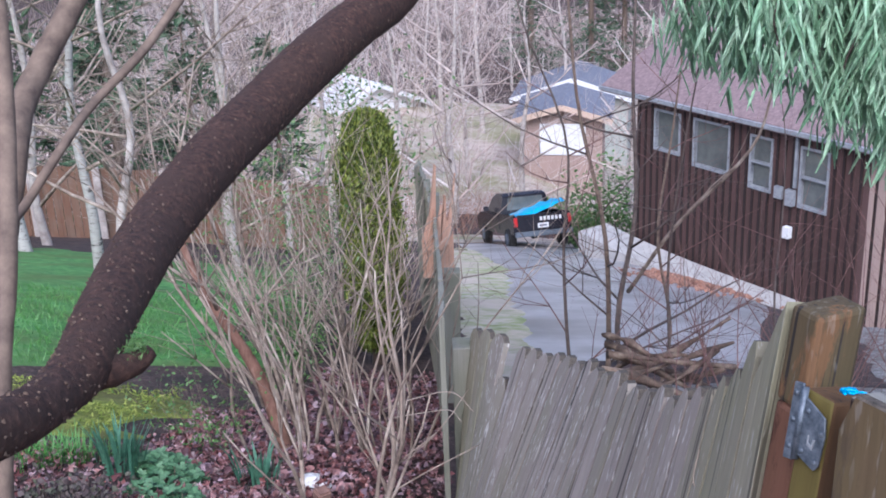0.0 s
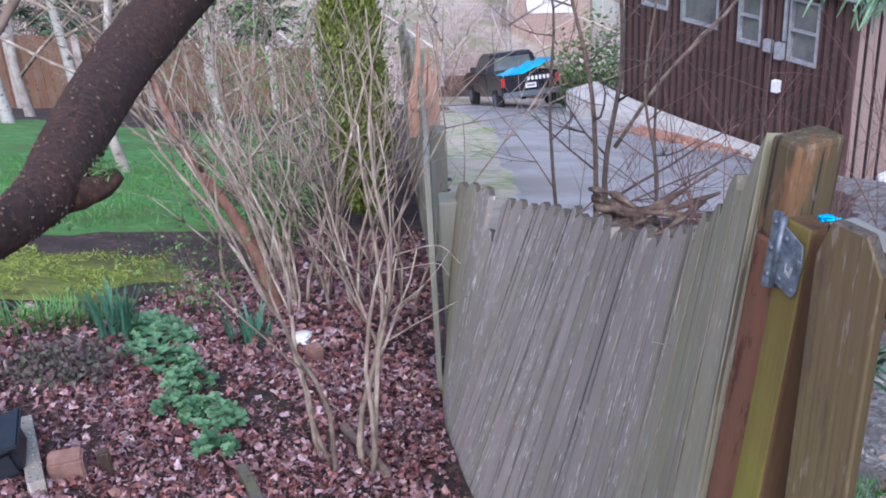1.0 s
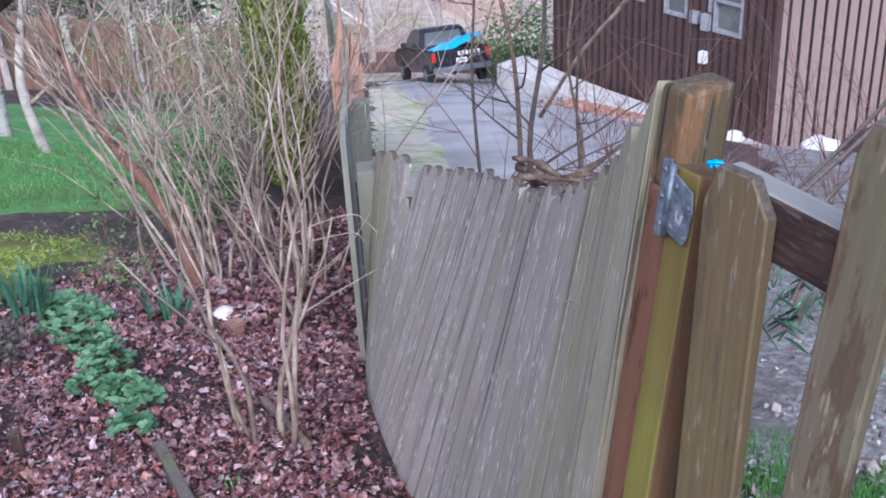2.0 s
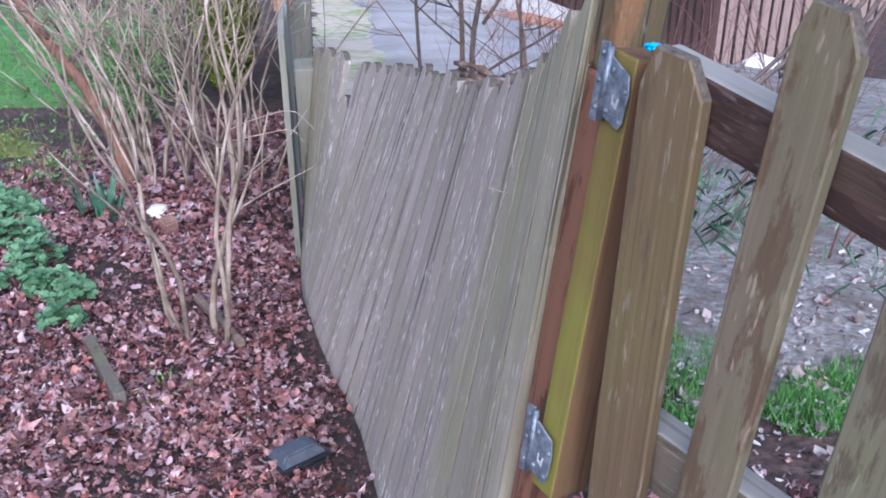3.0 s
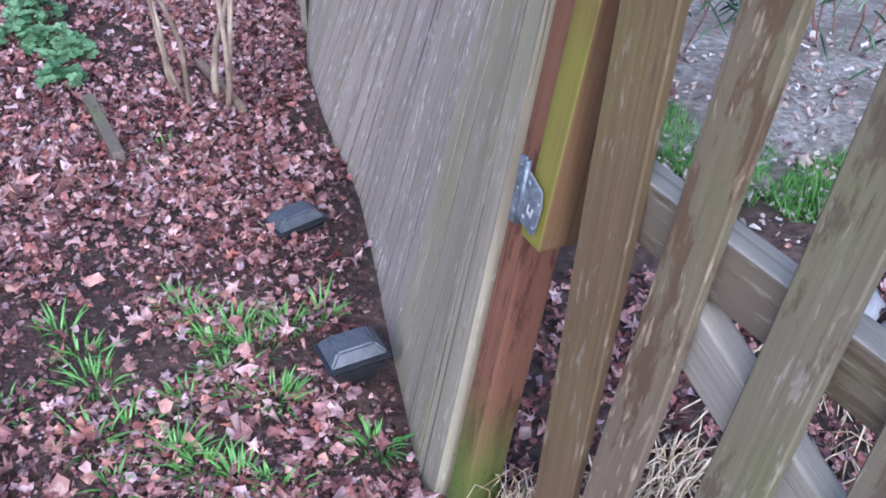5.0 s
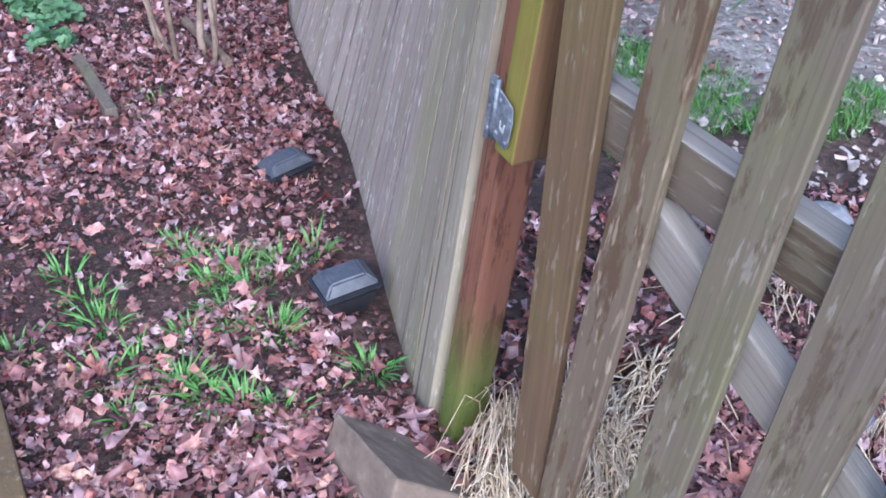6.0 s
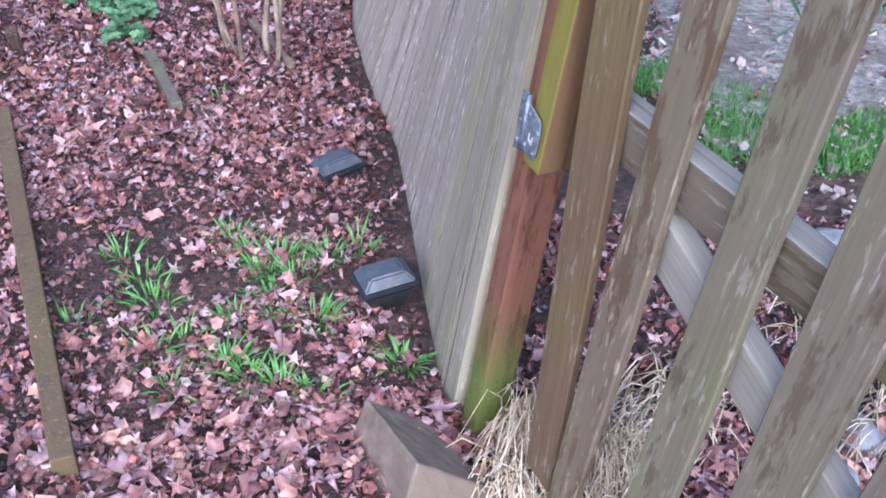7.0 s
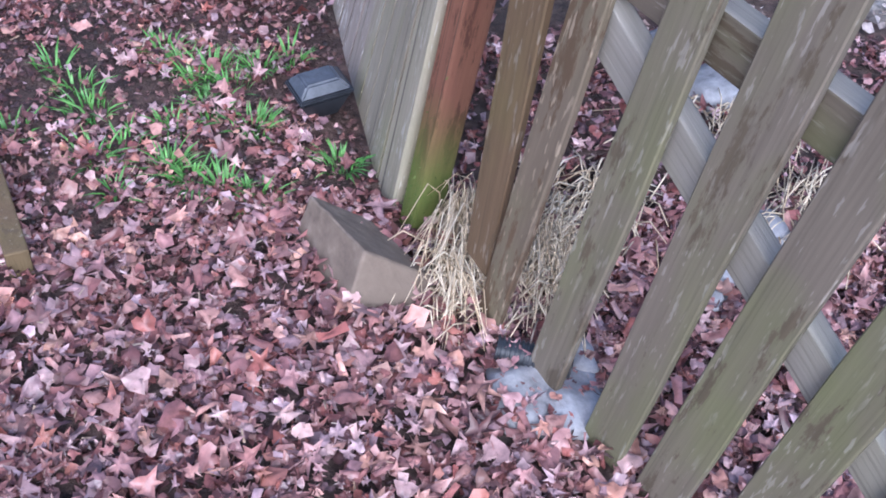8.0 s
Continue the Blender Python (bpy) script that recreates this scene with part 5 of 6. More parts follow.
for k, (x, y, hh, rr) in enumerate(((-10.6, 28, 10, 2.2), (-8.7, 30, 9.5, 2.0), (-12, 26, 10, 2.4), (-6.0, 27, 5.6, 1.4), (6.2, 78, 15, 2.6), (10.0, 76, 14, 3.0), (12.5, 78, 14, 3.0), (-7.4, 25.5, 6.5, 1.3), (-4.4, 30, 5.5, 1.2))):
    conifer((x, y, far_rise(x, y)), hh, rr, 500 + k)

# ---- bare shrubs by the fence ----
def shrub(name, at, stems, h, spread, r, m, seed, label, lean=(0, 0), kids=3, depth=2, foot=0.12, category="shrub"):
    """Many stems from one base, each a part with its own twigs."""
    rnd = random.Random(seed)
    at = Vector(at)
    s = thing(name, at, label, category)
    for k in range(stems):
        a = k * 2.4 + rnd.uniform(-0.4, 0.4)
        rr = foot * math.sqrt(rnd.random())
        p = at + Vector((math.cos(a) * rr, math.sin(a) * rr, 0))
        p.z = height(p.x, p.y) - 0.03
        out = spread * rnd.uniform(0.25, 1.0)
        way = Vector((math.cos(a) * out + lean[0], math.sin(a) * out * 0.8 + lean[1], 1))
        t = Tubes()
        L = h * rnd.uniform(0.6, 1.05)
        q, d = p.copy(), way.normalized()
        pts, rad = [q.copy()], [r * rnd.uniform(0.6, 1.1)]
        n = 9
        for i in range(n):
            d = (d + Vector((rnd.uniform(-0.24, 0.24), rnd.uniform(-0.24, 0.24), 0.05))).normalized()
            q = q + d * (L / n)
            pts.append(q.copy())
            rad.append(rad[0] * (1 - 0.8 * (i + 1) / n))
        t.add(pts, rad, 7, 0.08, rnd)
        for _ in range(kids + rnd.randint(0, 2)):
            i = rnd.randint(3, n)
            ww = (pts[i] - pts[i - 1]).normalized() * 0.8 + Vector((rnd.uniform(-0.7, 0.7), rnd.uniform(-0.7, 0.7), rnd.uniform(-0.1, 0.5)))
            t.limb(pts[i], ww, L * rnd.uniform(0.2, 0.45), max(rad[i] * 0.7, 0.0016), depth - 1, rnd, 0.3, 3, 0.6, 5, 0.12, 0.4, 4)
        t.obj("stem", m, s)
    return s


for x, y, stems, tall, spread, thick, seed, lean, kids, foot, words in (
        (-0.319, 2.58, 3, 1.3, 0.14, 0.0085, 31, (-0.16, 0.1), 4, 0.04, "bare tan multi-stemmed shrub rooted in the leaf litter"), (-0.219, 2.54, 3, 1.3, 0.1, 0.0105, 32, (-0.03, 0.06), 4, 0.025, "bare tan multi-stemmed shrub beside the picket fence"),
        (-0.58, 4.2, 12, 1.45, 0.15, 0.0085, 33, (-0.04, 0.05), 4, 0.26, "dense bare shrub with pale upright stems"), (-0.48, 4.7, 9, 1.55, 0.17, 0.0085, 34, (0, 0), 4, 0.3, "dense bare shrub with pale tangled stems"),
        (-0.72, 5.3, 8, 1.7, 0.2, 0.011, 35, (0, 0), 4, 0.32, "tall bare shrub with pale crossing twigs"), (-0.27, 4.25, 6, 1.25, 0.1, 0.0075, 36, (0.02, 0), 3, 0.14, "thin bare shrub leaning against the fence")):
    shrub("bare_shrub", (x, y, height(x, y)), stems, tall, spread, thick, PALE_BARK, seed, words, lean, kids, 2, foot)


def leaning_shrub():
    rnd = random.Random(61)
    at = Vector((-0.66, 4.15, height(-0.66, 4.15)))
    s = thing("leaning_shrub", at, "leaning red-brown shrub trunk with peeling bark and pale twigs", "shrub")
    for k, (dx, dy, L, r) in enumerate(((-0.3, 0.12, 1.15, 0.031), (-0.2, 0.15, 1.3, 0.013), (-0.36, 0.1, 1.05, 0.011), (-0.1, 0.1, 1.2, 0.010))):
        t = Tubes()
        pts = spline([at + Vector((0.02 * k, 0.03 * k, -0.05)), at + Vector((dx * 0.35, dy * 0.3, L * 0.3)), at + Vector((dx * 1.05, dy * 0.7, L * 0.65)), at + Vector((dx * 1.4, dy, L))], 14)
        rad = [r * (1 - 0.6 * i / 13) for i in range(14)]
        t.add(pts, rad, 9, 0.1, rnd)
        t.obj("trunk", RED_BARK if k == 0 else PALE_BARK, s)
        c = Tubes()
        for i in range(6, 14):
            for _ in range(1):
                c.limb(pts[i], Vector((rnd.uniform(-0.7, 0.6), rnd.uniform(-0.5, 0.5), 0.8)), rnd.uniform(0.3, 0.8), rad[i] * 0.45, 2, rnd, 0.3, 4, 0.6, 5, 0.15, 0.35, 4)
        c.obj("crown", PALE_BARK, s)


leaning_shrub()


def cypress():
    rnd = random.Random(71)
    rs = np.random.RandomState(71)
    at = Vector((-0.47, 7.0, height(-0.47, 7.0)))
    s = thing("columnar_cypress", at, "narrow yellow-green columnar cypress, brown at its base", "tree")
    t = Tubes()
    t.add([at - Vector((0, 0, 0.2)), at + Vector((0, 0, 0.8)), at + Vector((0, 0, 1.6))], [0.05, 0.035, 0.01], 8)
    t.obj("trunk", BROWN_BARK, s)
    P = []
    H, R = 1.6, 0.21
    while len(P) < 26000:
        k = rnd.random()
        a = rnd.uniform(0, 6.283)
        prof = R * min(1, 0.55 + 1.6 * k) * (1 if k < 0.75 else math.sqrt(max(0, 1 - ((k - 0.75) / 0.25) ** 2)) * 0.9 + 0.1)
        lump = 1 + 0.28 * noise.noise((math.cos(a) * 1.6, math.sin(a) * 1.6, k * 9)) + 0.14 * noise.noise((math.cos(a) * 4, math.sin(a) * 4, k * 26))
        r = prof * lump * rnd.uniform(0.6, 1.0)
        P.append((at.x + math.cos(a) * r, at.y + math.sin(a) * r, at.z + 0.12 + k * H))
    T = [(0, 0, 0), (0.16, 0.1, 0.45), (0.02, 0.16, 1.0), (-0.16, 0.05, 0.5)]
    scatter("crown", np.array(P), T, [(0, 1, 2), (0, 2, 3)], rs.uniform(0.018, 0.05, len(P)), HEDGE_LEAF, 72, s, tilt=0.45)


cypress()

# evergreen leaves behind the bare stems
def leafy(name, at, n, size, rx, rz, m, seed, label, tpl=OVAL, stems=7, category="shrub", tilt=0.9):
    rnd = random.Random(seed)
    rs = np.random.RandomState(seed)
    at = Vector(at)
    s = thing(name, at, label, category)
    t = Tubes()
    P = []
    for k in range(stems):
        a = k * 2.4
        pts, _ = t.limb(at - Vector((0, 0, 0.02)), Vector((math.cos(a) * rx / rz, math.sin(a) * rx / rz, 1)), rz * rnd.uniform(0.8, 1.3), max(0.0018, size * 0.06), 1, rnd, 0.3, 3, 0.6, 4, 0.1, 0.4, 4)
        for _ in range(n // stems):
            q = pts[rnd.randint(1, len(pts) - 1)]
            P.append((q.x + rnd.gauss(0, rx * 0.28), q.y + rnd.gauss(0, rx * 0.28), max(height(q.x, q.y) + 0.01, q.z + rnd.gauss(0, rz * 0.14))))
    t.obj("branchwork", BROWN_BARK, s)["kind"] = "stuff"
    scatter("foliage", np.array(P), tpl[0], tpl[1], rs.uniform(size * 0.6, size * 1.2, len(P)), m, seed, s, tilt=tilt)
    return s


leafy("evergreen_shrub", (-1.0, 7.3, height(-1.0, 7.3)), 3000, 0.036, 0.5, 1.3, SHRUB_LEAF, 81, "mid-green evergreen shrub behind the bare stems")
leafy("evergreen_shrub", (-0.95, 6.1, height(-0.95, 6.1)), 1200, 0.032, 0.28, 0.6, SHRUB_LEAF, 82, "low dark green shrub at the lawn's edge")
leafy("evergreen_shrub", (-0.7, 8.6, height(-0.7, 8.6)), 3200, 0.036, 0.5, 1.7, SHRUB_LEAF, 86, "yellow-green leafy shrub among bare stems")
leafy("small_leafy_shrub", (-0.93, 4.0, height(-0.93, 4.0)), 420, 0.02, 0.22, 0.32, SHRUB_LEAF, 83, "small sparse shrub with fresh green leaves")
leafy("small_leafy_shrub", (-1.15, 4.35, height(-1.15, 4.35)), 260, 0.018, 0.2, 0.28, SHRUB_LEAF, 84, "small sparse shrub with thin twigs and few leaves")
for k, (x, y, rz) in enumerate(((4.3, 36.0, 1.7), (5.3, 37.0, 2.5), (6.3, 37.5, 2.9))):
    leafy("evergreen_shrub", (x, y, height(x, y)), 900, 0.17, 0.9, rz, SHRUB_LEAF, 180 + k, "rounded green shrub at the driveway's end")
leafy("heather_clump", (-1.23, 3.12, height(-1.23, 3.12)), 1500, 0.025, 0.2, 0.13, HEATHER_LEAF, 85, "low grey-purple heather clump", SHRED, 14, "heather")


def weeping_tree():
    """Long narrow leaves on drooping twigs, hanging over the slope beside the house."""
    rnd = random.Random(91)
    rs = np.random.RandomState(91)
    at = Vector((3.4, 4.2, height(3.4, 4.2)))
    s = thing("weeping_evergreen", at, "weeping evergreen with long narrow grey-green leaves", "tree")
    t = Tubes()
    t.add(spline([at - Vector((0, 0, 0.2)), at + Vector((-0.05, 0, 1.0)), at + Vector((-0.2, 0, 2.2)), at + Vector((-0.3, 0.1, 3.2))], 14), [0.09 - 0.004 * i for i in range(14)], 10, 0.05, rnd)
    t.obj("trunk", BROWN_BARK, s)
    P, Y, X = [], [], []

    def spray(p, n, length, drop):
        for _ in range(n):
            a = rnd.uniform(0, 6.283)
            q = p + Vector((rnd.gauss(0, 0.05), rnd.gauss(0, 0.05), rnd.gauss(0, 0.05)))
            P.append(q[:])
            d = Vector((math.cos(a) * 0.8, math.sin(a) * 0.8, -1 * drop)).normalized()
            Y.append(d[:])
            X.append(length * rnd.uniform(0.6, 1.15))

    targets = []
    for k in range(46):
        x = 0.78 + 0.72 * rnd.random()
        y = rnd.uniform(3.3, 4.0)
        targets.append((x * y / 3.5, y, 1.52 - y * (0.212 + 0.155 * (x - 0.75) - rnd.random() ** 1.3 * 0.11)))
    for x, y, z in targets:
        e = Vector((x, y, z + 0.27))
        c = Tubes()
        b = Vector((2.4 + rnd.uniform(0, 0.6), 4.0, 1.6 + rnd.uniform(0, 0.8)))
        mid = b.lerp(e, 0.6) + Vector((0, 0, 0.25))
        pts = spline([b, mid, e + Vector((0, 0, 0.06)), e - Vector((0.02, 0, 0.15))], 16)
        c.add(pts, [0.007 * (1 - i / 17) + 0.0012 for i in range(16)], 5)
        for i in range(8, 16):
            spray(pts[i], 17, 0.1, 1.6)
        c.obj("branch", DARK_TWIG, s)
    hanging = len(P)
    for x, y, z in ((0.98, 2.35, 0.06), (1.1, 2.4, 0.0), (0.95, 2.5, 0.02), (1.5, 2.45, 0.0), (1.3, 2.2, 0.1), (1.38, 2.1, 0.05), (1.45, 2.3, 0.15), (0.9, 2.3, 0.14), (1.02, 2.15, 0.12)):
        e = Vector((x, y, z))
        c = Tubes()
        b = Vector((2.0, 3.1, 0.55 + rnd.uniform(0, 0.3)))
        pts = spline([b, b.lerp(e, 0.5) + Vector((0, 0, -0.06)), e + Vector((0.05, 0.05, 0.02)), e - Vector((0.04, 0.02, 0.05))], 14)
        c.add(pts, [0.008 * (1 - i / 16) + 0.0012 for i in range(14)], 5)
        for i in range(9, 14):
            spray(pts[i], 7, 0.075, 0.6)
        c.obj("branch", DARK_TWIG, s)
    def leaves(rows, material, label, slim):
        V, F = [], []
        for p, d, L in rows:
            p, d = Vector(p), Vector(d)
            side = d.cross(Vector((rnd.gauss(0, 1), rnd.gauss(0, 1), 0.2))).normalized()
            fold = d.cross(side) * 0.004
            w = L * slim
            b = len(V)
            bendv = Vector((0, 0, -0.12 * L))
            for k, ww in ((0, 0.1), (0.3, 1), (0.65, 0.85), (1.0, 0.02)):
                q = p + d * (L * k) + bendv * (k * k)
                V += [(q - side * w * ww)[:], (q + fold)[:], (q + side * w * ww)[:]]
            for k in range(3):
                o = b + 3 * k
                F += [(o, o + 1, o + 4, o + 3), (o + 1, o + 2, o + 5, o + 4)]
        mesh("foliage", V, F, material, s, label)

    rows = list(zip(P, Y, X))
    leaves(rows[:hanging], WILLOW_LEAF, "long narrow drooping leaves", 0.068)
    leaves(rows[hanging:], SHADED_WILLOW, "narrow leaves on the low twigs, painted dark as if shaded", 0.06)


weeping_tree()


def saplings():
    """Thin bare saplings and a rotting brush heap on the slope behind the fence."""
    specs = [((0.78, 5.2), 2.9, 0.016, (-0.25, 0.1)), ((0.62, 5.0), 2.6, 0.011, (-0.35, 0.1)), ((0.95, 5.6), 3.1, 0.018, (0.0, 0.2)), ((1.2, 6.0), 2.8, 0.012, (0.1, 0)), ((1.0, 4.9), 2.3, 0.010, (0.25, 0)), ((1.7, 5.4), 2.0, 0.008, (-0.1, 0.1))]
    for k, ((x, y), h, r, lean) in enumerate(specs):
        bare_tree("sapling", (x, y, height(x, y)), h, r, DARK_TWIG if k % 3 else BROWN_BARK, RED_TWIG if k % 2 else DARK_TWIG, 700 + k, "thin bare sapling with reddish twigs on the slope", lean, 10, 2, 0.36, 0.12, "bare saplings", 0.7, 0.36)
    for k, (x, y, h) in enumerate(((1.05, 3.0, 0.8), (1.4, 3.4, 0.9), (1.25, 4.2, 1.0), (0.8, 4.0, 0.8), (1.75, 3.2, 0.9), (2.1, 4.2, 1.2), (1.55, 4.6, 1.1))):
        shrub("twiggy_bush", (x, y, height(x, y)), 7, h, 0.6, 0.005, RED_TWIG, 730 + k, "thin reddish twiggy bush on the slope behind the gate", (0, 0), 4, 2, 0.1)
    t = Tubes()
    rnd = random.Random(5)
    c = Vector((0.72, 4.35, height(0.72, 4.35) + 0.2))
    for k in range(46):
        a = rnd.uniform(-1.2, 1.2)
        p = c + Vector((rnd.uniform(-0.25, 0.35), rnd.uniform(-0.3, 0.3), rnd.uniform(-0.2, 0.22)))
        d = Vector((math.cos(a), math.sin(a), rnd.uniform(-0.5, 0.6))) * rnd.uniform(0.12, 0.35)
        t.add(spline([p - d, p + Vector((0, 0, rnd.uniform(-0.04, 0.04))), p + d], 6), [rnd.uniform(0.006, 0.03) * (1 - 0.1 * i) for i in range(6)], 7, 0.2, rnd)
    tagged(t.obj("brush_heap", HEAP_BARK, None, "", c[:]), "heap of rotting brown branches behind the fence", "brush heap", "", "stuff")
    b = Tubes()
    b.add(spline([(1.05, 6.2, -1.1), (1.25, 5.9, -0.6), (1.55, 5.6, -0.1), (1.62, 5.5, 0.25)], 16), [0.013 - 0.0005 * i for i in range(16)], 7, 0.06, rnd)
    b.limb((1.3, 5.85, -0.5), (0.6, 0, 0.6), 0.5, 0.005, 1, rnd)
    tagged(b.obj("leaning_branch", PALE_BARK, None, "", (1.05, 6.2, -1.1)), "long pale bare branch leaning across the slope", "branch")


saplings()

# ---- bed plants and small things ----
def ground_at(x, y, up=0.0):
    return (x, y, height(x, y) + up)


for k, (x, y, n, L) in enumerate(((-1.15, 3.54, 46, 0.24), (-0.67, 3.52, 26, 0.2), (-1.19, 3.66, 16, 0.22))):
    tuft("daffodil_clump", ground_at(x, y), n, L, 0.013, BULB_LEAF, None, 0.075, 0.3, 200 + k, "", ("blue-green clump of daffodil leaves in the bed", "daffodil", "bulb clumps in the bed"))
for k, (x, y) in enumerate(((-1.42, 3.63), (-1.5, 3.56), (-1.34, 3.68))):
    tagged(tuft("grass_clump", ground_at(x, y), 90, 0.14, 0.005, BLADES, None, 0.12, 0.8, 210 + k), "bright green grassy clump in the bed", "grass clump", "grass clumps in the bed")


def cover(x, y, n, r, seed):
    """Low mound of lobed leaves on short stalks."""
    rs = np.random.RandomState(seed)
    a, q = rs.uniform(0, 6.283, n), r * np.sqrt(rs.uniform(0, 1, n))
    P = [(x + math.cos(i) * j, y + math.sin(i) * j, height(x + math.cos(i) * j, y + math.sin(i) * j) + 0.03 + 0.06 * (1 - (j / r) ** 2) * rs.rand()) for i, j in zip(a, q)]
    s = thing("cover_plant", ground_at(x, y), "low mound of grey-green lobed leaves", "ground cover", "ground cover plants")
    P = P[::3] + P[1::3]
    n = len(P)
    t = Tubes()
    for p in P[::3]:
        t.add([(x + (p[0] - x) * 0.6, y + (p[1] - y) * 0.6, height(p[0], p[1]) - 0.01), p], [0.0015, 0.001], 3)
    t.obj("stalks", BROWN_BARK, s)
    scatter("foliage", np.array(P), [(0, 0, -0.08)] + [(math.cos(2 * math.pi * i / 12) * (0.5 if i % 4 else 0.28), math.sin(2 * math.pi * i / 12) * (0.5 if i % 4 else 0.28), 0.03) for i in range(12)], [(0, 1 + i, 1 + (i + 1) % 12) for i in range(12)], rs.uniform(0.03, 0.05, n), COVER_LEAF, seed, s, tilt=0.3)


for k, (x, y, n, r) in enumerate(((-1.03, 3.6, 150, 0.13), (-0.95, 3.45, 110, 0.11), (-0.99, 3.3, 60, 0.08), (-0.87, 3.22, 110, 0.1), (-0.79, 3.07, 90, 0.085), (-0.79, 2.88, 70, 0.075), (-0.7, 2.84, 90, 0.085), (-0.645, 2.81, 60, 0.06), (-0.638, 2.62, 40, 0.06))):
    cover(x, y, n, r, 220 + k)

for k, (x, y, n, L) in enumerate(((-0.234, 1.64, 30, 0.048), (-0.184, 1.573, 40, 0.054), (-0.126, 1.547, 44, 0.06), (-0.034, 1.576, 36, 0.051), (0.036, 1.61, 20, 0.057), (-0.449, 1.553, 22, 0.048), (-0.403, 1.487, 24, 0.054), (-0.366, 1.405, 36, 0.06), (-0.133, 1.424, 34, 0.051), (-0.039, 1.35, 40, 0.057), (-0.193, 1.35, 32, 0.048), (-0.337, 1.254, 24, 0.054), (-0.2, 1.221, 34, 0.06), (-0.148, 1.192, 26, 0.051), (-0.093, 1.157, 38, 0.057), (-0.034, 1.127, 26, 0.048), (0.131, 1.232, 40, 0.054), (-0.287, 1.295, 14, 0.06), (-0.291, 1.151, 18, 0.051), (-0.331, 2.276, 16, 0.057), (-0.503, 1.316, 30, 0.048), (-0.09, 1.49, 24, 0.054), (-0.155, 1.5, 26, 0.06))):
    tagged(tuft("grass_tuft", ground_at(x, y, 0.01), int(n * 1.3), L * 0.95, 0.0047, BLADES, None, 0.042, 1.2, 240 + k), "small tuft of fresh green grass among fallen leaves", "grass tuft", "grass tufts in the leaf litter", "stuff")


def right_grass():
    rs = np.random.RandomState(15)
    V, F = [], []
    cs = [(0.95, 2.15, 0.16), (1.05, 2.3, 0.16), (0.85, 2.0, 0.12), (1.32, 2.12, 0.14), (1.2, 2.05, 0.1), (0.9, 2.5, 0.14), (1.45, 2.2, 0.12)]
    n = 5200
    P, S = [], []
    for _ in range(n):
        x, y, r = cs[rs.randint(len(cs))]
        a, q = rs.uniform(0, 6.283), r * math.sqrt(rs.rand())
        P.append(ground_at(x + math.cos(a) * q, y + math.sin(a) * q))
        S.append(rs.uniform(0.025, 0.06))
    ob = scatter("grass", np.array(P), [(-0.03, 0, 0), (0.03, 0, 0), (0.025, 0.1, 0.55), (-0.02, 0.1, 0.55), (0.0, 0.3, 1.0)], [(0, 1, 2, 3), (3, 2, 4)], S, BLADES, 16, tilt=0.35)
    tagged(ob, "patch of bright green grass beyond the gate", "grass", "", "stuff")
    P, S = [], []
    for _ in range(9000):
        x = rs.uniform(-4.2, -0.9)
        y = rs.uniform(5.6, 10)
        if on_lawn(x, y):
            P.append((x, y, height(x, y) + 0.055))
            S.append(rs.uniform(0.03, 0.07))
    ob = scatter("lawn_grass", np.array(P), [(-0.05, 0, 0), (0.05, 0, 0), (0.035, 0.1, 0.55), (-0.03, 0.1, 0.55), (0.0, 0.3, 1.0)], [(0, 1, 2, 3), (3, 2, 4)], S, BLADES, 17, tilt=0.5)
    tagged(ob, "short green lawn grass", "grass", "", "stuff")

    P = []
    for _ in range(9000):
        x, y = rs.uniform(-3.3, -1.35), rs.uniform(4.1, 5.3)
        if noise.noise((x * 4, y * 6, 3)) > -0.15:
            P.append((x, y, height(x, y) + 0.045 + rs.uniform(0, 0.012)))
    ob = scatter("moss_tufts", np.array(P), SPRAY[0], SPRAY[1], rs.uniform(0.012, 0.035, len(P)), MOSS_TUFTS, 18, tilt=0.8)
    tagged(ob, "soft yellow-green moss cushions over the soil", "moss", "", "stuff")


right_grass()


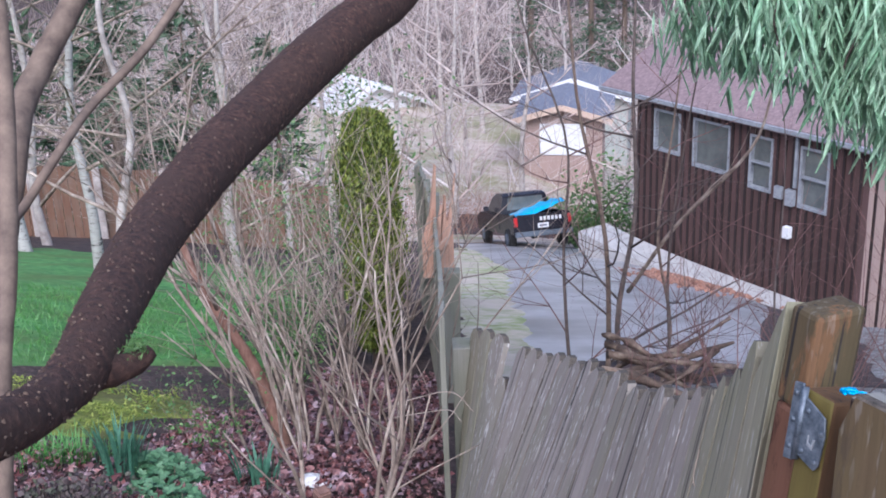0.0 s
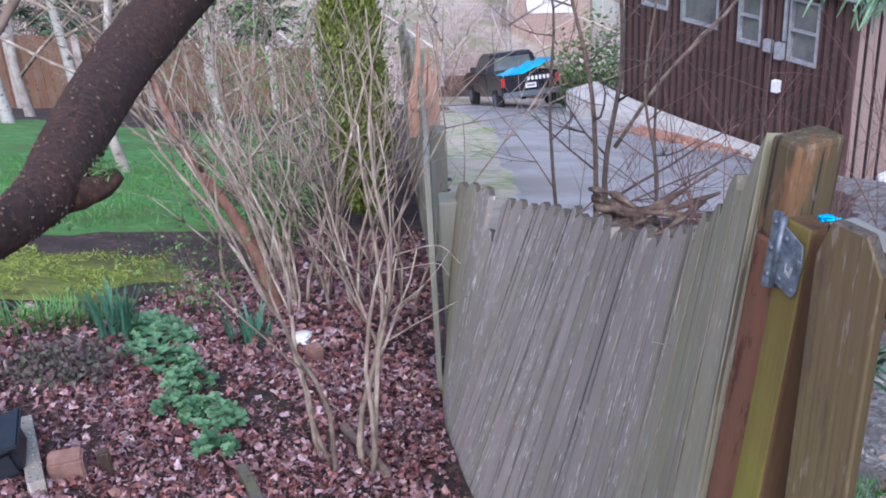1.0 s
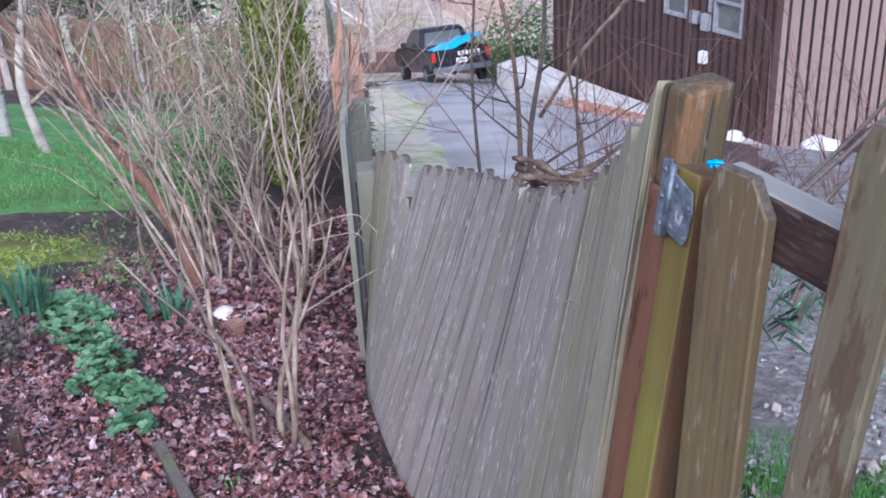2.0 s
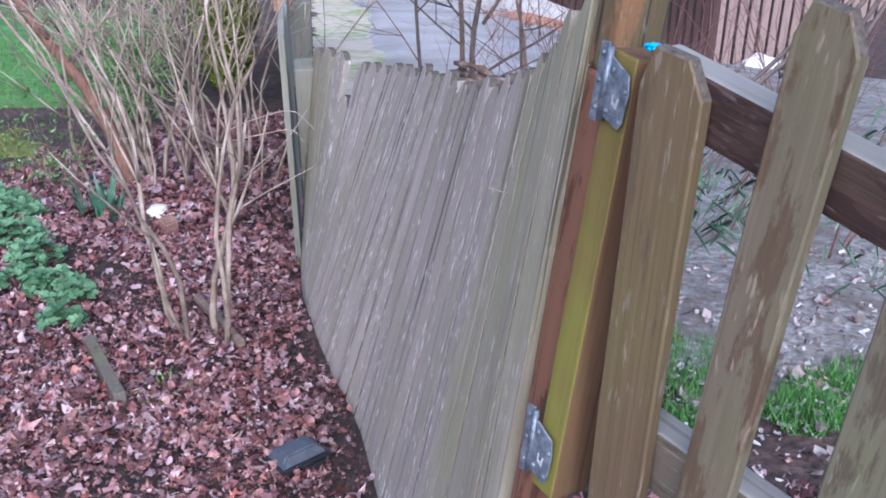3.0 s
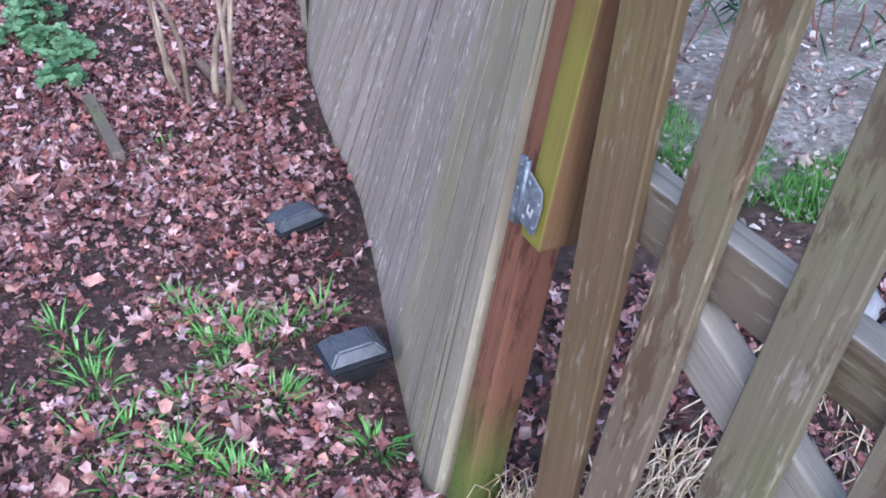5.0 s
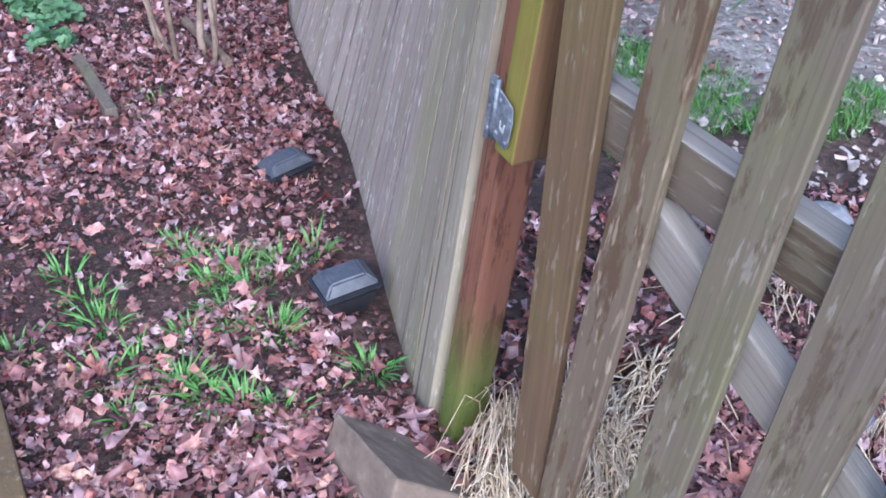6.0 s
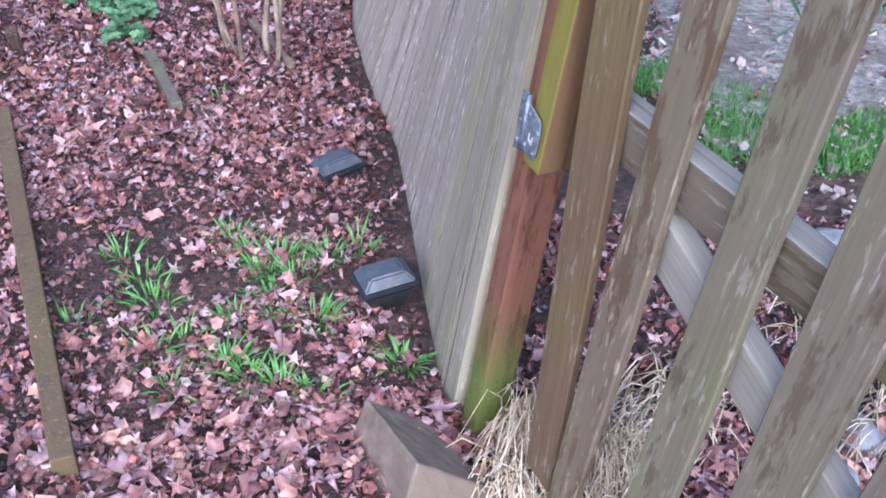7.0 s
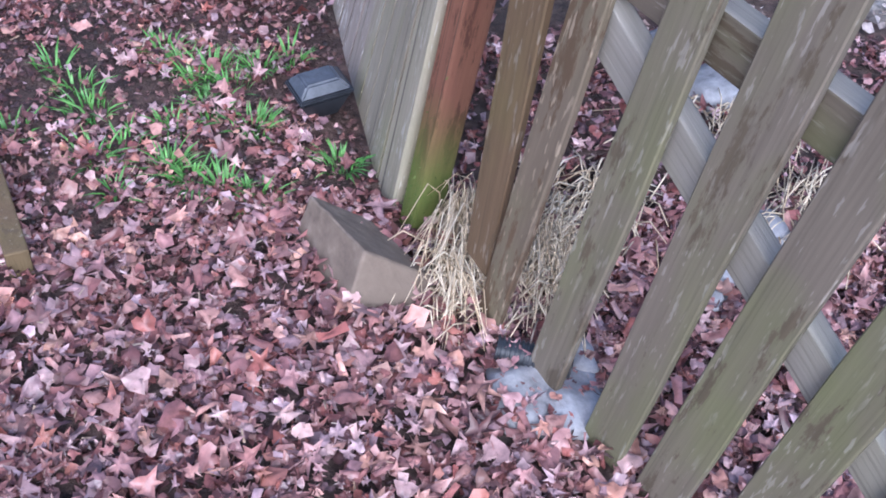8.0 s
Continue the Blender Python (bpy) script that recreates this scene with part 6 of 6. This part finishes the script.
def dry_straw():
    rnd = random.Random(19)
    t = Tubes()
    # standing stalks that droop over, then a flat mat of fallen ones
    for x, y, r, n, L in ((0.345, 1.02, 0.02, 150, 0.2), (0.315, 0.92, 0.022, 90, 0.13), (0.47, 1.0, 0.03, 120, 0.13)):
        for _ in range(n):
            p = Vector((x + rnd.gauss(0, r), y + rnd.gauss(0, r), 0))
            p.z = height(p.x, p.y) - 0.005
            d = Vector((rnd.gauss(-0.005, 0.018), rnd.gauss(-0.03, 0.03), 0))
            l = L * rnd.uniform(0.5, 1.1)
            t.add([p, p + d * 0.2 + Vector((0, 0, l * 0.6)), p + d * 0.8 + Vector((0, 0, l * 0.85)), p + d * 2.2 + Vector((0, 0, l * 0.5))], [0.0016, 0.0015, 0.0012, 0.0006], 3)
    for x, y, rx, ry, n, L in ((0.315, 0.91, 0.03, 0.05, 200, 0.1), (0.48, 0.98, 0.045, 0.07, 700, 0.13), (0.6, 1.13, 0.06, 0.05, 260, 0.13), (1.02, 1.11, 0.07, 0.05, 160, 0.2), (0.97, 1.4, 0.06, 0.06, 60, 0.18)):
        for _ in range(n):
            p = Vector((x + rnd.gauss(0, rx), y + rnd.gauss(0, ry), 0))
            a = rnd.gauss(1.0, 0.5) + (math.pi if rnd.random() < 0.5 else 0)
            d = Vector((math.cos(a), math.sin(a), 0)) * L * rnd.uniform(0.4, 1.0)
            up = rnd.random() ** 1.5 * 0.055
            q, e = p + d * 0.5, p + d
            t.add([(p.x, p.y, height(p.x, p.y) + up * 0.5), (q.x, q.y, height(q.x, q.y) + up + 0.012), (e.x, e.y, height(e.x, e.y) + up * rnd.uniform(0.2, 1.1) + 0.004)], [0.002, 0.0018, 0.001], 3)
    tagged(t.obj("dry_straw", STRAW), "dry tan grass stalks matted under the gate", "straw", "", "stuff")


dry_straw()


def block():
    """A retaining-wall block that lies tipped against the foot of the post."""
    P = {"far": (0.065, 1.045, -0.107), "tip": (0.15, 0.872, -0.055), "right": (0.269, 0.885, -0.155), "bf": (0.107, 0.812, -0.185), "bl": (0.014, 1.01, -0.25), "br": (0.237, 0.81, -0.205)}
    P = {k: Vector(v) for k, v in P.items()}
    P["back"] = P["far"] + P["right"] - P["tip"]
    P["bb"] = P["bl"] + P["br"] - P["bf"]
    bm = bmesh.new()
    v = {k: bm.verts.new(q) for k, q in P.items()}
    for f in (("far", "tip", "right", "back"), ("far", "bl", "bf", "tip"), ("tip", "bf", "br", "right"), ("right", "br", "bb", "back"), ("back", "bb", "bl", "far"), ("bl", "bb", "br", "bf")):
        bm.faces.new([v[k] for k in f])
    bmesh.ops.recalc_face_normals(bm, faces=bm.faces)
    bmesh.ops.bevel(bm, geom=bm.edges[:], offset=0.007, segments=3, affect="EDGES", profile=0.6)
    bmesh.ops.subdivide_edges(bm, edges=[e for e in bm.edges if e.calc_length() > 0.04], cuts=5, use_grid_fill=True)
    for q in bm.verts:
        q.co += Vector((noise.noise(q.co * 40), noise.noise(q.co * 40 + Vector((9, 0, 0))), noise.noise(q.co * 40 + Vector((0, 9, 0))))) * 0.0022
    ob = mesh("concrete_block", [q.co[:] for q in (bm.verts.index_update(), bm.verts)[1]], [[w.index for w in f.verts] for f in bm.faces], BLOCK, None, "", False, (0.13, 0.97, -0.2))
    bm.free()
    tagged(ob, "tan-grey concrete block tipped against the post's foot", "concrete block")


block()


def garden_lamp(x, y, yaw, tip, z):
    """A wedge-shaped black solar lamp lying in the leaves: body, rim and panel."""
    at = Vector((x, y, z))
    l = thing("garden_lamp", at, "black plastic wedge-shaped garden lamp lying in the leaves", "garden lamp", "lamps along the fence")
    m = Matrix.Translation(at) @ Matrix.Rotation(yaw, 4, "Z") @ Matrix.Rotation(tip, 4, "X")

    def frustum(name, w0, d0, w1, d1, z0, z1, material, label="", bev=0.006):
        bm = bmesh.new()
        a = [bm.verts.new((sx * w0 / 2, sy * d0 / 2, z0)) for sx, sy in ((-1, -1), (1, -1), (1, 1), (-1, 1))]
        b = [bm.verts.new((sx * w1 / 2, sy * d1 / 2, z1)) for sx, sy in ((-1, -1), (1, -1), (1, 1), (-1, 1))]
        for i in range(4):
            bm.faces.new((a[i], a[(i + 1) % 4], b[(i + 1) % 4], b[i]))
        bm.faces.new(a[::-1])
        bm.faces.new(b)
        bmesh.ops.bevel(bm, geom=bm.edges[:], offset=bev, segments=2, affect="EDGES")
        bm.transform(m)
        part(name, bm, material, l, label)

    frustum("body", 0.06, 0.045, 0.115, 0.085, -0.04, 0.02, BLACK_PLASTIC)
    frustum("rim", 0.118, 0.09, 0.118, 0.09, 0.0205, 0.03, BLACK_PLASTIC, "", 0.003)
    frustum("cap", 0.112, 0.084, 0.07, 0.05, 0.0305, 0.052, LAMP_TOP, "black sloping lamp top", 0.004)


garden_lamp(-0.015, 1.925, 0.5, -0.2, height(-0.015, 1.925) + 0.01)
garden_lamp(0.098, 1.42, 0.35, -0.12, height(0.098, 1.42) + 0.044)


def corrugated_pipe():
    t = Tubes()
    a, d = Vector((0.362, 0.742, height(0.365, 0.742) + 0.022)), Vector((0.93, -0.3, -0.06)).normalized()
    pts, rad = [], []
    for i in range(60):
        pts.append(a + d * (0.13 * i / 59))
        rad.append(0.024 + 0.0025 * math.sin(i * 1.7))
    t.add(pts, rad, 20)
    pipe = thing("drain_pipe", a, "black corrugated drain pipe poking out under the gate", "pipe")
    t.f = [f for f in t.f if len(f) == 4]
    t.obj("hose", BLACK_PLASTIC, pipe)
    u = Tubes()
    u.add([a + d * 0.002, a + d * 0.12], [0.02, 0.02], 20)
    u.f = [f[::-1] for f in u.f if len(f) == 4] + [tuple(range(20, 40))]
    u.obj("bore", BLACK_PLASTIC, pipe)


corrugated_pipe()


def stone(name, x, y, r, seed, m, label, category, group="", squash=0.6, up=0.0):
    bm = bmesh.new()
    bmesh.ops.create_icosphere(bm, subdivisions=3, radius=r)
    o = Vector((seed * 3.1, seed * 1.7, 0))
    for v in bm.verts:
        k = 1 + 0.35 * noise.noise(v.co / r * 1.3 + o) + 0.12 * noise.noise(v.co / r * 4 + o)
        v.co = Vector((v.co.x * k, v.co.y * k * 0.85, v.co.z * k * squash))
    at = Vector(ground_at(x, y, r * squash * 0.45 + up))
    bm.transform(Matrix.Translation(at))
    ob = mesh(name, [q.co[:] for q in (bm.verts.index_update(), bm.verts)[1]], [[w.index for w in f.verts] for f in bm.faces], m, None, "", True, at[:])
    bm.free()
    tagged(ob, label, category, group)


for k, (x, y, r) in enumerate(((-0.5, 3.6, 0.042), (-0.45, 3.57, 0.022), (-0.604, 2.3, 0.027), (-0.63, 2.27, 0.016), (-0.74, 1.95, 0.02), (-0.72, 2.62, 0.016), (-0.33, 3.1, 0.018), (-0.9, 2.7, 0.018), (-0.05, 2.24, 0.014))):
    stone("white_stone", x, y, r, k, QUARTZ, "small white stone half sunk in fallen leaves", "stone", "white stones in the bed")
for k, (x, y, r) in enumerate(((0.86, 0.95, 0.07), (0.95, 1.05, 0.06), (0.5, 0.74, 0.05), (0.78, 0.88, 0.05), (1.0, 1.5, 0.09), (1.12, 1.62, 0.08), (0.92, 1.68, 0.07), (1.2, 1.48, 0.08), (0.62, 0.72, 0.045), (0.7, 0.6, 0.05))):
    stone("grey_stone", x, y, r, 20 + k, STONE, "wet grey stone lying by the gate", "stone", "grey stones by the gate", 0.45)


for k, (x, y, r) in enumerate(((4.99, 11.4, 0.21), (4.25, 12.1, 0.12))):
    stone("white_sack", x, y, r, 40 + k, QUARTZ, "crumpled white sack lying on the brushy slope", "sack", "white sacks on the slope", 0.75)


def plank(name, a, b, w, t, m, label, category="board", side=(1, 0, 0), up=0.012, group=""):
    p, q = Vector(ground_at(*a, up)), Vector(ground_at(*b, up))
    bm = beam_bm(p, q, side, w, t, None, 0.004)
    ob = mesh(name, [v.co[:] for v in (bm.verts.index_update(), bm.verts)[1]], [[w_.index for w_ in f.verts] for f in bm.faces], m, None, "", False, p[:])
    bm.free()
    tagged(ob, label, category, group)


plank("edging_board", (-0.55, 2.5), (-0.43, 2.2), 0.03, 0.07, GATE_WOOD, "short grey edging board half buried in leaves", up=0.02)
plank("edging_board", (-0.83, 2.1), (-0.42, 0.93), 0.04, 0.07, GATE_BROWN, "long weathered edging board along the bed", up=0.022)
plank("edging_board", (-1.187, 2.73), (-1.035, 2.36), 0.045, 0.05, FENCE_WOOD, "grey weathered edging board beside a brick", up=0.03)
plank("wooden_stake", (-0.16, 2.48), (-0.3, 2.78), 0.02, 0.02, BROWN_BARK, "thin brown stake lying among shrub stems", up=0.04)
box_at = ground_at(-0.99, 2.47, 0.035)
for nm, pos, size, ang, lab in (("brick", box_at, (0.09, 0.06, 0.1), 0.2, "worn red-brown brick standing in the leaves"), ("brick", ground_at(-0.44, 3.38, 0.02), (0.05, 0.05, 0.085), 0.6, "worn brick among the shrub stems"), ("wooden_stub", ground_at(-0.9, 2.49, 0.04), (0.035, 0.03, 0.11), 0.4, "short dark wooden stub in the leaves")):
    b = thing(nm, pos, lab, nm.split("_")[-1] if nm != "brick" else "brick")
    bx = box("body", pos, size, BRICK if nm == "brick" else RAIL_WOOD, b, "", Matrix.Rotation(ang, 4, "Z") @ Matrix.Rotation(0.15, 4, "X"), 0.006)
tub = thing("plastic_tub", ground_at(-1.21, 2.47, 0.05), "dark blue-black plastic tub edge lying in the bed", "tub")
box("body", ground_at(-1.21, 2.47, 0.05), (0.22, 0.16, 0.09), BLACK_PLASTIC, tub, "", Matrix.Rotation(0.25, 4, "Z") @ Matrix.Rotation(-0.25, 4, "Y"), 0.015)
box("rim", ground_at(-1.21, 2.47, 0.1), (0.24, 0.18, 0.016), BLACK_PLASTIC, tub, "", Matrix.Rotation(0.25, 4, "Z") @ Matrix.Rotation(-0.25, 4, "Y"), 0.006)


def tendril(points, r):
    t = Tubes()
    t.add(spline(points, 24), [r * (1 - 0.5 * i / 23) for i in range(24)], 5)
    tagged(t.obj("dry_tendril", PALE_BARK, None, "", points[0]), "thin pale dry tendril hanging on the weathered fence", "tendril", "tendrils on the fence")


tendril([(0.3487, 1.404, 0.7), (0.3412, 1.4, 0.651), (0.3572, 1.398, 0.634), (0.3694, 1.39, 0.64)], 0.0011)
tendril([(0.3103, 1.405, 0.613), (0.3347, 1.4, 0.606), (0.358, 1.392, 0.613)], 0.0009)
tendril([(-0.19, 3.0, -0.081), (-0.084, 2.9, 0.006), (0.012, 2.85, 0.045), (0.069, 2.8, 0.01)], 0.0022)
tendril([(-0.169, 3.0, -0.11), (-0.057, 2.9, -0.04), (0.007, 2.85, -0.011), (0.036, 2.8, -0.022)], 0.002)


def flat_slab():
    bm = bmesh.new()
    bmesh.ops.create_grid(bm, x_segments=14, y_segments=14, size=0.5)
    for v in bm.verts:
        x, y = 0.44 + v.co.x * 0.2, 0.65 + v.co.y * 0.16
        v.co = Vector((x, y, height(x, y) + 0.03 + 0.01 * noise.noise((x * 20, y * 20, 0)) - 0.09 * max(0, v.co.length - 0.36)))
    bmesh.ops.solidify(bm, geom=bm.faces[:], thickness=0.03)
    ob = mesh("flat_stone", [q.co[:] for q in (bm.verts.index_update(), bm.verts)[1]], [[w.index for w in f.verts] for f in bm.faces], STONE, None, "", True, (0.44, 0.65, height(0.44, 0.65)))
    bm.free()
    tagged(ob, "flat grey stone sunk in the ground under the gate", "stone")


flat_slab()

# ---- leaf litter ----
def crumple(outline, seed, rough=0.16):
    rnd = random.Random(seed)
    k = len(outline)
    pull = [rnd.uniform(0.55, 1.25) for _ in outline]
    rim = [(x * s + rnd.uniform(-0.05, 0.05), y * s + rnd.uniform(-0.05, 0.05), rnd.uniform(-rough, rough)) for (x, y), s in zip(outline, pull)]
    mid = [(x * 0.55 + rnd.uniform(-0.03, 0.03), y * 0.55 + rnd.uniform(-0.03, 0.03), rnd.uniform(-0.5, 0.7) * rough) for x, y, z in rim]
    faces = [(0, 1 + i, 1 + (i + 1) % k) for i in range(k)] + [(1 + i, 1 + k + i, 1 + k + (i + 1) % k, 1 + (i + 1) % k) for i in range(k)]
    return [(0, 0, rnd.uniform(0, rough))] + mid + rim, faces


SCRAP = [(-0.3, -0.42), (0.2, -0.35), (0.42, 0.05), (0.12, 0.46), (-0.22, 0.25), (-0.4, 0.0)]
LONG = [(-0.12, -0.5), (0.14, -0.42), (0.2, 0.1), (0.06, 0.5), (-0.14, 0.3)]
LOBED = [(0.0, -0.5), (0.12, -0.22), (0.42, -0.28), (0.27, 0.0), (0.46, 0.22), (0.18, 0.2), (0.02, 0.52), (-0.2, 0.2), (-0.46, 0.2), (-0.28, 0.0), (-0.4, -0.3), (-0.12, -0.22)]
ROUND = [(0, -0.5), (0.24, -0.3), (0.33, 0.02), (0.2, 0.34), (0, 0.5), (-0.22, 0.32), (-0.3, 0.0), (-0.24, -0.3)]
RAGGED = [(0.02, -0.5), (0.16, -0.3), (0.38, -0.22), (0.3, 0.02), (0.4, 0.26), (0.14, 0.24), (-0.05, 0.5), (-0.24, 0.3), (-0.42, 0.1), (-0.26, -0.14)]
KINDS = [crumple(SCRAP, 1, 0.14), crumple(LONG, 2, 0.12), crumple(RAGGED, 3, 0.12), crumple(LOBED, 4, 0.18), crumple(LOBED, 15, 0.2), crumple(RAGGED, 6, 0.18), crumple(LONG, 7, 0.16), crumple(LOBED, 18, 0.16), crumple(ROUND, 9, 0.16)]


def litter():
    rs = np.random.RandomState(5)

    def spots(n, x0, x1, y0, y1, keep, lift):
        out = []
        while len(out) < n:
            x, y = rs.uniform(x0, x1), rs.uniform(y0, y1)
            if keep(x, y):
                out.append((x, y, height(x, y) + 0.012 * noise.fractal((x * 2.5, y * 2.5, 0.7), 1.0, 2.0, 4) + 0.006 + lift * rs.rand() ** 1.5))
        return np.array(out)

    def bed(x, y):
        bare = noise.noise((x * 2.3, y * 2.3, 4.0))
        if 1.02 < y < 1.95 and x > -0.8 and noise.noise((x * 5.5, y * 7.5, 1.5)) > 0.1 and rs.rand() < 0.68:
            return False
        if bare > 0.34 and rs.rand() < 0.6 and 0.95 < y:
            return False
        edge = between(FEET, max(y, 1.1))[0] + 0.3 * (y < 1.1)
        if 1.15 < y < 2.6 and x > edge - 0.09 + 0.05 * noise.noise((x * 9, y * 9, 2)) and rs.rand() < 0.75:
            return False
        return x < edge

    def lay(P, lo, hi, material, seed, power=1.6, lift_tilt=0.42):
        rs.shuffle(P)
        cut = np.array_split(P, len(KINDS))
        for i, (p, (tpl, faces)) in enumerate(zip(cut, KINDS)):
            ob = scatter("fallen_leaves", p, tpl, faces, lo + (hi - lo) * rs.rand(len(p)) ** power, material, seed + i, tilt=lift_tilt, curl=1.1, smooth=True)
            tagged(ob, "wet red-brown fallen leaves covering the ground", "leaf litter", "", "stuff")

    def outer(x, y):
        d = max(-1.1 - x, x - 1.0, 0.3 - y, y - 2.0, 0)
        return d > 0 and rs.rand() < math.exp(-d * 0.9) and x < between(FEET, max(y, 1.1))[0] + 3 * (y < 1.1)

    def thinning(x, y):
        """The leaves before the fence, thinning out raggedly away from it."""
        d = max(-0.95 - x, x - 1.15, 0.1 - y, 0) + 0.12 * noise.noise((x * 3, y * 3, 6.0))
        return (bed(x, y) or x > 0.3) and (d < 0.12 or rs.rand() < math.exp(-5 * (d - 0.12)))

    lay(spots(18000, -1.9, 2.0, -0.7, 1.14, thinning, 0.022), 0.014, 0.042, WET_SHADE_LEAVES, 90, 1.4, 0.25)
    lay(spots(7800, -1.9, 2.0, -0.7, 1.1, thinning, 0.035), 0.02, 0.066, LEAVES, 20, 1.6, 0.32)
    lay(spots(5600, -1.3, 0.3, 1.0, 1.9, bed, 0.022), 0.01, 0.034, WET_SHADE_LEAVES, 100, 1.4, 0.3)
    lay(spots(1700, -1.3, 0.3, 1.0, 1.9, bed, 0.03), 0.016, 0.05, LEAVES, 30, 1.7)
    # Under the shrubs their shade comes from this darker leaf colour.
    lay(spots(17000, -1.5, 0.15, 1.75, 3.4, bed, 0.03), 0.011, 0.042, WET_SHADE_LEAVES, 40, 1.9)
    lay(spots(5500, -1.9, 0.1, 3.2, 6.5, lambda x, y: bed(x, y) and not on_lawn(x, y) and (x > -1.2 or y < 3.9) and not (y > 5 and x < -0.8), 0.03), 0.02, 0.06, WET_SHADE_LEAVES, 50)
    lay(spots(1500, 0.3, 2.6, 0.9, 4.5, lambda x, y: x > between(HEADS, y)[0] - 0.02 and noise.noise((x * 2, y * 2, 8)) > -0.25, 0.02), 0.014, 0.045, WET_SHADE_LEAVES, 60)
    lay(spots(3600, 0.3, 1.5, 0.75, 1.75, lambda x, y: x > between(HEADS, max(y, 1.0))[0] - 0.1, 0.025), 0.014, 0.045, WET_SHADE_LEAVES, 110)
    lay(spots(3000, -3.4, 3.2, -2.2, 2.4, outer, 0.02), 0.03, 0.08, LEAVES, 70)
    grey = spots(5200, 0.85, 2.8, 1.75, 4.6, lambda x, y: x > between(HEADS, y)[0] + 0.45 and noise.noise((x * 2.4, y * 2.4, 3)) > -0.3, 0.03)
    for i, p in enumerate(np.array_split(grey, 3)):
        ob = scatter("slope_litter", p, *KINDS[(0, 1, 6)[i]], 0.012 + 0.04 * rs.rand(len(p)) ** 1.8, GREY_LITTER, 140 + i, tilt=0.4, curl=1.0, smooth=True)
        tagged(ob, "pale grey and pinkish shreds of old leaves on the slope", "leaf litter", "", "stuff")
    for i, p in enumerate(np.array_split(spots(15000, -1.3, 0.3, 0.9, 2.9, lambda x, y: x < between(FEET, max(y, 1.1))[0] - 0.005, 0.012), 2)):
        ob = scatter("leaf_crumbs", p, SHRED[0], SHRED[1], 0.005 + 0.013 * rs.rand(len(p)) ** 1.5, DARK_CRUMBS, 150 + i, tilt=0.35)
        tagged(ob, "small dark shreds of rotting leaves on damp soil", "leaf litter", "", "stuff")
    chips = spots(1300, -1.3, 0.2, 0.3, 3.5, bed, 0.04)
    ob = scatter("wood_chips", chips, CHIP[0], CHIP[1], 0.005 + 0.018 * rs.rand(1300) ** 2, CHIPS, 41, tilt=0.3)
    tagged(ob, "pale wood chips strewn among the leaves", "wood chips", "", "stuff")

    drift = np.array([(x, y, height(x, y) + 0.06) for x, y in zip(rs.normal(3.95, 0.28, 1500), rs.normal(17.6, 1.1, 1500))])
    ob = scatter("leaf_drift", drift, *KINDS[0], rs.uniform(0.08, 0.15, 1500), RUSSET, 131, tilt=0.3)
    tagged(ob, "russet leaves blown along the driveway's edge", "leaf litter", "", "stuff")


litter()
